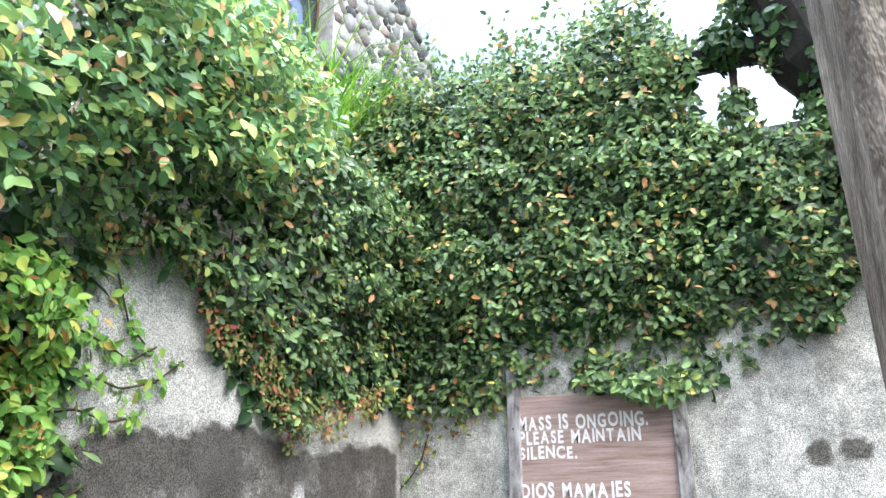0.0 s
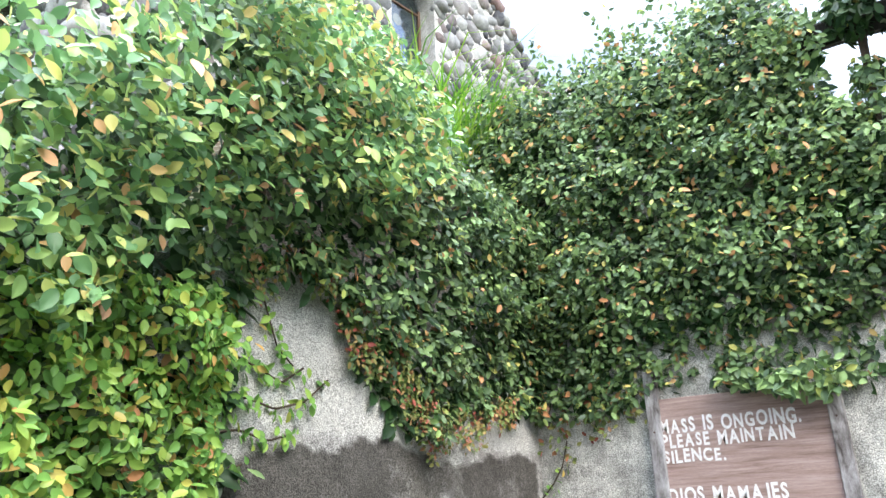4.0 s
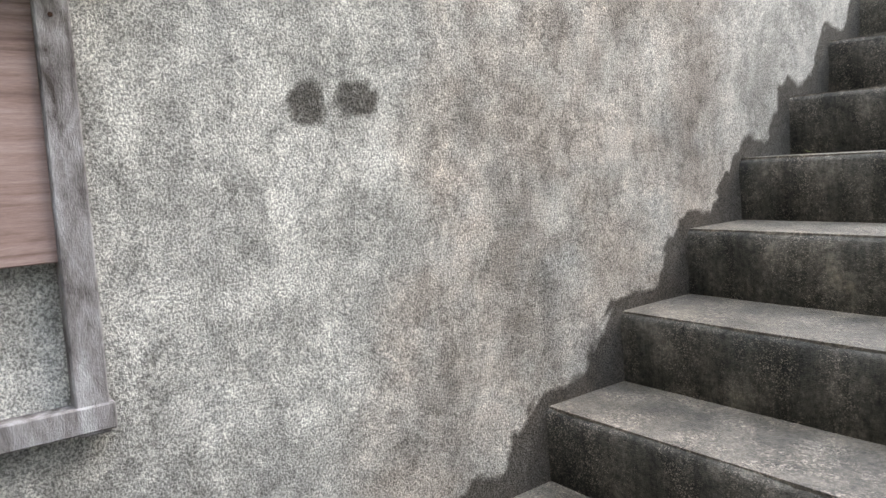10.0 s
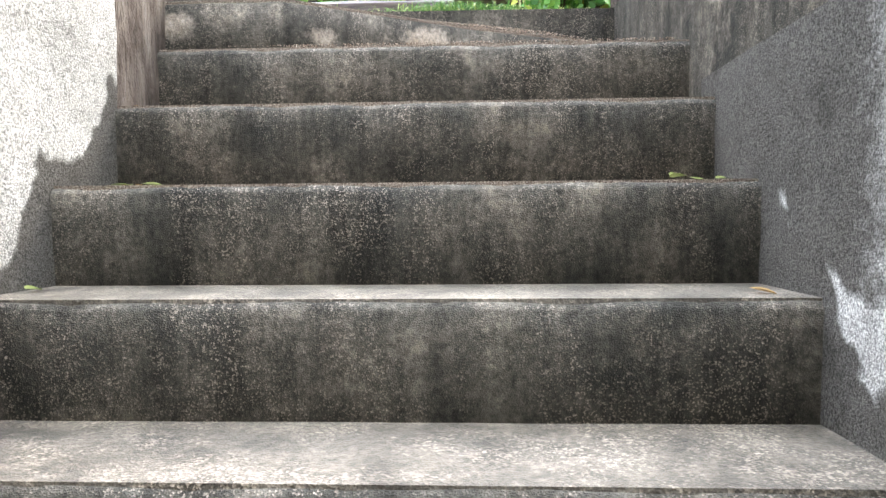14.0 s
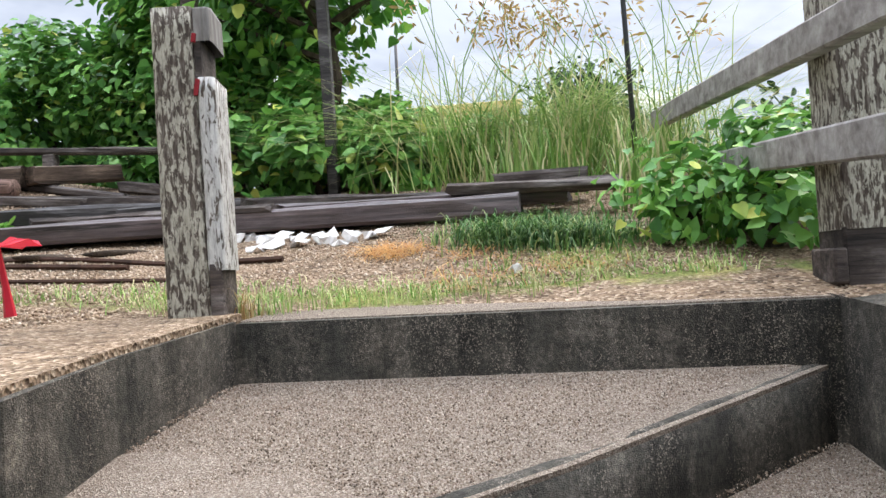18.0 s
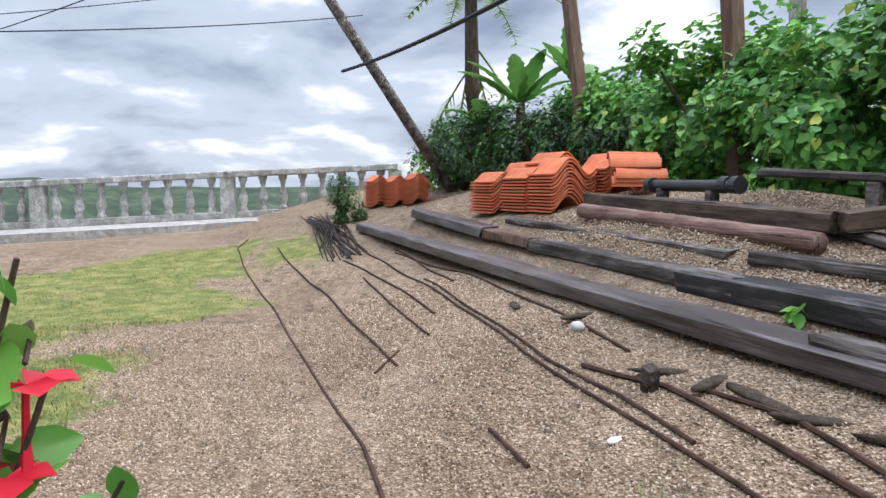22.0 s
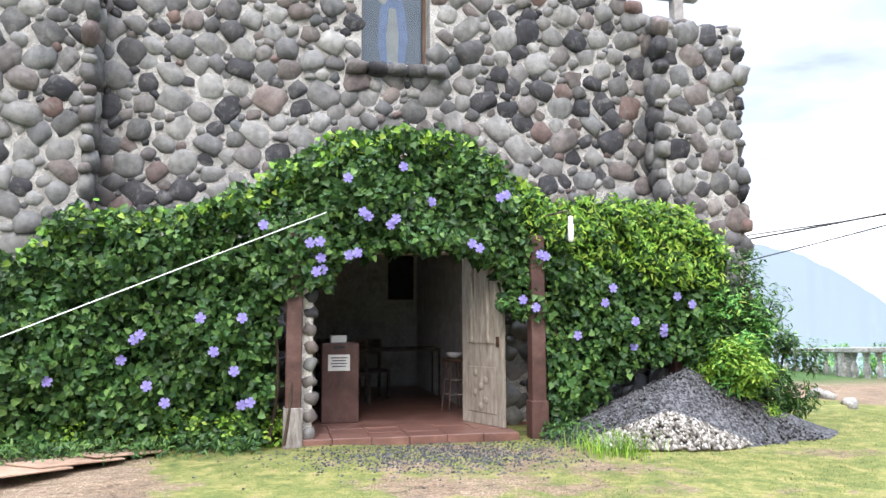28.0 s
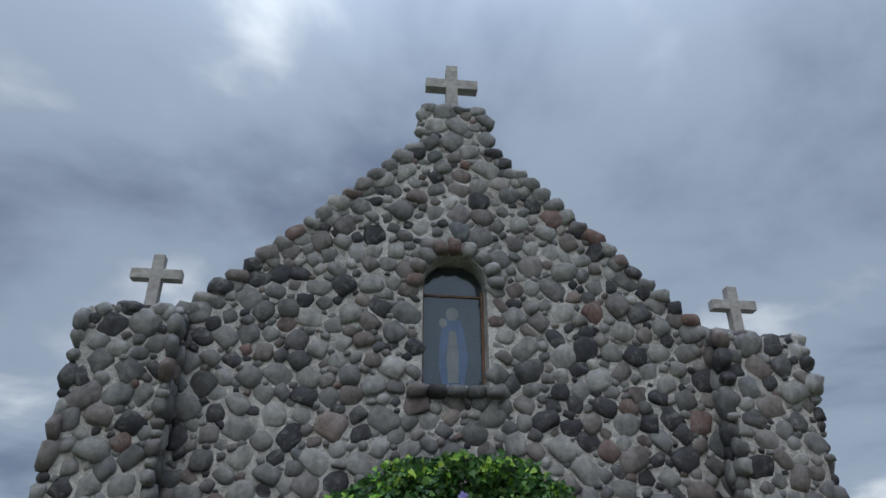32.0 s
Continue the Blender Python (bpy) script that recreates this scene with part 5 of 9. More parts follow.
# nave behind the front
part("wall_nave", ch_box(-4.3, -3.9, -13.0, -0.9, 0, 5.0), mortar, None, "plain grey nave wall of the church", category="wall", kind="structure")
part("wall_nave", ch_box(3.9, 4.3, -13.0, -0.9, 0, 5.0), mortar, None, "plain grey nave wall of the church", category="wall", kind="structure")
part("wall_nave", ch_box(-4.3, 4.3, -13.3, -13.0, 0, 5.0), mortar, None, "plain grey end wall of the church", category="wall", kind="structure")
part("roof", ch_prism([(-4.5, 4.95), (0, 7.6), (4.5, 4.95), (4.5, 5.1), (0, 7.75), (-4.5, 5.1)], -13.4, -0.55), dark_timber, None, "dark pitched roof behind the church front", category="roof", kind="structure")
part("floor", ch_box(-3.9, 3.9, -13.0, -0.0, -0.3, 0.035), floor_tile, None, "reddish brown tiled church floor", category="floor", kind="structure")
part("wall_inner", ch_box(-3.9, 3.9, -5.2, -5.0, 0.035, 4.9), interior_white, None, "dim whitewashed wall inside the church", category="wall", kind="structure")
part("wall_inner", ch_box(1.22, 1.36, -5.0, -0.6, 0.035, 3.6), interior_white, None, "dim whitewashed side wall inside the church", category="wall", kind="structure")
part("ceiling", ch_box(-3.9, 3.9, -13.0, -0.56, 4.6, 4.7), dark_timber, None, "dark timber ceiling inside the church", category="ceiling", kind="structure")
porch = thing("porch_floor", "worn red tile porch slab before the church door", "floor", kind="structure")
for i in range(6):
    for j in range(3):
        part("tile", ch_box(-1.26 + 0.42 * i, -0.848 + 0.42 * i, 0.0 + 0.36 * j, 0.352 + 0.36 * j, -0.2, 0.035 + 0.003 * ((i * 7 + j * 5) % 3), 0.006), floor_tile, porch)

# ---- plants ----
def plant(name, label, category="plant", group=""):
    return thing(name, label, category, None, group)

def sheet_leaves(name, poly, n, thick, to_world, normal, size, mat, parent, shape="oval", spread=0.52, gap=0.0):
    """Leaves over an outline on a wall, at any depth up to thick(u, v)."""
    p = scatter(poly, n)
    if gap:
        tuft = np.sin(31 * p[:, 0] + 3 * np.sin(13 * p[:, 1])) * np.sin(29 * p[:, 1] + 3 * np.sin(17 * p[:, 0]))
        p = p[tuft > rng.uniform(-1.0, -1.0 + 2 * gap, n)]
        n = len(p)
    d = thick(p[:, 0], p[:, 1]) * rng.uniform(0.005, 1, n) ** 0.28
    return mesh_part(name, leaves(name, to_world(p[:, 0], p[:, 1], d), np.broadcast_to(normal, (n, 3)), rng.uniform(*size, n), mat, shape, spread, 0.45), parent, kind="stuff")

def edge_noise(poly, step=0.05, amp=0.035):
    """The outline with a ragged edge."""
    out = []
    for a, b in zip(poly, poly[1:] + poly[:1]):
        a, b = np.array(a, float), np.array(b, float)
        k = max(1, int(np.linalg.norm(b - a) / step))
        for i in range(k):
            out.append(tuple(a + (b - a) * i / k + rng.normal(size=2) * amp))
    return out

west_fig = plant("creeping_fig", "dense dark green creeping fig over the retaining wall")
WEST_POLY = edge_noise([(-1.66, 1.62), (-1.36, 1.58), (-1.12, 1.64), (-0.98, 1.69), (-0.88, 1.72), (-0.7, 1.64), (-0.47, 1.60), (-0.42, 1.64), (-0.29, 1.68), (-0.10, 1.77), (0.08, 1.83), (0.18, 1.94), (0.45, 2.15), (0.95, 2.45), (1.2, 2.62), (1.1, 2.70), (0.5, 2.60), (0.12, 2.54), (-0.12, 2.58), (-0.26, 2.66), (-0.30, 2.95), (-0.38, 3.24), (-0.61, 3.29), (-0.8, 3.28), (-0.93, 3.19), (-1.1, 3.24), (-1.25, 3.22), (-1.47, 3.15), (-1.75, 3.26), (-1.9, 3.26)])
WEST_THICK = lambda u, v: 0.05 + 0.14 * smooth01(v, 1.7, 2.2) + 0.06 * np.sin(9 * u + 2 * np.sin(5 * v)) * np.sin(8 * v + 1.5 * np.sin(7 * u)) + 0.04 * np.sin(31 * u + 3 * np.sin(13 * v)) * np.sin(29 * v + 3 * np.sin(17 * u))
sheet_leaves("foliage", WEST_POLY, 26000, WEST_THICK, lambda u, v, d: np.stack([d - 0.02 - 0.18 * smooth01(v, 2.75, 3.3) * rng.uniform(0, 1, len(u)), u, v], -1), (1, 0, 0.6), (0.024, 0.044), fig_leaf, west_fig, "small", 0.7, 0.75)
# near-black leaves set behind the rest: shade of the hedge's gaps put into colour
sheet_leaves("shade_foliage", WEST_POLY, 5500, lambda u, v: 0.5 * WEST_THICK(u, v), lambda u, v, d: np.stack([d - 0.03 - 0.1 * smooth01(v, 2.75, 3.3), u, v], -1), (1, 0, 0.3), (0.05, 0.08), dark_leaf, west_fig, "small", 0.4)
CREST = edge_noise([(-1.95, 2.55), (-0.20, 2.55), (-0.28, 2.85), (-0.36, 3.24), (-0.6, 3.28), (-0.8, 3.25), (-0.93, 3.18), (-1.1, 3.22), (-1.47, 3.14), (-1.75, 3.24), (-1.95, 3.24)])
sheet_leaves("crest", CREST, 12000, lambda u, v: 0.42 + 0 * u, lambda u, v, d: np.stack([0.06 - d, u, v], -1), (1, 0, 0.4), (0.026, 0.044), fig_leaf, west_fig, "small", 0.6)
# single leafy shoots that stand out of the hedge's top
n_shoot = 95
sy = rng.uniform(-1.75, -0.3, n_shoot)
s_top = np.interp(sy, [-1.9, -1.5, -1.27, -1.1, -0.95, -0.8, -0.6, -0.4, -0.3], [3.24, 3.15, 3.22, 3.24, 3.19, 3.28, 3.29, 3.24, 2.95])
s_len = rng.uniform(0.05, 0.20, n_shoot)
t_on = rng.uniform(0, 1, (n_shoot, 20))
shoot_at = np.stack([-0.12 + 0.16 * rng.normal(size=(n_shoot, 1)) + 0.016 * rng.normal(size=(n_shoot, 20)), sy[:, None] + 0.05 * rng.normal(size=(n_shoot, 1)) * t_on + 0.014 * rng.normal(size=(n_shoot, 20)), s_top[:, None] - 0.06 + (s_len[:, None] + 0.06) * t_on], -1).reshape(-1, 3)
mesh_part("crest", leaves("crest", shoot_at, np.broadcast_to((0.5, 0, 0.6), (len(shoot_at), 3)), rng.uniform(0.024, 0.042, len(shoot_at)), fig_leaf, "small", 0.9, -0.5), west_fig, kind="stuff")
sheet_leaves("shoot_fringe", edge_noise([(-1.66, 1.46), (-1.45, 1.42), (-1.25, 1.5), (-1.1, 1.56), (-1.15, 1.68), (-1.66, 1.66)], 0.05, 0.03), 120, lambda u, v: 0.03 + 0 * u, lambda u, v, d: np.stack([d + 0.012, u, v], -1), (1, 0, 0), (0.02, 0.035), fig_leaf_red, west_fig)
sheet_leaves("hanging_sprig", edge_noise([(-0.52, 1.56), (-0.4, 1.6), (-0.42, 1.68), (-0.85, 1.70), (-0.8, 1.63)], 0.04, 0.02), 240, lambda u, v: 0.06 + 0 * u, lambda u, v, d: np.stack([d + 0.045, u, v], -1), (1, 0, 0), (0.035, 0.055), fig_leaf, west_fig)

south_fig = plant("creeping_fig", "bulging creeping fig with yellow young leaves over the landing wall")
LOW = [(0.00, 1.60), (0.38, 1.59), (0.69, 1.49), (0.90, 1.44), (1.02, 1.48), (1.10, 1.58), (1.24, 1.65), (1.33, 1.72), (1.40, 1.79), (1.45, 1.88), (1.60, 1.83), (1.69, 1.76), (1.73, 1.60), (1.76, 1.42), (1.81, 1.29), (1.90, 1.06), (2.06, 0.98), (2.56, 0.9), (2.96, 0.8)]
HIGH = [(2.97, 1.9), (2.67, 1.97), (2.35, 2.09), (2.26, 2.16), (2.15, 2.28), (2.05, 2.40), (1.92, 2.60), (1.75, 2.76), (1.53, 2.94), (1.32, 2.93), (1.07, 2.98), (0.87, 2.80), (0.40, 2.74), (0.16, 2.72), (-0.20, 2.72)]
def bulge(u, v):
    b = 0.05 + 0.13 * smooth01(v, 1.85, 2.45) * np.exp(-(((u - 1.75) / 0.75) ** 2)) + 0.10 * smooth01(v, 1.6, 2.1) + 0.16 * smooth01(u, 1.7, 2.4)
    return np.maximum(b + 0.075 * np.sin(11 * u + 2.2 * np.sin(6 * v)) * np.sin(12 * v + 1.7 * np.sin(7 * u)) + 0.03 * np.sin(29 * u) * np.sin(31 * v), 0.02)
SOUTH_POLY = edge_noise(LOW + HIGH)
south_at = lambda u, v, d: np.stack([u, -1.64 + d - 0.50 * smooth01(v, 2.35, 3.0) * rng.uniform(0.65, 1, len(u)), v], -1)
sheet_leaves("foliage", SOUTH_POLY, 24000, bulge, south_at, (0.1, 1, 0.5), (0.024, 0.044), fig_leaf, south_fig, "small", 0.7, 0.7)
UPPER = edge_noise([(0.97, 2.35), (1.37, 2.10), (1.77, 1.95), (2.27, 1.6), (2.97, 1.5), (2.97, 1.9), (2.67, 1.97), (2.35, 2.10), (2.26, 2.17), (2.15, 2.30), (2.05, 2.43), (1.92, 2.63), (1.75, 2.80), (1.53, 2.99), (1.32, 2.97), (1.07, 3.02), (0.97, 2.8)])
sheet_leaves("large_leaves", UPPER, 9000, lambda u, v: 0.10 + bulge(u, v) + 0.05, lambda u, v, d: south_at(u, v, np.maximum(d, bulge(u, v) - 0.10)), (0.15, 1, 0.6), (0.022, 0.046), fig_leaf_big, south_fig, "oval", 0.8, 0.8)
sheet_leaves("young_leaves", edge_noise([(1.72, 1.62), (1.76, 1.42), (1.82, 1.28), (1.92, 1.04), (2.16, 0.96), (2.66, 0.9), (2.66, 1.5), (2.26, 1.7), (1.81, 1.78)]), 5200, lambda u, v: bulge(u, v) + 0.05, lambda u, v, d: south_at(u, v, np.maximum(d, bulge(u, v) - 0.08)), (0, 1, 0.4), (0.022, 0.038), fig_leaf_yellow, south_fig, "oval", 0.7)
sheet_leaves("shoot_fringe", edge_noise([(0.89, 1.40), (1.09, 1.55), (1.32, 1.69), (1.42, 1.84), (1.55, 1.83), (1.69, 1.74), (1.67, 1.88), (1.47, 2.0), (1.25, 1.86), (1.05, 1.74), (0.85, 1.58), (0.65, 1.58), (0.30, 1.68), (0.30, 1.56), (0.65, 1.46)], 0.04, 0.02), 1500, lambda u, v: 0.05 + 0 * u, lambda u, v, d: south_at(u, v, d + 0.02), (0, 1, 0.2), (0.014, 0.026), fig_leaf_red, south_fig, "small")
# dark backing leaves paint the shade seen between the outer leaves
sheet_leaves("shade_foliage", SOUTH_POLY, 5000, lambda u, v: 0.55 * bulge(u, v), south_at, (0, 1, 0.3), (0.05, 0.08), dark_leaf, south_fig, "small", 0.4)
# single runners creeping over the bare plaster
def runner(points, n, parent):
    pts = np.array(points)
    t = np.linspace(0, len(pts) - 1, 24)
    line = np.stack([np.interp(t, np.arange(len(pts)), pts[:, i]) for i in range(3)], -1)
    part("runner", tube([tuple(p) for p in line], 0.003, 4), bark, parent)
    k = rng.uniform(0, len(pts) - 1, n)
    at = np.stack([np.interp(k, np.arange(len(pts)), pts[:, i]) for i in range(3)], -1) + rng.normal(size=(n, 3)) * 0.012
    mesh_part("runner_leaves", leaves("runner_leaves", at, np.broadcast_to((0, 1, 0.2), (n, 3)), rng.uniform(0.022, 0.04, n), fig_leaf_yellow, "oval", 0.5), parent, kind="stuff")
runner([(1.72, -1.615, 1.62), (1.63, -1.62, 1.60), (1.54, -1.62, 1.57), (1.46, -1.62, 1.62)], 40, south_fig)
runner([(1.80, -1.615, 1.42), (1.68, -1.62, 1.44), (1.58, -1.62, 1.42), (1.50, -1.62, 1.44)], 40, south_fig)
runner([(1.88, -1.615, 1.24), (1.78, -1.62, 1.22), (1.68, -1.62, 1.25), (1.62, -1.62, 1.28)], 34, south_fig)
runner([(1.78, -1.615, 1.48), (1.66, -1.62, 1.52), (1.56, -1.62, 1.50), (1.45, -1.62, 1.53), (1.36, -1.62, 1.60)], 46, south_fig)
runner([(1.84, -1.615, 1.36), (1.74, -1.62, 1.33), (1.66, -1.62, 1.36)], 26, south_fig)
runner([(1.92, -1.615, 1.14), (1.8, -1.62, 1.12), (1.70, -1.62, 1.17)], 34, south_fig)
runner([(1.62, -1.615, 1.78), (1.56, -1.62, 1.66), (1.50, -1.62, 1.62)], 26, south_fig)
wall_sprig = [(0.02, -1.50, 1.5), (0.02, -1.53, 1.40), (0.02, -1.58, 1.33), (0.02, -1.63, 1.28)]
runner(wall_sprig, 14, west_fig)

# trunk of an old vine on the wall's corner, with an arm over the hedge
old_vine = plant("old_vine", "thick dark vine trunk wrapped in leaves beside the stair")
# trunk and limbs take the darkened bark: their backlit shade is in the colour
part("trunk", tube([(-0.05, 0.55, 2.40), (0.02, 0.36, 2.6), (0.08, 0.16, 2.85), (0.10, 0.10, 3.1), (0.10, 0.09, 3.5), (0.12, 0.13, 4.0), (0.14, 0.2, 4.7)], [0.13, 0.14, 0.16, 0.155, 0.15, 0.14, 0.12], 9), shaded_bark, old_vine)
part("limb", tube([(0.10, 0.16, 2.90), (0.08, -0.08, 2.93), (0.04, -0.30, 2.95), (-0.05, -0.5, 3.02)], [0.065, 0.06, 0.055, 0.04], 7), shaded_bark, old_vine)
part("limb", tube([(0.10, 0.12, 2.92), (0.12, 0.42, 2.9), (0.10, 0.8, 2.95)], [0.06, 0.055, 0.05], 7), shaded_bark, old_vine)
part("hanging_stem", tube([(0.06, -0.12, 2.92), (0.07, -0.13, 2.72), (0.05, -0.14, 2.5)], [0.018, 0.015, 0.012], 5), bark, old_vine)
for cx_, cy_, cz_, r_, n_ in ((0.10, -0.02, 3.12, 0.13, 260), (0.11, 0.03, 3.38, 0.12, 170), (0.12, 0.03, 3.62, 0.13, 180), (0.14, 0.08, 3.95, 0.15, 200), (0.06, -0.15, 3.0, 0.10, 220), (0.02, -0.34, 2.98, 0.12, 300), (0.06, -0.13, 2.72, 0.07, 200), (0.06, -0.13, 2.60, 0.09, 200), (0.08, 0.16, 2.60, 0.10, 260), (0.05, 0.26, 2.72, 0.12, 300), (0.10, 0.29, 2.95, 0.12, 220), (0.1, 0.5, 3.0, 0.14, 220), (0.12, 0.06, 2.86, 0.09, 160)):
    v = unit(rng.normal(size=(n_, 3)))
    mesh_part("foliage", leaves("foliage", np.array((cx_, cy_, cz_)) + v * r_ * rng.uniform(0.5, 1.05, (n_, 1)), v, rng.uniform(0.028, 0.05, n_), fig_leaf, "small", 0.6), old_vine, kind="stuff")

# near-black leaves round the trunk, coloured as its mass in shade
for cx_, cy_, cz_, r_ in ((0.12, 0.05, 2.98, 0.17), (0.12, 0.02, 3.25, 0.17), (0.13, 0.04, 3.55, 0.16), (0.14, 0.10, 3.9, 0.17), (0.10, -0.14, 2.95, 0.09), (0.12, 0.22, 2.75, 0.15)):
    v = unit(rng.normal(size=(260, 3)))
    mesh_part("shade_foliage", leaves("shade_foliage", np.array((cx_, cy_, cz_)) + v * r_ * rng.uniform(0.7, 1.0, (260, 1)), v, rng.uniform(0.035, 0.06, 260), dark_leaf, "small", 0.5), old_vine, kind="stuff")

# young fig shoots that spill from the top of the concrete post
post_fig = plant("creeping_fig", "fresh green creeping fig spilling over a concrete post")
for e_, sag in (((2.03, -0.25, 2.25), 0.10), ((2.06, -0.23, 2.18), 0.10), ((2.08, -0.20, 2.10), 0.12), ((2.05, -0.16, 2.05), 0.10), ((2.08, -0.11, 2.02), 0.08), ((2.09, -0.19, 2.30), 0.06), ((2.08, -0.14, 2.14), 0.08), ((2.06, -0.09, 2.34), 0.04), ((2.14, -0.07, 2.31), 0.03), ((2.16, 0.01, 2.29), 0.03), ((2.18, 0.07, 2.30), 0.03), ((2.11, -0.10, 2.23), 0.06), ((2.02, -0.19, 2.34), 0.05), ((2.17, -0.03, 2.23), 0.04)):
    st, en = np.array((2.12, -0.03, 2.04)), np.array(e_)
    md = (st + en) / 2 + (0, 0, 0.5 * sag)
    line = [tuple((1 - t) ** 2 * st + 2 * t * (1 - t) * md + t * t * en) for t in np.linspace(0, 1, 8).tolist()]
    part("shoot", tube(line, [0.003 - 0.002 * k / 7 for k in range(8)], 5), bark, post_fig)
    n_ = 30
    t = rng.uniform(0.15, 1.03, (n_, 1))
    at = (1 - t) ** 2 * st + 2 * t * (1 - t) * md + t * t * en + rng.normal(size=(n_, 3)) * 0.008
    mesh_part("shoot_leaves", leaves("shoot_leaves", at, np.broadcast_to((1.63, -0.20, 0.99), (n_, 3)), rng.uniform(0.024, 0.042, n_), fig_leaf_big, "oval", 0.8, 0.4), post_fig, kind="stuff")
mesh_part("foliage", leaves("foliage", np.stack([rng.uniform(2.02, 2.24, 260), rng.uniform(-0.12, 0.22, 260), 2.04 + 0.16 * rng.uniform(0, 1, 260) ** 1.5], -1), np.broadcast_to((1.58, -0.09, 1.14), (260, 3)), rng.uniform(0.02, 0.034, 260), fig_leaf_big, "oval", 0.7), post_fig, kind="stuff")

edge_t = rng.uniform(0, 1, 520)
edge_at = np.stack([2.06 + 0.10 * rng.uniform(0, 1, 520), -0.11 - 0.05 * rng.uniform(0, 1, 520) * (0.4 + edge_t), 2.02 + 0.40 * edge_t], -1)
mesh_part("foliage", leaves("foliage", edge_at, np.broadcast_to((1.3, -0.6, 0.6), (520, 3)), rng.uniform(0.022, 0.038, 520), fig_leaf_yellow, "oval", 0.9, 0.4), post_fig, kind="stuff")

# bright grass growing on the wall's corner
corner_grass = plant("grass_tuft", "bright green long-bladed grass on top of the wall", "grass")
g_at = np.stack([rng.uniform(-0.3, 0.4, 420), rng.uniform(-2.2, -1.8, 420), np.full(420, 2.58)], -1)
mesh_part("grass", blades("grass", g_at, rng.uniform(0.5, 1.0, 420), 0.012, vine_leaf_light, 0.9), corner_grass, kind="stuff")

def bush(at, radius, height, n, leaf, mat, label, name="shrub", category="shrub", shape="heart", stems=5, group="", drop=0.0, squash=1.0):
    """A shrub: stems from the root, leaves in uneven clumps about their ends."""
    b = plant(name, label, category, group)
    x, y = at
    z0 = gz(x, y) - drop if len(at) == 2 else at[2]
    ends = []
    for i in range(stems):
        a = rng.uniform(0, 2 * np.pi)
        r = radius * rng.uniform(0.25, 0.8)
        e_ = (x + r * math.cos(a), y + r * squash * math.sin(a), z0 + height * rng.uniform(0.45, 0.9))
        part("stem", tube([(x, y, z0 - 0.05), ((x * 2 + e_[0]) / 3, (y * 2 + e_[1]) / 3, z0 + (e_[2] - z0) * 0.45), e_], [0.03, 0.022, 0.008], 5), bark, b)
        ends.append(e_)
    ends = np.array(ends)
    k = max(6, int(10 * radius * height * 3))
    cl = np.stack([x + radius * rng.uniform(-1, 1, k), y + squash * radius * rng.uniform(-1, 1, k), z0 + height * rng.uniform(0.12, 1, k)], -1)
    rr = np.hypot(cl[:, 0] - x, (cl[:, 1] - y) / squash) / radius
    cl = cl[(rr < 1.05) & (cl[:, 2] - z0 < height * (1.1 - 0.45 * rr ** 2))]
    cl = np.r_[cl, ends]
    pick = rng.integers(0, len(cl), n)
    v = unit(rng.normal(size=(n, 3)))
    cr = rng.uniform(0.14, 0.34, len(cl))[pick][:, None] * min(1.0, 0.5 + radius * 0.5)
    p = cl[pick] + v * cr * rng.uniform(0.35, 1, (n, 1)) ** 0.6
    p[:, 2] = np.maximum(p[:, 2], z0 + 0.02)
    out = unit(p - np.array((x, y, z0 + 0.3 * height))) + np.array((0, 0, 0.5))
    mesh_part("foliage", leaves("foliage", p, out, rng.uniform(0.7, 1.25, n) * leaf, mat, shape, 0.55, 0.4), b, kind="stuff")
    return b

big_label = "tall green broad-leaved shrub at the terrace edge"
for x, y, r, h, n in ((-10.6, 7.6, 0.9, 1.1, 800), (-9.2, 7.4, 0.9, 1.05, 1000), (-7.9, 7.6, 0.9, 1.2, 1100), (-6.9, 7.6, 0.9, 1.3, 1200), (-6.0, 7.5, 0.9, 1.35, 1300), (-5.2, 7.5, 0.9, 1.55, 1500), (-4.3, 7.4, 0.9, 1.55, 1600), (-3.4, 7.3, 0.9, 1.45, 1600), (-2.6, 7.25, 0.85, 1.34, 1500), (-1.8, 7.25, 0.8, 1.4, 1500), (-1.1, 7.2, 0.7, 1.3, 1300), (-0.45, 6.9, 0.55, 0.72, 1000), (0.1, 6.75, 0.45, 0.48, 700)):
    bush((x, y), r, h, int(3.6 * n), 0.066, shrub_leaf, big_label, group="shrubs along the terrace")
for x, y, r, h in ((-9.9, 7.0, 0.6, 1.1), (-9.2, 6.95, 0.55, 1.05), (-8.4, 6.9, 0.6, 1.1), (-7.6, 6.9, 0.55, 1.15), (-6.8, 6.95, 0.55, 1.1), (-6.0, 6.95, 0.5, 1.0), (-5.3, 6.95, 0.45, 0.85), (-4.6, 7.05, 0.4, 0.7)):
    bush((x, y), r, h, 2200, 0.07, dark_leaf, "dark green fine-leaved bush behind the tile stacks", "bush", "bush", "lance")
for x, y, r, h in ((-4.0, 7.4, 0.4, 0.5), (-3.2, 7.25, 0.4, 0.55), (-2.5, 7.1, 0.4, 0.55), (-1.8, 6.95, 0.4, 0.6), (-1.1, 6.7, 0.4, 0.6), (-0.45, 6.5, 0.4, 0.5), (0.05, 6.35, 0.33, 0.42), (0.40, 6.6, 0.28, 0.36)):
    bush((x, y), r, h, 1100, 0.075, shrub_leaf, "low broad-leaved shrub behind the timber heap", "shrub", "shrub", "heart", 4, "low shrubs along the terrace", 0.1)
bush((-8.6, 5.05), 0.24, 0.62, 2400, 0.05, vine_leaf, "small green sapling bush by the rebar bundle", "bush", "bush", "lance", 4)
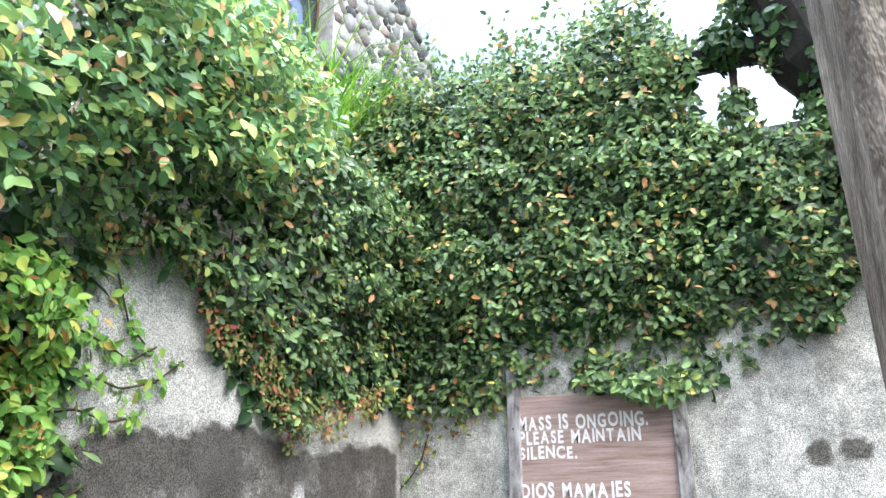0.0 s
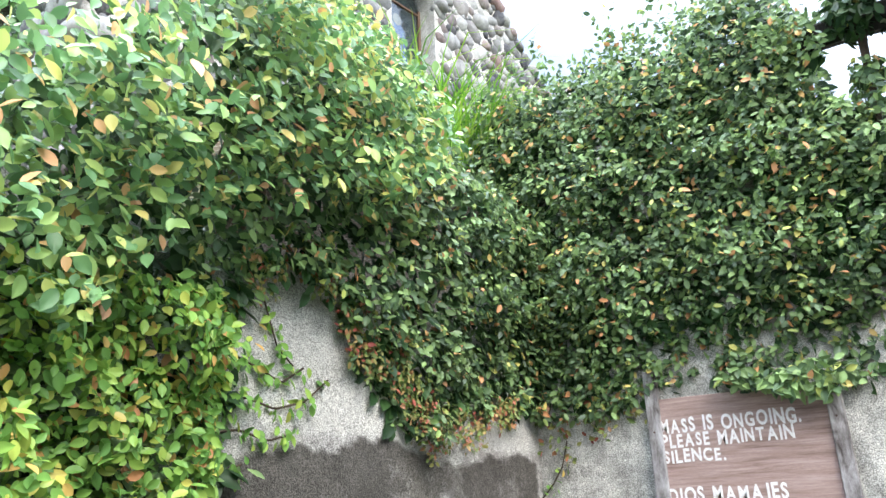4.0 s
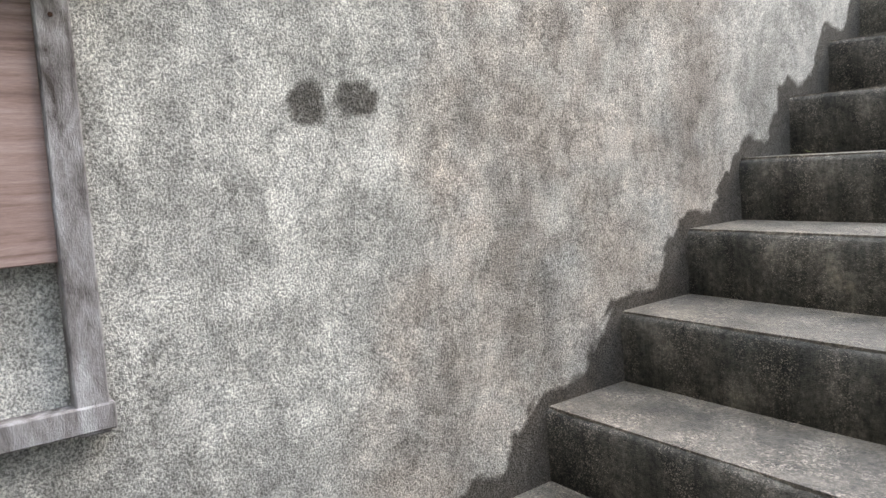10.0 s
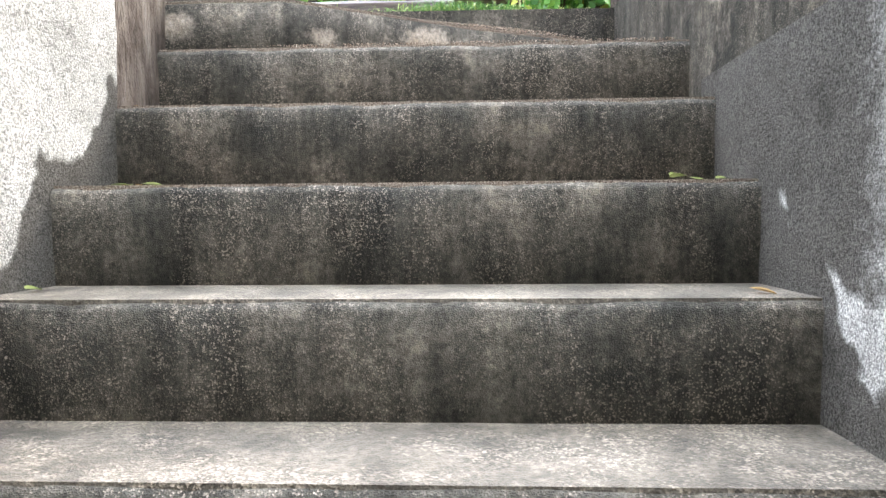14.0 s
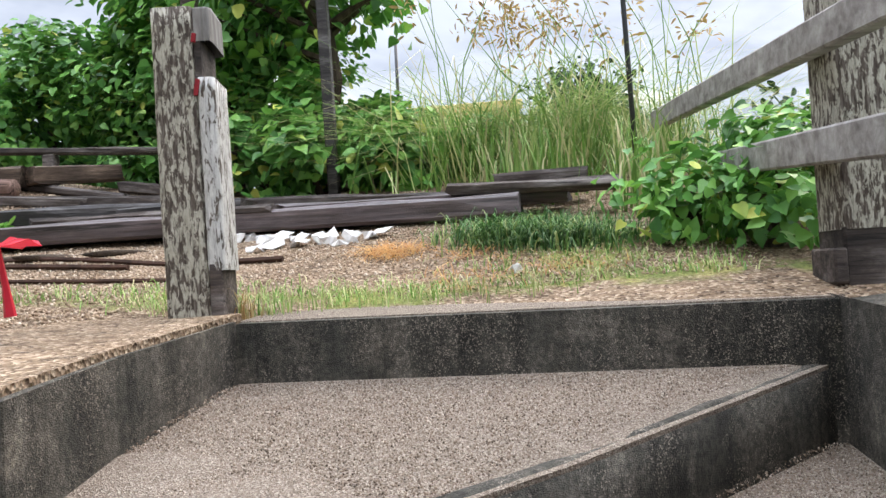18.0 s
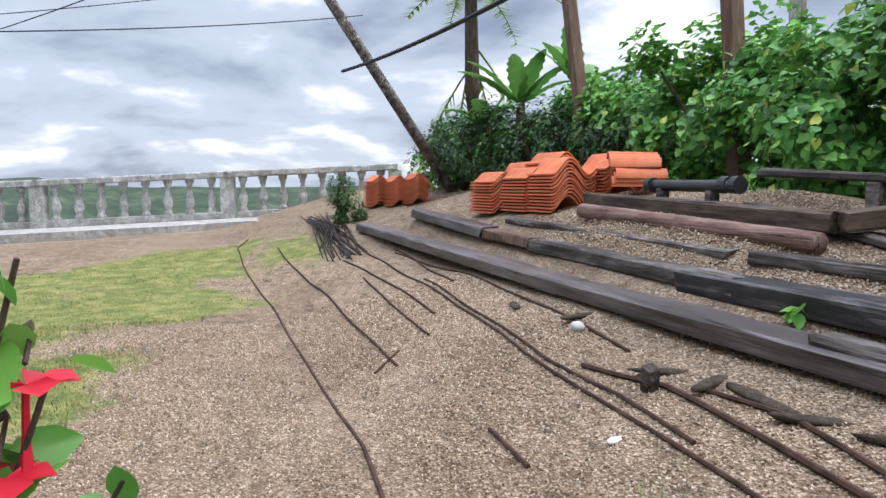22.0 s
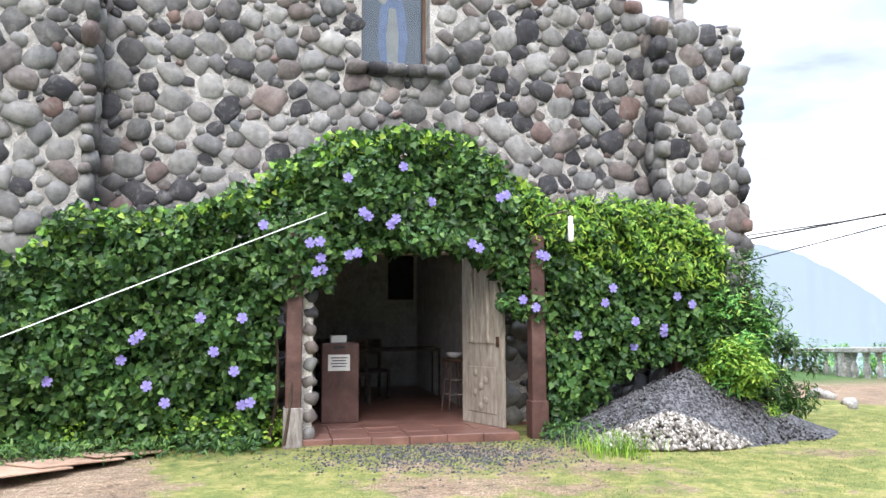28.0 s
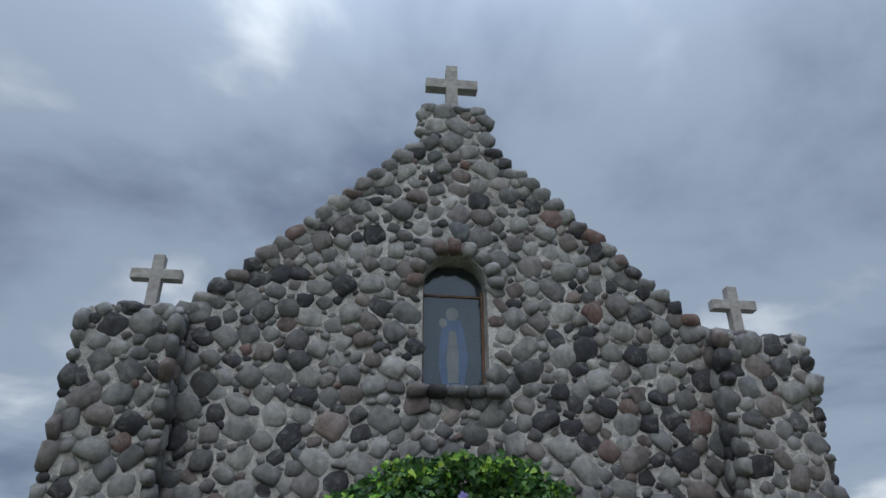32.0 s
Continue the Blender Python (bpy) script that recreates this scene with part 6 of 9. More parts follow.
for x, y, r, h in ((-8.55, -3.85, 0.6, 2.15), (-8.25, -4.0, 0.5, 2.0), (-8.85, -3.6, 0.5, 1.6)):
    bush((x, y), r, h, 5200, 0.085, vine_leaf, "dense green bush at the church's corner", "bush", "bush", "lance", 6, "bushes at the church's corner")
for x, y, r, h, n in ((1.26, 4.62, 0.15, 0.27, 300), (1.45, 4.45, 0.14, 0.25, 260), (1.58, 4.75, 0.22, 0.31, 480), (1.95, 5.1, 0.4, 0.40, 800)):
    bush((x, y), r, h, int(1.4 * n), 0.044, shrub_leaf, "low broad-leaved weed with yellowing leaves", "weed", "plant", "heart", 3, "weeds by the top step")
for x, y, r, h in ((2.2, 4.6, 0.3, 0.24), (2.6, 5.1, 0.4, 0.32), (3.4, 6.5, 0.6, 0.35), (4.3, 7.6, 0.8, 0.9), (3.0, 4.5, 0.6, 0.25), (3.6, 5.8, 0.8, 0.45), (5.0, 6.5, 1.3, 1.3), (3.2, 8.0, 0.9, 0.7), (6.5, 9.0, 1.8, 2.6), (8.5, 6.0, 1.8, 2.4), (4.5, 12.0, 2.0, 2.2), (7.5, 14.0, 2.4, 3.0)):
    bush((x, y), r, h, 3600, 0.09, shrub_leaf, "green hillside shrub below the stair's parapet", "shrub", "shrub", "heart", 4, "hillside shrubs")

def small_tree(at, trunk, crown, n, leaf, mat, label, shape="heart"):
    """Trunk with limbs and an open crown of leaves along the twigs."""
    b = plant("tree", label, "tree")
    x, y = at
    z0 = gz(x, y)
    part("trunk", tube([(x, y, z0 - 0.1), (x + 0.06, y, z0 + trunk * 0.5), (x - 0.05, y + 0.05, z0 + trunk)], [0.07, 0.055, 0.04], 7), bark, b)
    pts = []
    for i in range(13):
        a, up = rng.uniform(0, 2 * np.pi), rng.uniform(0.15, 1.0)
        st = np.array((x, y, z0 + trunk * rng.uniform(0.45, 1.0)))
        en = st + crown * np.array((math.cos(a), 0.8 * math.sin(a), up)) * rng.uniform(0.55, 1.0)
        mid = (st + en) / 2 + rng.normal(size=3) * 0.08
        part("limb", tube([tuple(st), tuple(mid), tuple(en)], [0.03, 0.018, 0.006], 5), bark, b)
        for t in rng.uniform(0.3, 1.05, n // 13):
            c = (1 - t) ** 2 * st + 2 * t * (1 - t) * mid + t * t * en
            pts.append(c + rng.normal(size=3) * 0.11)
    pts = np.array(pts)
    mesh_part("foliage", leaves("foliage", pts, unit(pts - np.array((x, y, z0 + trunk * 0.7))) + (0, 0, 0.5), rng.uniform(0.7, 1.25, len(pts)) * leaf, mat, shape, 0.6, 0.7), b, kind="stuff")
small_tree((-0.55, 6.95), 1.5, 1.1, 2000, 0.092, shrub_leaf, "small open-crowned tree with broad green leaves behind the timbers")
small_tree((-1.6, 7.3), 1.4, 1.0, 1700, 0.092, shrub_leaf, "small open-crowned tree with broad green leaves behind the timbers")

def big_tree(at, z0, trunk, rad, n, leaf, label):
    b = plant("tree", label, "tree")
    x, y = at
    part("trunk", tube([(x, y, z0), (x + 0.1, y, z0 + trunk * 0.6), (x, y, z0 + trunk + rad * 0.6)], [0.22, 0.17, 0.06], 8), bark, b)
    cl = rng.normal(size=(60, 3)) * np.array((rad, rad, rad * 0.62)) * 0.5 + np.array((x, y, z0 + trunk + rad * 0.5))
    for c in cl[:8]:
        part("limb", tube([(x, y, z0 + trunk * 0.8), tuple((np.array((x, y, z0 + trunk)) + c) / 2), tuple(c)], [0.09, 0.06, 0.02], 5), bark, b)
    pick = rng.integers(0, 60, n)
    v = unit(rng.normal(size=(n, 3)))
    p = cl[pick] + v * rng.uniform(0.2, 0.6, (n, 1)) * rad * 0.5
    mesh_part("foliage", leaves("foliage", p, v + (0, 0, 0.4), rng.uniform(0.7, 1.3, n) * leaf, dark_leaf, "oval", 0.6), b, kind="stuff")
big_tree((2.1, 25.0), 1.5, 5.0, 1.9, 2600, 0.24, "dark round-crowned tree beyond the yellow house")
big_tree((9.0, 24.0), -1.0, 4.5, 2.6, 2200, 0.3, "dark tree on the slope beyond the stair")
big_tree((13.0, 20.0), -3.0, 4.5, 2.8, 2200, 0.3, "dark tree on the slope beyond the stair")

def grass_clump(at, n, length, width, mat, label, spread=0.3, lean=0.7, name="grass_clump", group=""):
    c = plant(name, label, "grass", group)
    x, y = at
    p = np.stack([x + spread * rng.normal(size=n), y + spread * rng.normal(size=n)], -1)
    a = np.c_[p, ground_z(p[:, 0], p[:, 1])]
    mesh_part("grass", blades("grass", a, rng.uniform(*length, n), width, mat, lean), c, kind="stuff")
    return c
for x, y in ((0.35, 6.35), (0.65, 6.2), (0.95, 6.4), (1.3, 6.2), (0.75, 6.9), (1.2, 7.0), (1.7, 6.5), (0.3, 7.2)):
    grass_clump((x, y), 190, (0.35, 0.92), 0.0075, grass_blade, "tall arching wild grass with dry tips", 0.24, 2.4, group="wild grass")
for x, y in ((0.74, 5.50), (0.80, 5.56), (1.20, 5.2), (1.26, 5.28)):
    grass_clump((x, y), 55, (0.22, 0.42), 0.011, grass_blade, "upright clump of broad green grass blades", 0.09, 0.45, group="grass clumps")
seed_heads = plant("seed_grass", "tall grass stalks with feathery seed heads", "grass")
for i in range(34):
    x, y = rng.uniform(0.25, 1.7), rng.uniform(6.0, 6.9)
    hgt, dx_, dy_ = rng.uniform(0.7, 1.25), rng.uniform(-0.45, 0.5), rng.uniform(-0.2, 0.2)
    z0 = gz(x, y)
    part("stalk", tube([(x, y, z0), (x + dx_ * 0.3, y + dy_ * 0.3, z0 + hgt * 0.6), (x + dx_, y + dy_, z0 + hgt)], [0.004, 0.003, 0.002], 4), grass_blade, seed_heads)
    n = 26
    a = np.array((x + dx_, y + dy_, z0 + hgt)) + rng.normal(size=(n, 3)) * (0.05, 0.05, 0.07) + (dx_ * 0.25, 0, -0.03)
    mesh_part("seed_head", leaves("seed_head", a, np.broadcast_to((0, 0, 1.0), (n, 3)), rng.uniform(0.03, 0.07, n), dry_blade, "lance", 0.9), seed_heads, kind="stuff")
green_mat_tuft = plant("ground_weeds", "low mat of dark green weeds by the timber ends", "weeds")
n = 2600
p = np.stack([0.80 + 0.14 * rng.normal(size=n), 4.73 + 0.08 * rng.normal(size=n)], -1)
mesh_part("foliage", blades("foliage", np.c_[p, ground_z(p[:, 0], p[:, 1])], rng.uniform(0.03, 0.115, n), 0.0045, weed_blade, 1.9), green_mat_tuft, kind="stuff")
for x, y, s, n in ((0.34, 4.60, 0.045, 240), (0.27, 4.64, 0.03, 70), (0.56, 4.55, 0.045, 40), (0.68, 4.52, 0.05, 34), (0.62, 4.30, 0.09, 70), (0.86, 4.32, 0.09, 60)):
    c = plant("dry_grass", "heap of dry orange cut grass on the gravel", "grass", "cut grass")
    p = np.stack([x + s * rng.normal(size=n), y + s * 0.7 * rng.normal(size=n)], -1)
    me = blades("grass", np.c_[p, 0 * p[:, 0]], rng.uniform(0.06, 0.13, n), 0.0028, orange_straw, 1.4)
    co = np.empty(len(me.vertices) * 3, np.float32)
    me.vertices.foreach_get("co", co)
    co = co.reshape(-1, 3)
    co[:, 2] = ground_z(co[:, 0], co[:, 1]) + 0.004 + 0.22 * co[:, 2]
    me.vertices.foreach_set("co", co.ravel())
    mesh_part("grass", me, c, kind="stuff")
p = np.stack([rng.uniform(-1.3, 1.35, 5200), 4.30 + 0.20 * rng.normal(size=5200)], -1)
keepers = (sod_amount(p[:, 0], p[:, 1]) > rng.uniform(0.15, 0.7, 5200)) & (p[:, 1] > 4.18)
p = p[keepers]
mesh_part("kerb_grass", blades("kerb_grass", np.c_[p, ground_z(p[:, 0], p[:, 1])], rng.uniform(0.015, 0.05, len(p)), 0.0035, grass_blade, 1.7), None, "short green grass at the head of the stair", category="grass", kind="stuff")
p = np.stack([rng.uniform(-13.5, -2.2, 90000), rng.uniform(-4.2, 4.0, 90000)], -1)
p = p[(sod_amount(p[:, 0], p[:, 1]) > rng.uniform(0.2, 0.8, len(p))) & (soil_amount(p[:, 0], p[:, 1]) < 0.3)]
bald = np.sin(2.3 * p[:, 0] + 1.3 * np.sin(1.9 * p[:, 1])) * np.sin(2.9 * p[:, 1] + 1.7 * np.sin(1.3 * p[:, 0])) + 0.4 * np.sin(7.1 * p[:, 0] + 2 * np.sin(5.3 * p[:, 1]))
p = p[bald > rng.uniform(-1.0, 0.5, len(p))]
mesh_part("lawn", blades("lawn", np.c_[p, ground_z(p[:, 0], p[:, 1]) - 0.004], rng.uniform(0.01, 0.028, len(p)), 0.006, lawn_blade, 1.3), None, "short patchy yellow-green lawn on the terrace", category="grass", kind="stuff")
p = np.stack([rng.uniform(-5.0, -1.4, 46000), rng.uniform(-0.5, 3.4, 46000)], -1)
p = p[(sod_amount(p[:, 0], p[:, 1]) > rng.uniform(0.25, 0.9, len(p))) & (soil_amount(p[:, 0], p[:, 1]) < 0.3)]
mesh_part("near_lawn", blades("near_lawn", np.c_[p, ground_z(p[:, 0], p[:, 1]) - 0.003], rng.uniform(0.012, 0.045, len(p)), 0.0045, lawn_blade, 1.5), None, "uneven short grass blades where the lawn meets gravel", category="grass", kind="stuff")
for x, y, s, n in ((0.07, 4.0, 0.02, 36), (0.10, 4.06, 0.05, 110), (-0.16, 4.10, 0.07, 160), (-0.32, 4.16, 0.07, 120), (0.28, 4.16, 0.09, 170), (0.5, 4.18, 0.09, 150), (0.75, 4.2, 0.10, 150)):
    c = plant("grass_tuft", "thin dry grass tuft at the foot of the old post", "grass", "tufts by the post")
    p = np.stack([x + s * rng.normal(size=n), y + 0.5 * s * rng.normal(size=n)], -1)
    mesh_part("grass", blades("grass", np.c_[p, np.full(n, 2.575)], rng.uniform(0.03, 0.10, n), 0.0028, dry_blade if x == 0.07 else grass_blade, 0.9), c, kind="stuff")

def frond_leaf(mat, base, tip, width, parent, name="frond", drop=0.35, cut=0):
    """One arching leaf blade, torn at its edges when cut is given."""
    base, tip = Vector(base), Vector(tip)
    d = tip - base
    s = d.cross(Vector((0, 0, 1))).normalized()
    bm = bmesh.new()
    prev = None
    k = 14
    for i in range(k + 1):
        t = i / k
        c = base + d * t - Vector((0, 0, drop * d.length * (t - 0.35) ** 2 * (1 if t > 0.35 else 0)))
        w = width * math.sin(math.pi * min(0.97, 0.08 + 0.9 * t)) ** 0.7
        if cut and i % 2:
            w *= 0.78
        row = [bm.verts.new(c - s * w - Vector((0, 0, 0.25 * w))), bm.verts.new(c), bm.verts.new(c + s * w - Vector((0, 0, 0.25 * w)))]
        if prev:
            bm.faces.new((prev[0], prev[1], row[1], row[0])), bm.faces.new((prev[1], prev[2], row[2], row[1]))
        prev = row
    return part(name, bm, mat, parent, smooth=True)

def banana(x, y, h, n, label):
    b = plant("banana_plant", label, "plant", "banana plants")
    z0 = gz(x, y)
    part("stem", tube([(x, y, z0 - 0.1), (x, y, z0 + h * 0.55), (x + 0.03, y, z0 + h)], [0.11, 0.085, 0.05], 8), brown_wood, b)
    for i in range(n):
        a, up = 2.4 * i + rng.uniform(-.3, .3), rng.uniform(0.25, 1.0)
        ln = rng.uniform(0.7, 1.1)
        frond_leaf(banana_leaf, (x, y, z0 + h), (x + ln * math.cos(a) * (1.1 - 0.6 * up), y + ln * math.sin(a) * (1.1 - 0.6 * up), z0 + h + ln * up * 0.9), 0.13, b, "leaf", 0.5, 1)
banana(-7.7, 7.1, 1.15, 9, "young banana plant with torn green leaves")
banana(-7.0, 7.5, 1.35, 8, "banana plant with upright pale green leaves")
banana(-8.5, 7.0, 0.95, 7, "young banana plant with torn green leaves")

palm = plant("palm_tree", "palm with a ragged trunk and arching feathered fronds", "tree")
px_, py_ = -9.3, 7.1
pz = gz(px_, py_)
part("trunk", tube([(px_, py_, pz - 0.1), (px_ + 0.05, py_, pz + 1.4), (px_ - 0.02, py_, pz + 2.85)], [0.12, 0.11, 0.085], 9), bark, palm)
for i in range(15):
    a = 0.7 * i + 0.2
    ln = rng.uniform(1.2, 1.8)
    base, d = np.array((px_ - 0.02, py_, pz + (2.8 if i < 11 else 2.1 - 0.12 * (i - 11)))), np.array((math.cos(a), math.sin(a), rng.uniform(0.25, 1.2) if i < 11 else -0.9))
    d = d / np.linalg.norm(d) * ln
    pts = [base + d * t + np.array((0, 0, -0.55 * ln * t * t)) for t in np.linspace(0, 1, 9).tolist()]
    part("frond_rib", tube([tuple(q) for q in pts], [0.02, 0.018, 0.016, 0.014, 0.012, 0.01, 0.008, 0.006, 0.004], 4), grass_blade, palm)
    n = 90
    t = rng.uniform(0.25, 1, n)
    at = base + d * t[:, None] + np.stack([0 * t, 0 * t, -0.55 * ln * t * t], -1)
    side = np.cross(d / ln, (0, 0, 1.0)) * np.where(rng.uniform(size=n) > 0.5, 1, -1)[:, None]
    v0, v1 = at, at + (side * 0.28 + d / ln * 0.16 + (0, 0, -0.12)) * (1.15 - 0.6 * t)[:, None]
    wv = np.cross(v1 - v0, (0, 0, 1.0)); wv = unit(wv) * 0.014
    vv = np.stack([v0 - wv, v0 + wv, v1], 1).reshape(-1, 3)
    mesh_part("leaf_fan", raw_mesh("leaf_fan", vv, np.arange(3 * n).reshape(-1, 3), grass_blade), palm, kind="stuff")

# growth by the church's corner and beyond the balustrade
bush((-8.15, -3.35), 0.42, 1.15, 3000, 0.085, vine_leaf_light, "lime green lance-leaved bush beside the rock mound", "bush", "bush", "lance", 5)
bush((-8.35, -3.55), 0.5, 1.7, 3600, 0.08, shrub_leaf, "green lance-leaved bush beside the rock mound", "bush", "bush", "lance", 5)
for k in (2.2, 2.9, 3.6, 4.3, 5.0):
    x, y = bal_point(k)
    bush((x - 2.2 + 0.4 * math.sin(5 * k), y + 0.5), 0.9, 1.75 + 0.25 * math.sin(7 * k), 1500, 0.11, shrub_leaf, "green shrub on the slope beyond the balustrade", "shrub", "shrub", "lance", 4, "shrubs beyond the balustrade")
for x, y in ((-6.0, -2.75), (-6.2, -3.0), (-5.9, -3.1)):
    grass_clump((x, y), 160, (0.08, 0.26), 0.007, vine_leaf_light, "bright green grass tuft at the mound's foot", 0.16, 0.9, "grass_tuft", "tufts by the mound")
# hibiscus leaning over the stair's head
hib = plant("hibiscus", "hibiscus bush with glossy green leaves and red flowers", "shrub")
HX, HY, HZ = -0.40, 2.80, 2.5
ends = [(-0.08, 3.0, 3.12), (-0.20, 3.0, 3.3), (-0.35, 3.05, 3.15), (0.22, 2.95, 2.76), (0.16, 3.0, 2.62), (-0.2, 2.72, 3.0), (-0.22, 2.98, 3.42), (0.12, 3.02, 2.95)]
for e_ in ends:
    part("stem", tube([(HX, HY, HZ), ((HX + e_[0]) / 2, (HY + e_[1]) / 2 - 0.03, (HZ + e_[2]) / 2 + 0.05), e_], [0.007, 0.005, 0.003], 5), bark, hib)
    n = 26
    t = rng.uniform(0.35, 1.02, n)[:, None]
    at = np.array((HX, HY, HZ)) * (1 - t) + np.array(e_) * t + np.array((0, -0.03, 0.05)) * (4 * t * (1 - t)) + rng.normal(size=(n, 3)) * 0.014
    mesh_part("foliage", leaves("foliage", at, rng.normal(size=(n, 3)) * 0.6 + (0.6, 0.2, 0.7), rng.uniform(0.045, 0.075, n), hib_leaf, "oval", 0.5, 0.3), hib, kind="stuff")
for fx, fy, fz in ((0.19, 3.05, 2.715), (-0.23, 2.98, 3.30), (-0.20, 2.96, 3.22)):
    fl = part("stem", tube([(HX + 0.25, HY, fz - 0.05), (fx - 0.05, fy, fz + 0.05), (fx, fy, fz + 0.02)], [0.006, 0.004, 0.003], 4), bark, hib)
    c, petals = np.array((fx, fy, fz)), []
    for k in range(5):
        a = 2 * np.pi * k / 5 + 0.4
        t, w = np.array((math.cos(a), math.sin(a), 0.12)), np.array((-math.sin(a), math.cos(a), 0.10))
        petals += [c, c + 0.020 * t + 0.013 * w + (0, 0, 0.006), c + 0.038 * t + 0.020 * w, c + 0.047 * t + (0, 0, -0.007), c + 0.038 * t - 0.020 * w + (0, 0, 0.004), c + 0.020 * t - 0.013 * w]
    f = np.array([(k * 6, k * 6 + i, k * 6 + i + 1) for k in range(5) for i in (1, 2, 3, 4)])
    mesh_part("flower", raw_mesh("flower", np.array(petals), f, petal_red, True), hib, "red five-petalled flower")
    part("stamen", tube([(fx, fy, fz), (fx + 0.01, fy, fz - 0.045), (fx + 0.015, fy, fz - 0.08)], [0.004, 0.004, 0.007], 5), petal_red, hib)

# vine over the church porch
vine = plant("porch_vine", "thick green flowering vine grown over the church porch", "vine")
TOP_LINE = [(-4.4, 1.6), (-4.0, 2.0), (-3.75, 2.40), (-3.39, 2.50), (-2.75, 2.47), (-2.31, 2.52), (-1.69, 2.80), (-1.34, 3.12), (-0.79, 3.46), (-0.09, 3.50), (0.57, 3.44), (1.1, 3.22), (1.45, 2.88), (1.95, 2.68), (2.68, 2.72), (3.52, 2.68), (3.95, 2.35), (4.1, 1.9)]
BOTTOM = [(4.1, 1.2), (3.7, 1.1), (3.3, 0.9), (2.9, 0.72), (2.5, 0.55), (2.2, 0.2), (1.9, 0.02), (1.65, 0.05), (1.62, 0.7), (1.55, 1.3), (1.28, 1.32), (1.12, 1.52), (1.05, 1.95), (0.8, 2.0), (0.46, 2.12), (-0.07, 2.06), (-0.58, 2.05), (-0.86, 1.70), (-1.15, 1.62), (-1.42, 1.55), (-1.48, 0.6), (-1.55, 0.02), (-4.4, 0.02)]
VPOLY = edge_noise(TOP_LINE + BOTTOM, 0.08, 0.045)
def vine_world(u, v, d):
    q = np.stack([u, 0.42 + d, v], -1)
    m = np.array(CHURCH)
    return q @ m[:3, :3].T + m[:3, 3]
def vine_thick(u, v):
    return 0.62 + 0.22 * np.exp(-((u / 1.6) ** 2)) + 0.10 * np.sin(4.3 * u + 0.7) * np.sin(3.9 * v) + 0.15 * np.sin(8.3 * u + 2.0 * np.sin(3.1 * v)) * np.sin(7.1 * v + 1.9 * np.sin(4.7 * u)) - 0.25 * smooth01(v, 2.2, 3.4)
nrm = (0.1703, 0.9854, 0.35)
sheet_leaves("foliage", VPOLY, 23000, vine_thick, vine_world, nrm, (0.045, 0.10), vine_leaf, vine, "heart", 0.85)
# dark leaves inside the vine stand in for shade in its depth
sheet_leaves("shade_foliage", VPOLY, 7000, lambda u, v: 0.6 * vine_thick(u, v), vine_world, nrm, (0.09, 0.14), dark_leaf, vine, "heart", 0.4)
sheet_leaves("lime_foliage", edge_noise([(1.3, 2.95), (1.9, 2.75), (2.7, 2.80), (3.5, 2.74), (3.95, 2.4), (3.9, 1.7), (3.2, 1.7), (2.4, 1.95), (1.7, 2.1), (1.3, 2.5)], 0.08, 0.06), 2600, lambda u, v: vine_thick(u, v) + 0.1, lambda u, v, d: vine_world(u, v, np.maximum(d, vine_thick(u, v) - 0.12)), nrm, (0.06, 0.11), vine_leaf_light, vine, "lance", 0.6)
sheet_leaves("lime_foliage", edge_noise(TOP_LINE + [(3.9, 2.0), (1.2, 2.7), (0.5, 3.2), (-0.8, 3.2), (-1.6, 2.5), (-3.8, 2.1)], 0.08, 0.04), 1100, vine_thick, vine_world, (0.17, 0.98, 0.7), (0.06, 0.10), vine_leaf_light, vine, "heart", 0.7)
for s_, h_ in ((-3.65, 0.71), (-2.87, 1.11), (-2.80, 1.16), (-2.69, 0.66), (-2.06, 0.99), (-1.79, 1.33), (-2.2, 1.33), (-1.86, 0.79), (-1.79, 0.42), (-1.70, 0.46), (-0.56, 2.46), (-0.50, 2.42), (-0.25, 2.34), (-0.20, 2.40), (-1.12, 2.11), (-1.02, 2.12), (-1.0, 1.96), (-1.05, 1.81), (-0.98, 1.84), (-0.7, 2.0), (-0.62, 2.02), (-0.07, 3.04), (-0.73, 2.82), (0.67, 2.15), (0.98, 2.67), (1.04, 2.70), (1.47, 2.04), (1.53, 2.02), (1.3, 1.53), (1.42, 1.44), (1.96, 1.12), (2.41, 1.67), (2.34, 1.5), (2.62, 1.28), (3.13, 1.14), (3.12, 1.20), (3.29, 1.58), (3.47, 1.48), (2.72, 0.98), (-2.53, 0.48), (0.25, 2.64), (0.75, 2.10), (-1.6, 2.3), (-3.0, 0.9)):
    u_, v_ = np.array([s_]), np.array([h_])
    c = vine_world(u_, v_, vine_thick(u_, v_) + 0.05)[0]
    a = np.arange(5) * 2 * np.pi / 5 + rng.uniform(0, 1)
    at = np.tile(c, (5, 1))
    fx = CHURCH.to_3x3() @ Vector((1, 0, 0))
    tip = np.array([np.array(fx) * math.cos(t) + np.array((0, 0, 1.0)) * math.sin(t) for t in a])
    v = []
    nn = np.array((0.1703, 0.9854, 0.0))
    for t in tip:
        w = np.cross(t, nn)
        v += [c, c + 0.027 * t + 0.021 * w + 0.012 * nn, c + 0.055 * t + 0.019 * w + 0.003 * nn, c + 0.055 * t - 0.019 * w + 0.003 * nn, c + 0.027 * t - 0.021 * w + 0.012 * nn]
    f = np.array([(k * 5, k * 5 + i, k * 5 + i + 1) for k in range(5) for i in (1, 2, 3)])
    mesh_part("flower", raw_mesh("flower", np.array(v), f, petal_purple), vine, "pale purple trumpet flower")
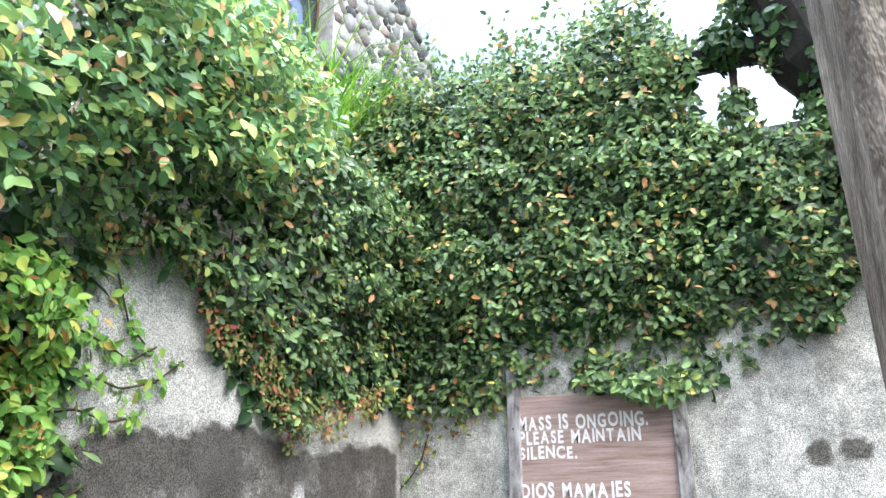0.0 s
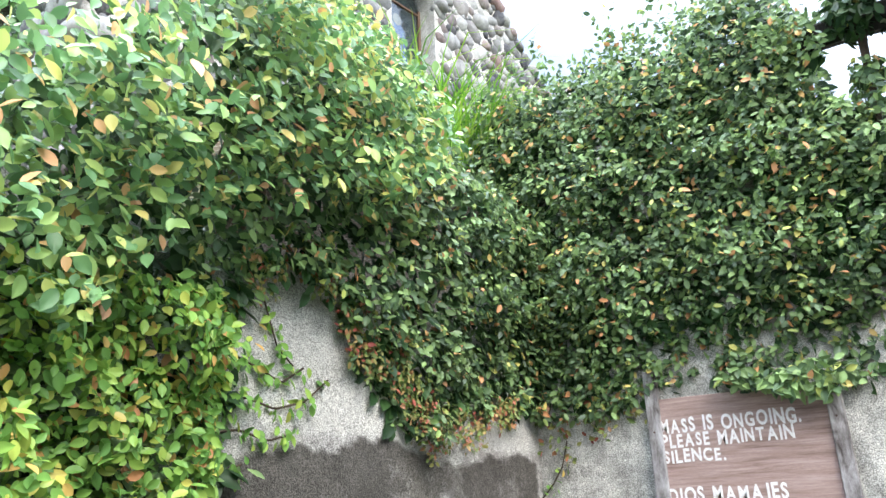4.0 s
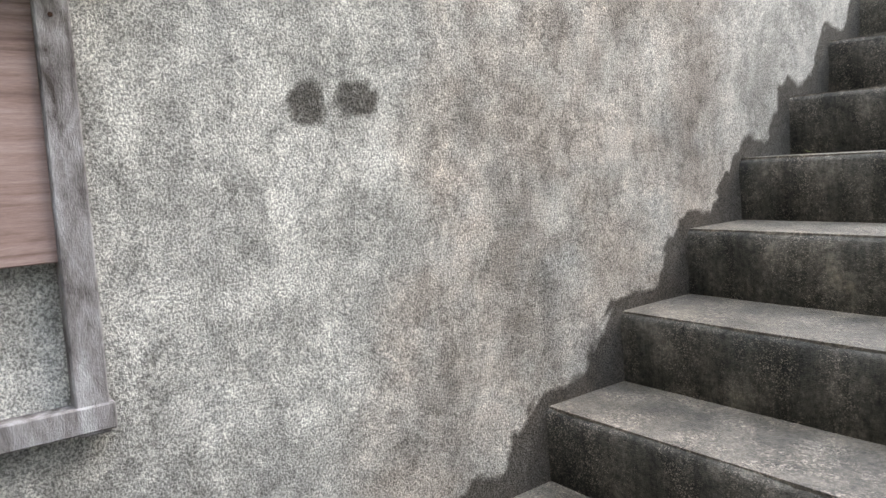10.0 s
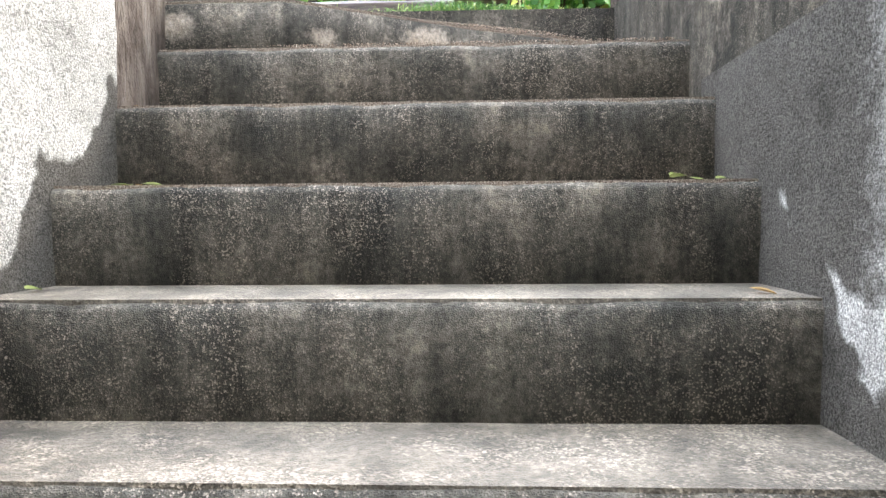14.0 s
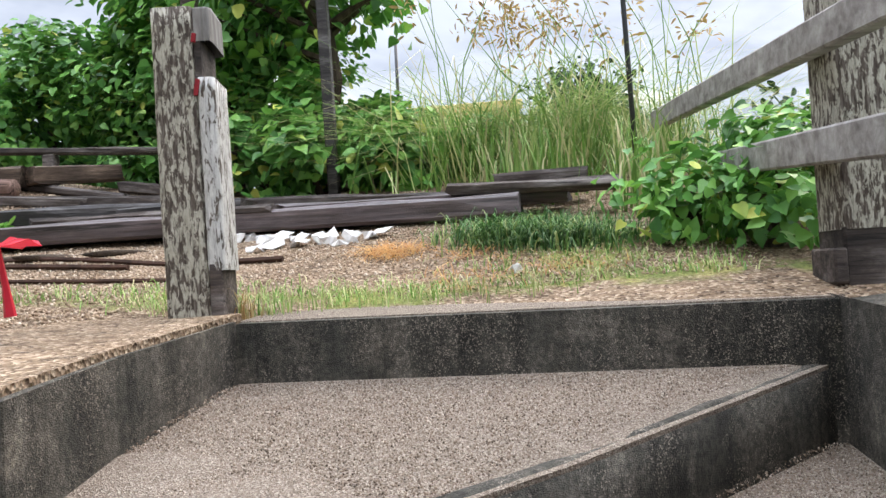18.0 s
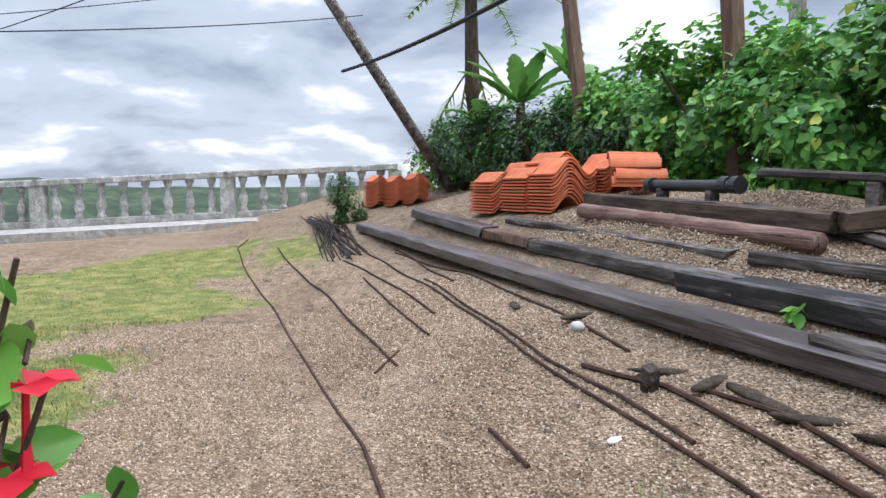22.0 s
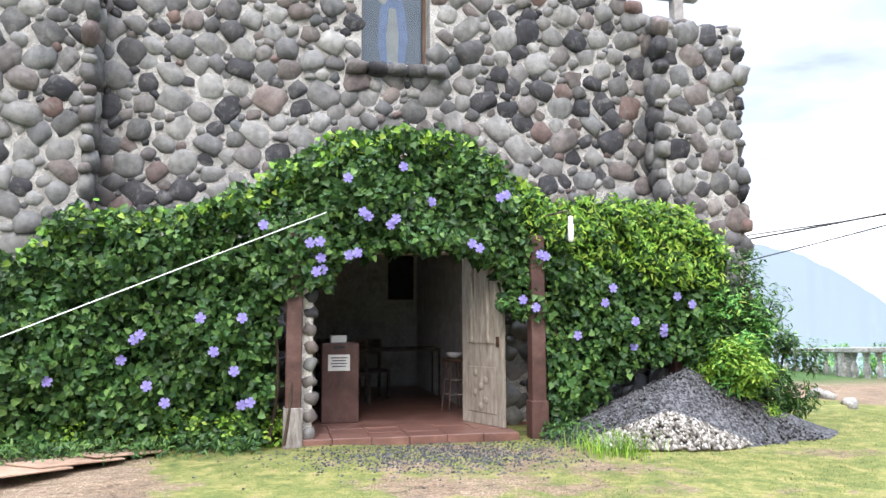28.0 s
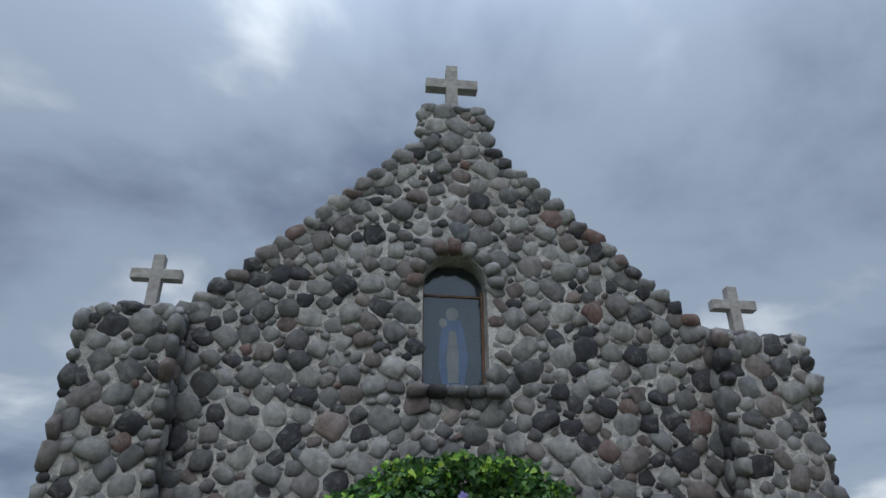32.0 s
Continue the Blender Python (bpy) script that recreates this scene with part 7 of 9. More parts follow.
for s_, d_ in ((-1.5, 0.9), (-2.6, 0.6), (-3.5, 0.6), (1.75, 0.9), (1.6, 0.75), (-1.35, 1.05)):
    w = [CHURCH @ Vector((s_ + 0.08 * math.sin(5 * t), d_ + 0.05 * math.cos(4 * t), 2.3 * t)) for t in np.linspace(0, 1, 8).tolist()]
    part("stem", tube(w, [0.022 - 0.012 * t for t in np.linspace(0, 1, 8).tolist()], 5), bark, vine)
ivy = plant("ivy", "dark green ivy climbing the side of the boulder tower", "vine")
n = 1500
p = np.stack([np.full(n, -4.46) - 0.16 * rng.uniform(0, 1, n), -1.5 + 0.45 * rng.normal(size=n), rng.uniform(2.2, 4.5, n)], -1)
p = p @ np.array(CHURCH)[:3, :3].T + np.array(CHURCH)[:3, 3]
mesh_part("foliage", leaves("foliage", p, np.broadcast_to((1.0, 0.2, 0.4), (n, 3)), rng.uniform(0.06, 0.11, n), vine_leaf, "heart", 0.6), ivy, kind="stuff")
skirt = plant("ground_plants", "low green plants along the foot of the vine", "plants")
n = 1900
p = np.stack([np.where(rng.uniform(size=n) < 0.6, rng.uniform(-4.3, -1.6, n), rng.uniform(1.5, 2.3, n)), 1.2 + 0.16 * rng.normal(size=n), 0 * np.ones(n)], -1)
m_ = np.array(CHURCH)
w = p @ m_[:3, :3].T + m_[:3, 3]
w[:, 2] = ground_z(w[:, 0], w[:, 1]) + rng.uniform(0.01, 0.2, n)
mesh_part("foliage", leaves("foliage", w, np.broadcast_to((0.1, 0.6, 0.8), (n, 3)), rng.uniform(0.05, 0.09, n), vine_leaf, "lance", 0.7), skirt, kind="stuff")

# ---- notice on the landing wall ----
sign = thing("notice_board", "weathered wooden frame with a painted plywood notice on the wall", "sign")
YL, YR = -1.13, -0.47
part("stile", box((0.035, 0.052, 0.90), pose(0.03, YL + 0.01, 1.285, -0.6), 0.003), frame_wood, sign)
part("stile", box((0.035, 0.052, 0.80), pose(0.03, YR - 0.015, 1.235, -0.6), 0.003), frame_wood, sign)
part("bottom_rail", box((0.038, 0.69, 0.045), pose(0.032, (YL + YR) / 2, 0.865, -0.4), 0.003), frame_wood, sign)
board = part("board", box((0.012, 0.60, 0.50), pose(0.028, (YL + YR) / 2 - 0.002, 1.372, -0.3), 0.002), board_wood, sign)

def lettering(text, cap, y0, y1, z, parent):
    """Hand-painted capitals as thin raised paint, each its own piece, spread over y0 to y1."""
    made, x = [], 0.0
    for c in text:
        if c == " ":
            x += 0.5
            continue
        cu = bpy.data.curves.new("letter", "FONT")
        cu.body, cu.size, cu.extrude, cu.offset = c, 1.0, 0.007, 0.030
        ob = new("letter_draft", cu)
        me = bpy.data.meshes.new_from_object(ob.evaluated_get(bpy.context.evaluated_depsgraph_get()))
        bpy.data.objects.remove(ob)
        me.materials.clear()
        me.materials.append(white_paint)
        xs_ = [v.co.x for v in me.vertices]
        made.append((me, x - min(xs_)))
        x += max(xs_) - min(xs_) + 0.14
    wide = (y1 - y0) / (x - 0.14)
    for k, (me, at_x) in enumerate(made):
        t = new("letter", me)
        t.parent = parent
        grow = 1 + 0.05 * math.sin(7.3 * k + 40 * z)
        t.matrix_basis = Matrix(((0, 0, 0.068, 0.0355), (wide * grow, 0, 0, y0 + at_x * wide), (0, cap / 0.69 * grow, 0, z + 0.002 * math.sin(5.1 * k)), (0, 0, 0, 1)))

for line, z, cap, right in (("MASS IS ONGOING.", 1.494, 0.050, -0.598), ("PLEASE MAINTAIN", 1.440, 0.046, -0.630), ("SILENCE.", 1.384, 0.044, -0.872), ("DIOS MAMAJES", 1.241, 0.050, -0.684)):
    lettering(line, cap, YL + 0.030, right, z, board)
part("knot", lathe([(0.005, 0), (0.005, 0.002)], 8, pose(0.0345, -0.80, 1.165, 0, 90, 0)), ink, board)
for y in (YL + 0.01, YR - 0.015):
    for z in (0.88, 1.5):
        part("nail", lathe([(0.004, 0), (0.004, 0.002)], 6, pose(0.048, y, z, 0, 90, 0)), rust, sign)

# ---- post and lamp by the landing ----
gp = thing("stone_post", "brown mossy concrete post beside the landing", "post")
part("shaft", box((0.21, 0.32, 1.965), pose(2.13, 0.068, 0.9825), 0.014), old_concrete_post, gp)
part("cap", box((0.216, 0.326, 0.07), pose(2.13, 0.068, 2.006), 0.016), old_concrete_post, gp)
bulb = thing("hanging_bulb", "clear energy-saving bulb hanging from a wire", "lamp", pose(0.62, -0.008, 2.905))
part("holder", lathe([(0.012, 0.10), (0.02, 0.11), (0.02, 0.15), (0.008, 0.16)], 8), white_plastic, bulb)
glass = part("globe", lathe([(0.022, -0.02), (0.046, 0.01), (0.05, 0.04), (0.036, 0.08), (0.02, 0.105)], 12), glass_mat, bulb, "clear glass cover", smooth=True)
for k in range(3):
    part("tube", lathe([(0.007, -0.05), (0.007, 0.06)], 6, pose(0.012 * math.cos(2.1 * k), 0.012 * math.sin(2.1 * k), 0)), white_plastic, bulb)
tagged(part("lamp_wire", tube([(2.10, -0.088, 1.95), (1.4, -0.06, 2.50), (0.62, -0.012, 3.065), (0.38, -0.24, 3.17), (0.1, -0.54, 3.26), (-0.1, -0.72, 3.30)], 0.004, 5), black_rubber), "thin dark wire strung over the hedge", "cable")

# ---- old posts and rails at the head of the stair ----
def peeling(name, bare, paints):
    """Whitewash flaking off in upright shreds; bare gives the share of bare wood."""
    mat, nt, b = material(name, 0.9, 0, 0.2)
    v = coords(nt, (3.4, 3.4, 1.0))
    n1, n2, n3 = noise_tex(nt, v, 26, 8, 0.68, 0.5), noise_tex(nt, v, 30, 5, 0.75), noise_tex(nt, coords(nt, (9, 9, 0.8)), 22, 4, 0.7)
    wood = ramp_of(nt, n3, [(0.3, (0.035, 0.027, 0.022)), (0.5, (0.085, 0.068, 0.056)), (0.7, (0.20, 0.175, 0.15))])
    paint = mixed(nt, 1.0, ramp_of(nt, n2, [(0.3, paints[0]), (0.7, paints[1])]), ramp_of(nt, n3, [(0.32, grey(0.6)), (0.5, grey(1.05))]), "MULTIPLY")
    nt.links.new(mixed(nt, ramp_of(nt, n1, [(bare - 0.025, grey(0)), (bare + 0.025, grey(1))]), wood, paint), b.inputs["Base Color"])
    bumped(nt, b, mixed(nt, 0.4, n1, n3), 0.8, 0.006)
    return mat
whitewash = peeling("peeling_whitewash", 0.505, ((0.25, 0.235, 0.185), (0.52, 0.495, 0.42)))
white_side = peeling("whiter_peeling_paint", 0.455, ((0.36, 0.355, 0.34), (0.64, 0.635, 0.61)))
grey_block = noisy("bare_grey_wood", [(0.3, (0.09, 0.085, 0.08)), (0.5, (0.19, 0.18, 0.17)), (0.7, (0.32, 0.31, 0.30))], 8, 90, 0.9, 0.6, 0.003, stretch=(4, 4, 0.5))
red_paint = noisy("red_paint", [(0.3, (0.16, 0.008, 0.012)), (0.7, (0.30, 0.018, 0.028))], 10, 80, 0.6, 0.2, 0.001)
def worn_shaft(w, d, h, seed, taper=0.94):
    """A square post with rounded, checked corners and an uneven top."""
    bm = bmesh.new()
    prev = None
    for i in range(15):
        z = h * i / 14
        k = 1 - (1 - taper) * i / 14
        row = []
        for c in range(16):
            a = 2 * math.pi * (c + 0.5) / 16
            ca, sa = math.cos(a), math.sin(a)
            x, y = math.copysign(abs(ca) ** 0.24, ca) * w / 2 * k, math.copysign(abs(sa) ** 0.24, sa) * d / 2 * k
            g = 1 + 0.05 * noise.noise(Vector((c * 0.9, z * 2.0, seed))) + 0.03 * noise.noise(Vector((c * 2.1, z * 9.0, seed)))
            row.append(bm.verts.new((x * g, y * g, z + (0.012 * noise.noise(Vector((c, seed, 2))) if i == 14 else 0))))
        if prev:
            for c in range(16):
                bm.faces.new((prev[c], prev[(c + 1) % 16], row[(c + 1) % 16], row[c]))
        prev = row
    bm.faces.new(prev)
    return bm
pl = thing("old_post", "square wooden post with peeling whitewash and a notch", "post", pose(-0.018, 3.985, 2.57, 0, -1.3, 10))
lower = worn_shaft(0.106, 0.142, 0.757, 3.0, 0.985)
lower.transform(pose(-0.019, 0, 0))
part("shaft", lower, whitewash, pl, smooth=True)
for name, z0, z1, w, mat in (("side_board", 0.125, 0.585, 0.044, white_side), ("head_block", 0.672, 0.755, 0.042, grey_block), ("notch", 0.575, 0.68, 0.018, dark_timber), ("foot", -0.03, 0.14, 0.036, dark_timber)):
    piece = worn_shaft(w, 0.138, z1 - z0, 5.0 + z0, 0.98)
    piece.transform(pose(0.030 + w / 2, 0, z0))
    part(name, piece, mat, pl, smooth=True)
for z0, h in ((0.540, 0.04), (0.668, 0.022)):
    part("paint_dab", box((0.011, 0.005, h), pose(0.034, -0.0715, z0 + h / 2, 0, 10, 0), 0.0015), red_paint, pl)
pr = thing("old_post", "tall square wooden post with flaking whitewash on the parapet", "post", pose(1.52, 4.08, 2.59, 0, 0, 4))
shaft_bm = worn_shaft(0.135, 0.135, 0.98, 12.0, 0.97)
shaft_bm.transform(pose(0, 0, 0.12))
part("shaft", shaft_bm, whitewash, pr, smooth=True)
part("foot", box((0.13, 0.13, 0.14), pose(0, 0, 0.06), 0.006), dark_timber, pr)
part("cleat", box((0.03, 0.12, 0.08), pose(-0.08, -0.02, 0.04), 0.005), dark_timber, pr)
rail_wood = noisy("bleached_rail_wood", [(0.3, (0.15, 0.135, 0.125)), (0.5, (0.28, 0.26, 0.245)), (0.7, (0.42, 0.40, 0.38))], 4, 70, 0.9, 0.5, 0.003, stretch=(0.8, 6, 6))
for a, b, lab in (((1.327, 5.593, 3.286), (1.555, 2.1, 2.965), "bleached grey timber handrail"), ((1.396, 4.817, 2.975), (1.47, 2.1, 2.705), "bleached grey timber mid rail")):
    L = (Vector(b) - Vector(a)).length
    tagged(part("hand_rail", box((L, 0.045, 0.078), along(a, b), 0.005), rail_wood), lab, "rail")

# ---- timbers ----
def timber(a, b, w, h, mat, label, lift=0.0, roll=0.0, name="timber"):
    """A beam lying on the ground between two places."""
    la, lb = lift if isinstance(lift, tuple) else (lift, lift)
    za, zb = gz(*a) + la, gz(*b) + lb
    p, q = Vector((*a, za + h / 2)), Vector((*b, zb + h / 2))
    L = (q - p).length
    bm = bmesh.new()
    n = max(2, int(L / 0.25))
    rr = random.Random(int(L * 1000))
    prev = None
    for i in range(n + 1):
        x = -L / 2 + L * i / n
        j = [rr.uniform(-1, 1) * 0.006 for _ in range(8)]
        hw, hh = w / 2, h / 2
        c = 0.012
        ring = [(-hw + c + j[0], -hh), (hw - c + j[1], -hh), (hw + j[2], -hh + c), (hw + j[3], hh - c), (hw - c, hh + j[4]), (-hw + c, hh + j[5]), (-hw + j[6], hh - c), (-hw + j[7], -hh + c)]
        row = [bm.verts.new((x + (rr.uniform(-.02, .02) if i in (0, n) else 0), y, z)) for y, z in ring]
        if prev:
            for k in range(8):
                bm.faces.new((prev[k], prev[(k + 1) % 8], row[(k + 1) % 8], row[k]))
        else:
            bm.faces.new(row[::-1])
        prev = row
    bm.faces.new(prev)
    bmesh.ops.recalc_face_normals(bm, faces=bm.faces)
    ob = part(name, bm, mat, None, label, category="timber", group="salvaged timbers")
    ob.matrix_world = along(p, q) @ pose(0, 0, 0, roll)
    return ob
timber((-7.7, 5.12), (-3.0, 5.16), 0.20, 0.085, wet_timber, "long wet purple-brown beam on the gravel")
timber((-3.0, 5.16), (0.72, 5.12), 0.20, 0.085, wet_timber, "long wet purple-brown beam on the gravel")
timber((-1.3, 5.14), (-0.25, 5.10), 0.14, 0.04, dark_timber, "short dark plank lying on a beam", 0.085)
timber((-0.3, 5.24), (0.92, 5.20), 0.12, 0.06, wet_timber, "grey weathered plank beside the long beam", 0.04)
timber((0.45, 5.12), (1.10, 5.12), 0.11, 0.045, dark_timber, "short black plank on the beam's end", 0.095)
timber((0.62, 5.36), (1.0, 5.34), 0.12, 0.09, dark_timber, "short dark block among weeds", 0.05)
timber((-6.75, 5.48), (-4.85, 5.46), 0.17, 0.09, wet_timber, "dark wet beam before the tile stacks", -0.01)
timber((-4.85, 5.46), (-3.98, 5.44), 0.15, 0.08, brown_wood, "brown end of a wet beam before the tile stacks", -0.01)
timber((-4.85, 5.64), (-2.25, 5.60), 0.11, 0.05, dark_timber, "thin dark plank half sunk in gravel", -0.035)
timber((-3.95, 5.43), (-2.0, 5.42), 0.13, 0.09, dark_timber, "black rotten beam sunk in the gravel", -0.02)
timber((-2.35, 5.44), (-0.62, 5.52), 0.20, 0.11, black_timber, "black rotten beam on the gravel", (-0.075, -0.01))
timber((-1.05, 5.40), (-0.45, 5.34), 0.17, 0.12, black_timber, "black splintered beam end")
timber((-1.0, 5.62), (-0.72, 5.60), 0.12, 0.06, dark_timber, "short plank on the rotten beam", 0.05)
timber((-4.05, 5.90), (-1.95, 5.90), 0.12, 0.10, frame_brown, "brown mossy beam of an old frame", (0.03, 0.04))
timber((-1.93, 5.90), (-1.72, 6.40), 0.12, 0.10, frame_brown, "brown cross piece of an old frame", 0.05)
timber((-2.6, 6.02), (-1.45, 6.04), 0.14, 0.05, dark_timber, "dark board under the old frame", 0.0)
timber((-1.62, 6.30), (-1.05, 6.28), 0.10, 0.07, dark_timber, "short dark plank by the shrubs")
timber((-2.1, 5.57), (-1.50, 5.79), 0.09, 0.06, dark_timber, "dark plank on the gravel", 0.0)
timber((-1.55, 5.78), (-0.93, 6.10), 0.10, 0.06, dark_timber, "dark plank on the gravel", 0.0)
timber((-1.2, 5.97), (0.62, 5.55), 0.075, 0.05, dark_timber, "long thin dark plank reaching into weeds", 0.0)
timber((-12.5, -4.5), (-12.0, -3.2), 0.16, 0.10, dark_timber, "black beam at the edge of the paved walk")
timber((-12.0, -3.4), (-11.75, -2.3), 0.16, 0.09, dark_timber, "black beam at the edge of the paved walk")
timber((-2.70, 6.16), (-0.85, 6.42), 0.06, 0.045, dark_timber, "dark rail propped on blocks", (0.14, 0.26))
for x, y, h in ((-2.05, 6.25, 0.18), (-1.05, 6.39, 0.24)):
    tagged(part("timber_block", box((0.07, 0.07, h + 0.04), pose(x, y, gz(x, y) + h / 2 - 0.02), 0.006), dark_timber), "dark wooden block under a rail", "block", "blocks")
def round_log(a, b, r, mat, label, name, lift=0.0, ribs=0):
    p, q = Vector((*a, gz(*a) + r + lift)), Vector((*b, gz(*b) + r + lift))
    t = thing(name, label, name.replace("_", " "))
    part("body", tube([p + (q - p) * k / 10 for k in range(11)], [r * (1 + 0.03 * math.sin(3 * k)) for k in range(11)], 12), mat, t, smooth=True)
    for k in range(ribs):
        c = p + (q - p) * (0.04 + 0.9 * k / max(1, ribs - 1))
        part("collar", tube([c, c + (q - p).normalized() * 0.05], r * 1.25, 12), mat, t)
    return t
round_log((-3.82, 5.70), (-1.90, 5.75), 0.05, log_red, "smooth red-brown log with a squared end", "log")
pipe_z = gz(-3.1, 6.02) + 0.125
ip = thing("iron_pipe", "black iron pipe with flanges on small feet", "pipe")
part("body", tube([(-3.52 + 0.09 * k, 6.025 - 0.002 * k, pipe_z - 0.001 * k) for k in range(10)], 0.036, 12), black_pipe, ip, smooth=True)
for x, w in ((-3.52, 0.05), (-2.83, 0.06), (-2.74, 0.05)):
    part("collar", tube([(x, 6.018, pipe_z), (x + w, 6.017, pipe_z)], 0.05, 14), black_pipe, ip)
for x in (-3.38, -2.92):
    part("foot", box((0.05, 0.07, 0.13), pose(x, 6.02, pipe_z - 0.085), 0.004), dark_timber, ip)

# ---- roof tiles ----
def tile_mesh(W, waves):
    """A pan tile: long along x, its end showing the wave."""
    bm = bmesh.new()
    L, T, k, prev = 0.40, 0.013, 20, None
    for i in range(k + 1):
        t = i / k
        y = -W / 2 + W * t
        z = 0.16 * W * math.cos(2 * math.pi * t * waves + 2.9)
        col = [bm.verts.new((x, y, z + dz)) for x, dz in ((-L / 2, 0), (L / 2, 0), (L / 2, T), (-L / 2, T))]
        if prev:
            for j in range(4):
                bm.faces.new((prev[j], prev[(j + 1) % 4], col[(j + 1) % 4], col[j]))
        else:
            bm.faces.new(col)
        prev = col
    bm.faces.new(prev[::-1])
    bmesh.ops.recalc_face_normals(bm, faces=bm.faces)
    me = bpy.data.meshes.new("roof_tile")
    bm.to_mesh(me)
    bm.free()
    return finish(me, terracotta)
def barrel_mesh():
    """A half-round ridge tile, open below."""
    bm = bmesh.new()
    L, R, T, prev = 0.36, 0.105, 0.014, None
    for i in range(15):
        a = math.pi * (0.04 + 0.92 * i / 14)
        col = [bm.verts.new((x, r * math.cos(a), r * math.sin(a) * 0.85)) for x, r in ((-L / 2, R), (L / 2, R * 0.9), (L / 2, R * 0.9 - T), (-L / 2, R - T))]
        if prev:
            for j in range(4):
                bm.faces.new((prev[j], prev[(j + 1) % 4], col[(j + 1) % 4], col[j]))
        else:
            bm.faces.new(col)
        prev = col
    bm.faces.new(prev[::-1])
    bmesh.ops.recalc_face_normals(bm, faces=bm.faces)
    me = bpy.data.meshes.new("ridge_tile")
    bm.to_mesh(me)
    bm.free()
    return finish(me, terracotta)
TILE, WIDE_TILE, BARREL = tile_mesh(0.27, 1.0), tile_mesh(0.40, 1.25), barrel_mesh()
trnd = random.Random(5)
def tile_at(m, mesh=None):
    ob = new("ridge_tile" if mesh is BARREL else "roof_tile", mesh or TILE)
    ob.matrix_world = m
    return tagged(ob, "half-round orange ridge tile on the stacks" if mesh is BARREL else "curved orange terracotta roof tile in a stack", "roof tile", "ridge tiles" if mesh is BARREL else "stacked roof tiles")
def stack(x, y, n, turn, z=None, step=0.026, mesh=None):
    z = gz(x, y) + 0.03 if z is None else z
    for i in range(n):
        tile_at(pose(x + trnd.uniform(-.007, .007), y + trnd.uniform(-.007, .007), z + step * i, 0, 0, turn + trnd.uniform(-1.2, 1.2)), mesh)
    return z + step * n
stack(-5.42, 5.74, 11, 4)
z2 = stack(-4.98, 5.84, 11, 4)
stack(-4.60, 5.96, 12, 0, mesh=WIDE_TILE)
for k in range(4):
    tile_at(pose(-4.92, 6.05, z2 + 0.02 + 0.027 * k, 2, 0, 6))
tile_at(pose(-5.12, 5.95, z2 + 0.03, 6, -3, 30))
stack(-4.55, 6.38, 9, 0, gz(-4.55, 6.3) + 0.06, mesh=WIDE_TILE)
for k in range(3):
    tile_at(pose(-4.02 + 0.012 * k, 6.26 + 0.01 * k, gz(-4.0, 6.26) + 0.06 + 0.03 * k, 0, 0, 62), BARREL)
for k in range(3):
    tile_at(pose(-4.06 - 0.05 * k, 6.28 + 0.02 * k, gz(-4.0, 6.26) + 0.20 + 0.022 * k, 8 * k, 0, 56 + 4 * k), BARREL)
for x, y, n in ((-9.45, 5.72, 14), (-9.15, 5.92, 13), (-8.85, 6.10, 13)):
    stack(x, y, n, 0)

dark_rust = noisy("blackened_rebar", [(0.3, (0.012, 0.010, 0.009)), (0.7, (0.05, 0.035, 0.028))], 12, 200, 0.8, 0.4, 0.002)
# ---- rebar and scraps on the gravel ----
def rod(points, r, label="rusty iron rod lying on the gravel", lift=0.0):
    r, pts = 0.78 * r, []
    for a, b in zip(points, points[1:]):
        for t in np.linspace(0, 1, 6).tolist()[:-1]:
            x, y = a[0] + (b[0] - a[0]) * t, a[1] + (b[1] - a[1]) * t
            pts.append((x, y, gz(x, y) + r + lift))
    x, y = points[-1]
    pts.append((x, y, gz(x, y) + r + lift))
    return tagged(part("iron_rod", tube(pts, r, 6), rust), label, "iron rod", "iron rods")
rod([(-1.45, 3.66), (-2.0, 3.72), (-2.75, 3.74), (-3.9, 3.75), (-5.44, 3.77), (-7.6, 3.75), (-8.8, 3.78), (-9.3, 3.95)], 0.011, "long bent dark hose across the lawn")
rod([(-0.2, 4.38), (-0.93, 4.46), (-1.39, 4.49), (-2.38, 4.57), (-3.25, 4.68), (-4.92, 4.79), (-6.6, 4.84), (-8.2, 4.9)], 0.010)
rod([(-1.18, 4.52), (-1.68, 4.585), (-2.26, 4.60), (-3.22, 4.71), (-4.6, 4.82)], 0.010)
rod([(-0.60, 4.62), (-0.85, 4.64), (-1.2, 4.675), (-1.59, 4.73), (-2.05, 4.66)], 0.014)
rod([(-0.3, 4.62), (-0.74, 4.74), (-1.09, 4.80), (-1.5, 4.78)], 0.012)
rod([(-3.2, 4.38), (-4.16, 4.43), (-5.31, 4.53)], 0.010)
rod([(-2.9, 4.11), (-3.66, 4.12), (-5.25, 4.17), (-8.0, 4.17)], 0.010)
rod([(-1.42, 4.10), (-1.75, 4.115)], 0.011, "short rusty rod end")
rod([(-2.03, 4.87), (-3.35, 5.0), (-4.4, 5.06), (-6.0, 5.0)], 0.010)
rod([(-2.9, 4.0), (-3.1, 4.18)], 0.009, "short rusty rod end")
rod([(-3.6, 4.55), (-5.0, 4.62), (-6.4, 4.6)], 0.010)
rod([(-0.05, 4.62), (-0.42, 4.66)], 0.014, "rusty bolt-headed rod by the post")
rod([(-4.2, 4.9), (-5.4, 5.02), (-6.2, 5.05)], 0.010)
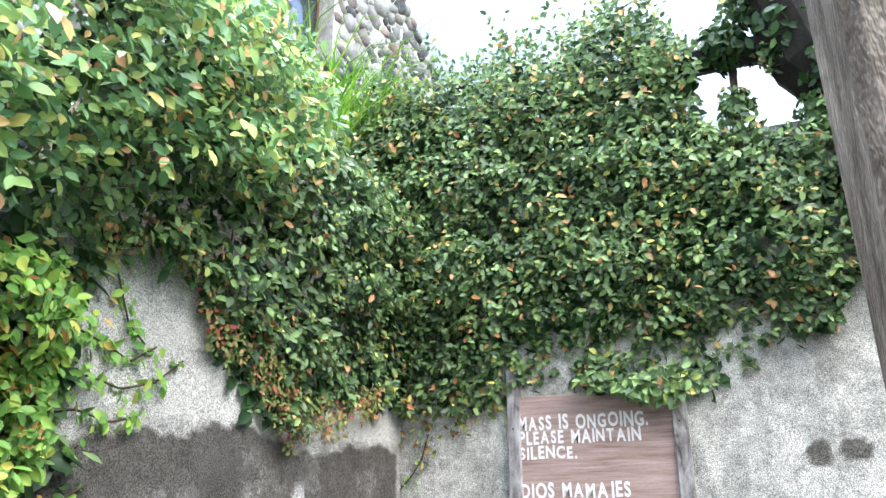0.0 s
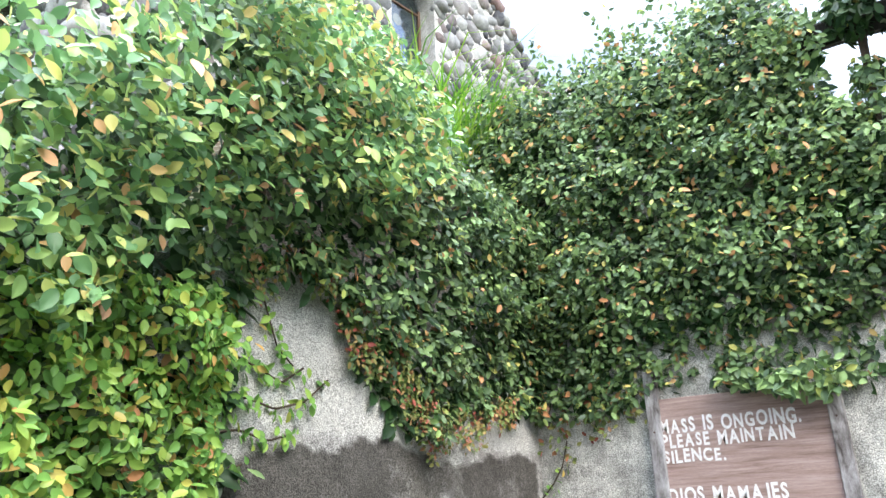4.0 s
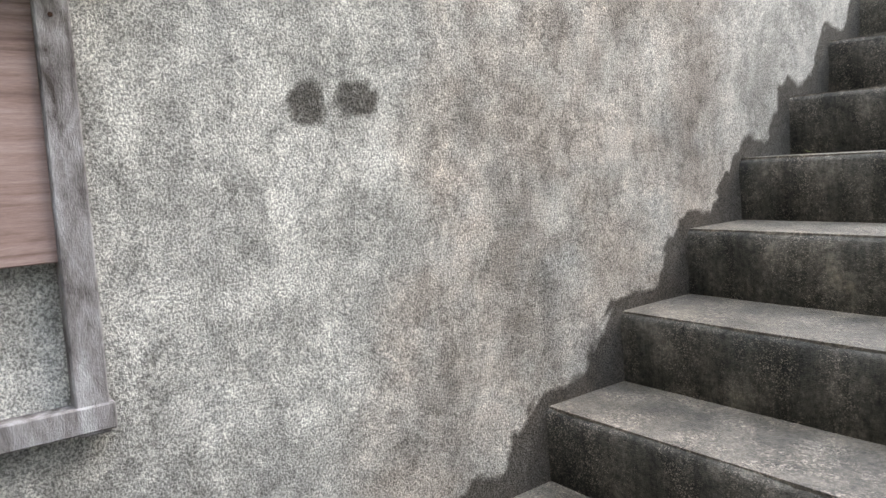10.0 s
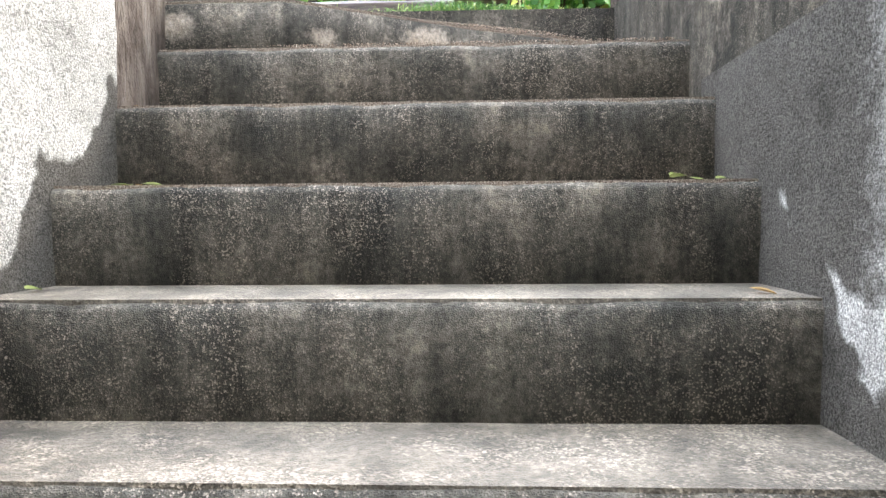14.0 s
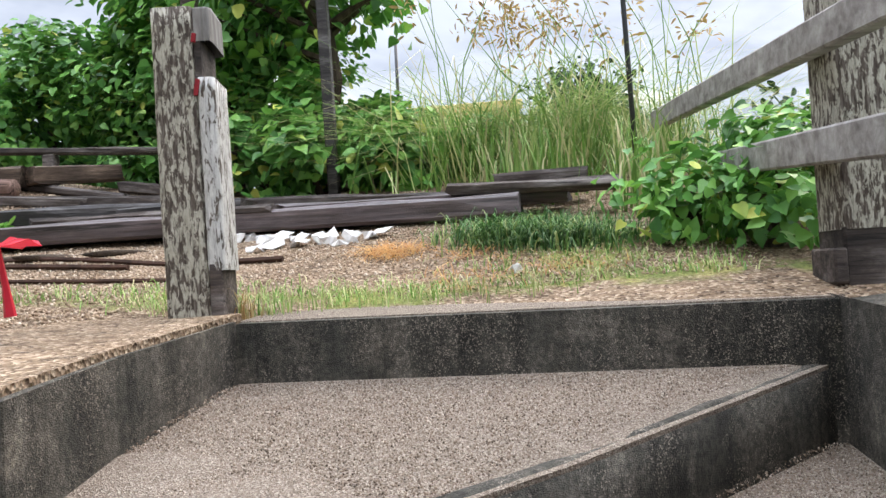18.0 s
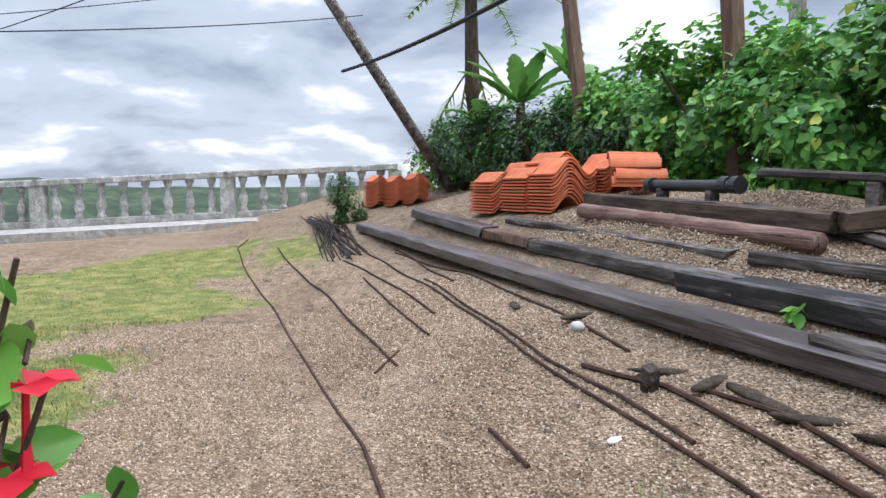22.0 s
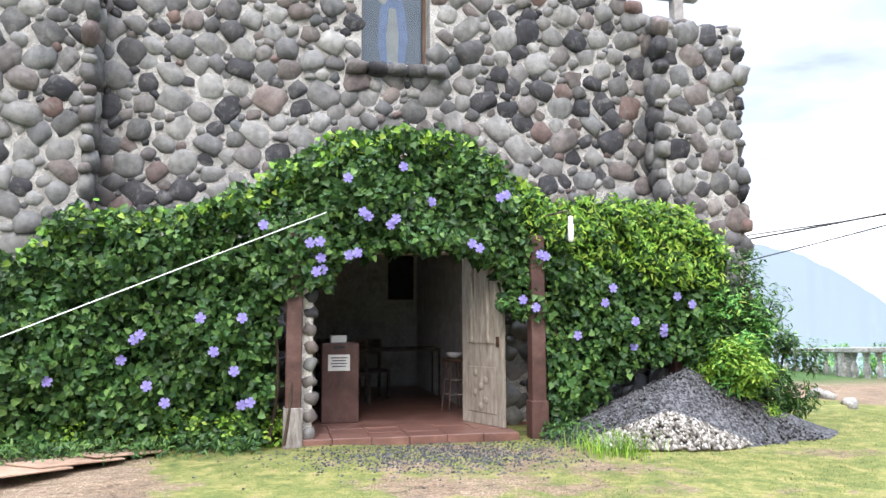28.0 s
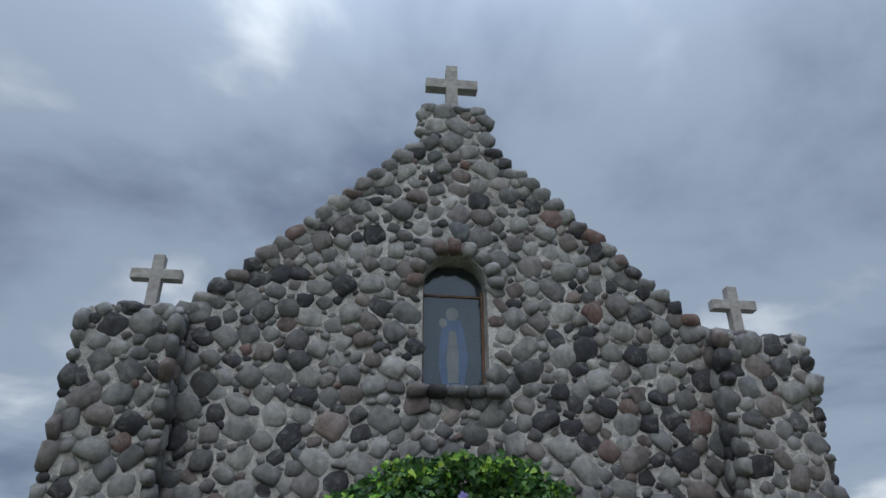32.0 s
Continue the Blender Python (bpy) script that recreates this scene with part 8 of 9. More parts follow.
for i in range(38):
    y0, y1 = 4.55 + 0.4 * trnd.random(), 4.45 + 0.45 * trnd.random()
    x0 = -9.6 - 1.6 * trnd.random()
    tagged(part("iron_rod", tube([(x0, y0 + 0.25, gz(x0, y0) + 0.02 + 0.07 * trnd.random()), (x0 + 2.0, (y0 + y1) / 2 + 0.1, gz(-8.5, 4.7) + 0.03 + 0.06 * trnd.random()), (-6.3 - trnd.random(), y1, gz(-6.5, y1) + 0.015)], 0.008, 5), dark_rust), "rusty rebar in a loose bundle", "iron rod", "rebar bundle")
def crust(x, y, s, mat, label, name, cat, h=0.03, seed=0):
    bm = bmesh.new()
    bmesh.ops.create_icosphere(bm, subdivisions=2, radius=1.0)
    for v in bm.verts:
        v.co = Vector((v.co.x * s[0], v.co.y * s[1], v.co.z * h)) * (1 + 0.35 * noise.noise(v.co * 2.3 + Vector((seed, seed * 2, 0))) + 0.22 * noise.noise(v.co * 6.1 + Vector((seed, 0, seed))))
    ob = part(name, bm, mat, None, label, category=cat, smooth=True)
    ob.matrix_world = pose(x, y, gz(x, y) + h * 0.4, 0, 0, seed * 57)
    return ob
for i, (x, y, a) in enumerate(((-1.72, 4.83, 0.13), (-1.5, 4.86, 0.15), (-1.25, 4.84, 0.16), (-1.05, 4.83, 0.10), (-2.6, 4.98, 0.12), (-3.2, 4.9, 0.1), (-0.8, 4.9, 0.1))):
    crust(x, y, (1.25 * a, 0.030), bark, "flaking piece of rotten bark on the gravel", "bark_flake", "debris", 0.014, i + 1)
crust(-1.08, 4.12, (0.07, 0.035), black_concrete, "flat dark stone on the gravel", "flat_stone", "stone", 0.02, 3)
crust(-1.38, 4.38, (0.045, 0.018), white_paint, "small white chip on the gravel", "white_chip", "debris", 0.008, 2)
crust(-2.45, 4.87, (0.035, 0.03), pale_pebble, "pale rounded pebble on the gravel", "pebble", "stone", 0.03, 4)
tagged(part("wood_peg", box((0.05, 0.05, 0.12), pose(-1.62, 4.68, gz(-1.62, 4.68) + 0.04, 12, 20, 0), 0.004), dark_timber), "short wooden peg in the gravel", "peg")
for x, y, size in ((-0.43, 4.90, 1.5), (-0.36, 4.86, 1.2), (-0.40, 5.03, 1.4), (-0.34, 5.05, 0.9), (-0.28, 5.02, 1.0), (-0.20, 4.95, 1.6), (-0.17, 4.88, 1.7), (-0.22, 4.82, 1.0), (-0.10, 4.93, 1.3), (-0.06, 4.85, 1.2), (0.00, 4.87, 1.3), (0.05, 4.85, 1.5), (0.09, 4.80, 0.9), (0.14, 4.83, 1.2), (0.19, 4.86, 1.0), (0.22, 4.88, 1.3), (-0.30, 4.80, 0.8), (0.73, 4.35, 0.7)):
    bm = bmesh.new()
    edge = 9
    c = [bm.verts.new((0.040 * size * trnd.uniform(.35, 1.25) * math.cos(k * 2 * math.pi / edge), 0.028 * size * trnd.uniform(.4, 1.25) * math.sin(k * 2 * math.pi / edge), 0.016 * trnd.uniform(-1, 1))) for k in range(edge)]
    m0 = bm.verts.new((0, 0, 0.012))
    for k in range(edge):
        bm.faces.new((c[k], c[(k + 1) % edge], m0))
    r = bmesh.ops.extrude_face_region(bm, geom=list(bm.faces))
    bmesh.ops.translate(bm, vec=(0, 0, 0.004), verts=[g for g in r["geom"] if isinstance(g, bmesh.types.BMVert)])
    ob = part("plaster_shard", bm, shard_white, None, "broken white plaster shard on the gravel", category="debris", group="plaster shards")
    ob.matrix_world = pose(x, y, gz(x, y) + 0.012 * size, trnd.uniform(10, 55), trnd.uniform(-25, 25), trnd.uniform(-40, 40))
for i, (x, y, a) in enumerate(((-12.1, -5.5, 0.16), (-11.8, -4.85, 0.12), (-11.35, -4.45, 0.10), (-12.45, -6.0, 0.15))):
    crust(x, y, (a, a * 0.7), plaster_dark, "grey boulder beside the paved walk", "boulder", "boulder", 0.09, i + 11)
crust(-6.62, -3.55, (0.13, 0.09), stone_single, "grey stone on the rock mound", "stone", "stone", 0.10, 17)
sprout = thing("sprout", "small green sprout in the gravel", "plant")
mesh_part("foliage", leaves("foliage", np.array([(-1.62, 5.36, gz(-1.62, 5.36) + 0.06)] * 6) + rng.normal(size=(6, 3)) * 0.02, np.broadcast_to((0.3, -0.4, 1.0), (6, 3)), np.full(6, 0.075), hib_leaf, "heart", 0.5), sprout)

# ---- poles, cables ----
def pole(a, b, r, mat, label, name="wooden_pole", cat="pole"):
    return tagged(part(name, tube([a, tuple((Vector(a) + Vector(b)) / 2), b], [r, r * 0.97, r * 0.9], 10), mat, smooth=True), label, cat, "poles")
def square_pole(a, b, w, mat, label):
    return tagged(part("wooden_pole", box(((Vector(b) - Vector(a)).length, w, w), along(a, b, (0.0, 1, 0)), 0.006), mat), label, "pole", "poles")
pole((-8.87, 6.85, 3.1), (-8.9, 4.98, 5.86), 0.075, dark_timber, "dark leaning wooden pole")
square_pole((-5.55, 6.85, 3.15), (-5.98, 6.75, 5.6), 0.11, brown_wood, "slightly leaning brown post among shrubs")
square_pole((-3.74, 6.98, 3.1), (-3.99, 6.98, 5.6), 0.12, brown_wood, "upright brown post before the shrubs")
square_pole((-1.36, 6.70, 3.1), (-1.37, 6.70, 5.6), 0.085, dark_timber, "upright brown post before the shrubs")
square_pole((-0.36, 6.36, 3.08), (-0.40, 6.36, 5.2), 0.062, black_timber, "slim dark post before the shrubs")
pole((1.24, 5.6, 2.8), (1.20, 5.6, 4.9), 0.012, black_pipe, "thin dark iron rod standing in the weeds", "iron_rod", "iron rod")
pole((-5.2, 9.0, 3.0), (-5.35, 9.0, 6.6), 0.09, old_wood, "distant grey pole behind the shrubs")
pole((-3.0, 22.5, 6.5), (-3.0, 22.5, 9.5), 0.05, black_pipe, "thin mast on the yellow house", "mast", "mast")
p0 = CHURCH @ Vector((-5.45, -1.6, 0.0))
p1 = CHURCH @ Vector((-5.35, -1.6, 5.62))
pole(tuple(p0), tuple(p1), 0.05, old_wood, "grey pole leaning beside the church tower")
def cable(a, b, sag, r, label):
    a, b = Vector(a), Vector(b)
    pts = [tuple(a + (b - a) * t - Vector((0, 0, 4 * sag * t * (1 - t)))) for t in np.linspace(0, 1, 18).tolist()]
    return tagged(part("cable", tube(pts, r, 5), black_rubber), label, "cable", "overhead cables")
cable((-10.3, -5.4, 5.1), (-21.5, 8.5, 8.6), 0.25, 0.014, "black overhead cable running from the church")
cable((-10.6, -5.6, 4.8), (-19.5, 5.0, 8.6), 0.15, 0.010, "thin overhead cable running from the church")
cable((-10.5, -5.5, 5.2), (-24.0, -2.0, 8.0), 0.2, 0.010, "thin overhead cable running from the church")
cable((-8.9, 5.15, 4.95), (-2.4, 5.9, 5.15), 0.12, 0.022, "thick black cable across the yard")
cable((-12.0, 0.5, 5.7), (-3.0, 6.0, 6.0), 0.1, 0.008, "thin overhead wire across the yard")
ca = CHURCH @ Vector((-0.96, 1.40, 2.43))
tagged(part("stretched_cable", tube([tuple(ca), tuple(CHURCH @ Vector((-2.5, 1.9, 1.72))), tuple(CHURCH @ Vector((-4.6, 2.6, 0.75)))], 0.006, 6), white_plastic), "white cord stretched from the porch vine", "cable")

# ---- church porch furniture ----
for s0, lab in ((-1.26, "dark maroon timber pillar of the porch"), (1.50, "dark maroon timber pillar of the porch"), (3.5, "dark timber pillar under the vine")):
    t = thing("porch_pillar", lab, "pillar", ch_pose(s0, 1.0 if s0 < 3 else 0.66, -0.04), "porch pillars")
    part("shaft", box((0.17, 0.17, 2.1), pose(0, 0, 1.27), 0.01), maroon_paint, t)
    part("base", box((0.205, 0.205, 0.42), pose(0, 0, 0.21), 0.008), old_wood if s0 < 0 else maroon_paint, t)
tagged(part("porch_lintel", ch_box(-1.4, 3.7, 0.60, 0.74, 2.2, 2.36, 0.008), dark_timber), "dark porch beam hidden in the vine", "beam")
jl = thing("door_1", "old carved wooden church door leaf standing open", "door", ch_pose(-1.06, 0.02, 0.04, 82), kind="structure")
part("leaf", box((0.80, 0.05, 2.1), pose(0.40, 0, 1.05), 0.006), door_wood, jl)
jr = thing("door_2", "old carved wooden church door leaf standing open", "door", ch_pose(0.88, 0.02, 0.04, 112), kind="structure")
leaf_r = part("leaf", box((0.80, 0.05, 2.1), pose(0.40, 0, 1.05), 0.006), door_wood, jr)
for zz, hh in ((0.42, 0.55), (1.45, 0.95)):
    part("panel", box((0.56, 0.012, hh), pose(0.40, 0.030, zz), 0.006), door_wood, leaf_r)
    part("panel", box((0.56, 0.012, hh), pose(0.40, -0.030, zz), 0.006), door_wood, leaf_r)
for xx in (0.24, 0.56):
    part("moulding", lathe([(0.028, 0), (0.034, 0.05), (0.024, 0.1), (0.028, 0.5), (0.024, 0.85), (0.034, 0.9), (0.028, 0.95)], 8, pose(xx, -0.05, 0.98)), door_wood, leaf_r, smooth=True)
    part("moulding", lathe([(0.028, 0), (0.034, 0.05), (0.024, 0.1), (0.028, 0.5), (0.024, 0.85), (0.034, 0.9), (0.028, 0.95)], 8, pose(xx, 0.05, 0.98)), door_wood, leaf_r, smooth=True)
for k in range(6):
    part("carving", lathe([(0.02, 0), (0.05, 0.008), (0.02, 0.016)], 8, pose(0.40 + 0.12 * math.sin(k * 2.1), -0.04, 0.22 + 0.08 * k, 90)), door_wood, leaf_r)
part("lock", box((0.05, 0.02, 0.12), pose(0.72, -0.035, 1.0), 0.003), rust, leaf_r)
for s0 in (-1.10, 1.10):
    tagged(part("door_frame", ch_box(s0 - 0.05, s0 + 0.05, -0.3, 0.04, 0.03, DOOR_H, 0.005), door_wood), "old wooden door jamb", "door frame", kind="structure")
tagged(part("door_frame", ch_box(-1.05, 1.05, -0.3, 0.04, DOOR_H - 0.1, DOOR_H, 0.004), door_wood), "old wooden door head", "door frame", kind="structure")
pier = thing("stone_pier", "narrow pier of rounded boulders beside the porch pillar", "pier")
part("core", ch_box(-1.19, -1.06, 0.62, 0.98, -0.05, 2.1), mortar, pier)
for i in range(11):
    b_ = new("stone", BOULDERS[i % 10])
    b_.parent = pier
    b_.matrix_basis = ch_pose(-1.10 + 0.012 * (i % 3), 0.93, 0.09 + 0.185 * i) @ pose(0, 0, 0, 0, 40 * i, 0) @ Matrix.Diagonal((0.075, 0.075, 0.085, 1))
desk = thing("offertory_box", "maroon wooden box stand with a paper notice", "stand", ch_pose(-0.66, -0.35, 0.035))
part("body", box((0.46, 0.40, 0.98), pose(0, 0, 0.49), 0.008), maroon_paint, desk)
part("slot", box((0.14, 0.006, 0.03), pose(0.02, 0.203, 0.93)), ink, desk)
part("notice", box((0.27, 0.004, 0.20), pose(0.02, 0.203, 0.74)), paper, desk, "white paper notice")
for k in range(4):
    part("line", box((0.20 - 0.03 * (k % 2), 0.002, 0.012), pose(0.02, 0.206, 0.80 - 0.035 * k)), ink, desk)
tagged(part("tissue_box", box((0.20, 0.14, 0.09), ch_pose(-0.68, -0.3, 1.065), 0.008), paper), "small white box on the stand", "box")
st = thing("stool", "tall wooden bar stool with red legs", "stool", ch_pose(1.02, -1.1, 0.035, 10))
part("seat", lathe([(0.16, 0.68), (0.17, 0.70), (0.16, 0.72)], 16), brown_wood, st)
for k in range(4):
    a = math.pi / 4 + k * math.pi / 2
    part("leg", tube([(0.19 * math.cos(a), 0.19 * math.sin(a), 0), (0.11 * math.cos(a), 0.11 * math.sin(a), 0.69)], 0.016, 8), maroon_paint, st)
for zz in (0.22, 0.42):
    for k in range(4):
        a, b = math.pi / 4 + k * math.pi / 2, math.pi / 4 + (k + 1) * math.pi / 2
        r = 0.19 - 0.08 * zz / 0.69
        part("rung", tube([(r * math.cos(a), r * math.sin(a), zz), (r * math.cos(b), r * math.sin(b), zz)], 0.010, 6), old_wood, st)
tagged(part("bowl", lathe([(0.04, 0), (0.09, 0.03), (0.12, 0.08), (0.11, 0.08), (0.08, 0.035), (0.03, 0.015)], 14, ch_pose(1.02, -1.1, 0.757)), white_plastic, smooth=True), "small pale bowl on the stool", "bowl")
table = thing("table", "dark wooden table in the dim church", "table", ch_pose(0.55, -3.2, 0.035))
part("tabletop", box((1.5, 0.7, 0.05), pose(0, 0, 0.78), 0.005), dark_timber, table)
for x in (-0.68, 0.68):
    for y in (-0.28, 0.28):
        part("leg", box((0.06, 0.06, 0.76), pose(x, y, 0.38)), dark_timber, table)
for i, (s0, n0) in enumerate(((-0.25, -2.3), (0.1, -2.9), (-0.5, -3.4))):
    c = thing("wooden_chair", "dark wooden chair in the dim church", "chair", ch_pose(s0, n0, 0.035, 15 * i), "church chairs")
    part("seat", box((0.42, 0.42, 0.04), pose(0, 0, 0.45)), dark_timber, c)
    part("backrest", box((0.40, 0.03, 0.25), pose(0, -0.2, 0.83)), dark_timber, c)
    for x in (-0.19, 0.19):
        part("leg", box((0.04, 0.04, 0.95), pose(x, -0.19, 0.475)), dark_timber, c)
        part("leg", box((0.04, 0.04, 0.44), pose(x, 0.19, 0.22)), dark_timber, c)
pic = thing("framed_picture", "dark framed picture on the inner wall", "picture", ch_pose(1.6 - 0.7, -4.97, 1.7))
part("frame", box((0.5, 0.04, 0.85), pose(0, 0, 0.42), 0.01), dark_timber, pic)
part("picture", box((0.40, 0.01, 0.74), pose(0, 0.022, 0.42)), panel_back, pic)
bl2 = thing("porch_bulb", "white spiral bulb hanging from the porch vine", "lamp", ch_pose(1.80, 1.36, 2.28))
part("holder", lathe([(0.022, 0.12), (0.03, 0.13), (0.03, 0.19), (0.01, 0.20)], 8), white_plastic, bl2)
part("bulb", lathe([(0.02, -0.10), (0.034, -0.08), (0.034, 0.10), (0.024, 0.12)], 10), white_plastic, bl2, smooth=True)
part("arm", tube([(0.0, 0, 0.19), (0.02, 0, 0.26), (0.25, -0.3, 0.22)], 0.012, 5), dark_timber, bl2)

# heaps of crushed rock and coral gravel
def heap(s, n, rs, rn, h, mat, label, seed):
    bm = bmesh.new()
    rings = []
    for i in range(11):
        r = i / 10
        ring = []
        for k in range(36):
            a = 2 * math.pi * k / 36
            w = 1 + 0.12 * noise.noise(Vector((math.cos(a) * 1.5, math.sin(a) * 1.5, seed)))
            p = CHURCH @ Vector((s + rs * r * w * math.cos(a), n + rn * r * w * math.sin(a), 0))
            zz = h * (1 - r) ** 1.15 + 0.03 * noise.noise(Vector((p.x * 3, p.y * 3, seed))) - 0.06 * r
            ring.append(bm.verts.new((p.x, p.y, gz(p.x, p.y) + zz)))
        rings.append(ring)
    for a, b in zip(rings, rings[1:]):
        for k in range(36):
            bm.faces.new((a[k], a[(k + 1) % 36], b[(k + 1) % 36], b[k]))
    bmesh.ops.remove_doubles(bm, verts=bm.verts, dist=0.001)
    bmesh.ops.recalc_face_normals(bm, faces=bm.faces)
    return part("mound", bm, mat, None, label, category="gravel", smooth=True)
heap(3.35, 1.1, 2.0, 1.1, 0.75, dark_gravel, "heap of dark crushed rock beside the porch", 2.0)
def pebbles(name, xy, z, size, mat, label, kind="stuff"):
    base = np.array([(1, 0, 0), (-1, 0, 0), (0, 1, 0), (0, -1, 0), (0, 0, 1), (0, 0, -1)], float)
    tri = np.array([(0, 2, 4), (2, 1, 4), (1, 3, 4), (3, 0, 4), (2, 0, 5), (1, 2, 5), (3, 1, 5), (0, 3, 5)])
    n = len(xy)
    sc = np.asarray(size)[:, None] * rng.uniform(0.55, 1.2, (n, 3))
    a = rng.uniform(0, 2 * np.pi, n)
    v = base[None] * sc[:, None]
    x, y = v[..., 0] * np.cos(a)[:, None] - v[..., 1] * np.sin(a)[:, None], v[..., 0] * np.sin(a)[:, None] + v[..., 1] * np.cos(a)[:, None]
    v = np.stack([x, y, v[..., 2]], -1) + np.c_[xy, z][:, None]
    f = (np.arange(n)[:, None, None] * 6 + tri[None]).reshape(-1, 3)
    return mesh_part(name, raw_mesh(name, v.reshape(-1, 3), f, mat, True), None, label, category="gravel", kind=kind)
n = 3600
r, a = np.sqrt(rng.uniform(0, 1, n)), rng.uniform(0, 2 * np.pi, n)
q = np.stack([2.75 + 0.95 * r * np.cos(a), 1.75 + 0.55 * r * np.sin(a), 0 * r], -1) @ m_[:3, :3].T + m_[:3, 3]
pebbles("coral_mound", q[:, :2], ground_z(q[:, 0], q[:, 1]) + 0.30 * (1 - r) + 0.02, rng.uniform(0.018, 0.035, n), pale_pebble, "heap of pale coral pebbles before the porch")
n = 2200
r, a = np.sqrt(rng.uniform(0, 1, n)), rng.uniform(0, 2 * np.pi, n)
q = np.stack([3.35 + 1.95 * r * np.cos(a), 1.1 + 1.1 * r * np.sin(a), 0 * r], -1) @ m_[:3, :3].T + m_[:3, 3]
pebbles("crushed_rock", q[:, :2], ground_z(q[:, 0], q[:, 1]) + 0.75 * (1 - r) ** 1.15 - 0.05 * r + 0.012, rng.uniform(0.014, 0.03, n), dark_gravel, "loose dark crushed rock on the heap")
p = np.stack([rng.uniform(-4.5, 1.4, 48000), rng.uniform(4.15, 6.4, 48000)], -1)
p = p[~((p[:, 0] > -0.1) & (p[:, 1] < 4.2))]
pebbles("gravel", p, ground_z(p[:, 0], p[:, 1]) + 0.001, rng.uniform(0.003, 0.006, len(p)) * np.clip(1.1 - 0.14 * p[:, 0], 1, 2.0), pebble_mat, "loose tan coral gravel on the terrace")
p = np.stack([rng.uniform(-4.6, -0.3, 42000), rng.uniform(1.8, 4.15, 42000)], -1)
p = p[(sod_amount(p[:, 0], p[:, 1]) < rng.uniform(0.1, 0.6, len(p))) & ~((p[:, 0] > -0.75) & (p[:, 1] < 3.95) & (p[:, 1] > 2.5))]
pebbles("gravel", p, ground_z(p[:, 0], p[:, 1]) + 0.001, rng.uniform(0.003, 0.0075, len(p)), pebble_mat, "loose tan coral gravel on the terrace")
step_grit = grit_material()
step_grit.name = "grey_pink_grit"
grit_ramp = [n for n in step_grit.node_tree.nodes if n.type == "VALTORGB"][0].color_ramp.elements
for el, c in zip(grit_ramp, ((0.08, 0.06, 0.045), (0.19, 0.14, 0.105), (0.30, 0.23, 0.18), (0.54, 0.46, 0.38))):
    el.color = (*c, 1)
p = np.stack([rng.uniform(-0.02, 1.38, 34000), rng.uniform(2.9, 3.86, 34000)], -1)
up = p[:, 1] > np.maximum(2.93, 2.93 + (p[:, 0] - 0.33) * 0.937) + 0.03
p, up = p[(p[:, 1] > 2.9)], up[(p[:, 1] > 2.9)]
pebbles("gravel", p, np.where(up, winder_z(p[:, 0], p[:, 1]) + 0.004, 2.205 + 0.087 * np.clip(p[:, 1] - 3.0, 0, 1)), rng.uniform(0.001, 0.0026, len(p)), step_grit, "loose tan gravel on the turning step")
p = CHURCH.to_3x3()
q = np.stack([0.25 + 0.75 * rng.normal(size=2600), 1.75 + 0.45 * rng.normal(size=2600), np.zeros(2600)], -1) @ m_[:3, :3].T + m_[:3, 3]
pebbles("gravel", q[:, :2], ground_z(q[:, 0], q[:, 1]) + 0.002, rng.uniform(0.008, 0.02, 2600), dark_gravel, "grey gravel before the church door")
cb = thing("cardboard_sheet", "flattened brown cardboard on the grass", "cardboard")
for k, (x, y, w, d, turn) in enumerate(((-1.38, -4.66, 0.70, 0.50, 24), (-0.92, -4.36, 0.80, 0.62, 32), (-0.52, -3.98, 0.7, 0.7, 38))):
    part("panel", box((w, d, 0.014), pose(x, y, gz(x, y) + 0.05 + 0.008 * k, 3, -3, turn), 0.003), cardboard, cb)
for x, y, r, h in ((-0.85, -5.15, 0.2, 0.24), (-1.45, -5.1, 0.2, 0.28), (-2.0, -4.88, 0.24, 0.34), (-2.45, -4.80, 0.2, 0.3), (-2.85, -4.70, 0.18, 0.34)):
    bush((x, y), r, h, 520, 0.05, vine_leaf_light, "low green weed at the foot of the porch vine", "weed", "plant", "oval", 3, "weeds along the vine")
# leaves and twigs dropped on the stair
for i in range(16):
    k = trnd.choice((5, 6, 7, 8, 8, 8, 9))
    x = trnd.uniform(0.03, 0.14) if trnd.random() < 0.6 else trnd.uniform(1.22, 1.37)
    me = leaves("fallen_leaf", np.array([(x, NOSES[k] + trnd.uniform(0.08, 0.22), RISE * (k + 1) + 0.012)]), np.array([(0, 0, 1.0)]), np.array([0.045]), fig_leaf_red if trnd.random() < 0.6 else dry_blade, "oval", 0.15, 0.0)
    mesh_part("fallen_leaf", me, None, "dry fallen leaf on a stair tread", category="leaf", group="fallen leaves")
straw = noisy("dry_straw", [(0.3, (0.30, 0.20, 0.11)), (0.7, (0.50, 0.37, 0.22))], 20, 90, 0.9, 0.2, 0.001)
for a, b in (((0.62, 3.02), (0.86, 2.99)), ((0.72, 3.05), (0.88, 2.99)), ((0.80, 3.04), (0.90, 3.0))):
    tagged(part("twig", tube([(*a, 2.196), ((a[0] + b[0]) / 2, (a[1] + b[1]) / 2 + 0.02, 2.202), (*b, 2.194)], 0.0032, 5), straw), "dry twig on the stair", "twig", "twigs")

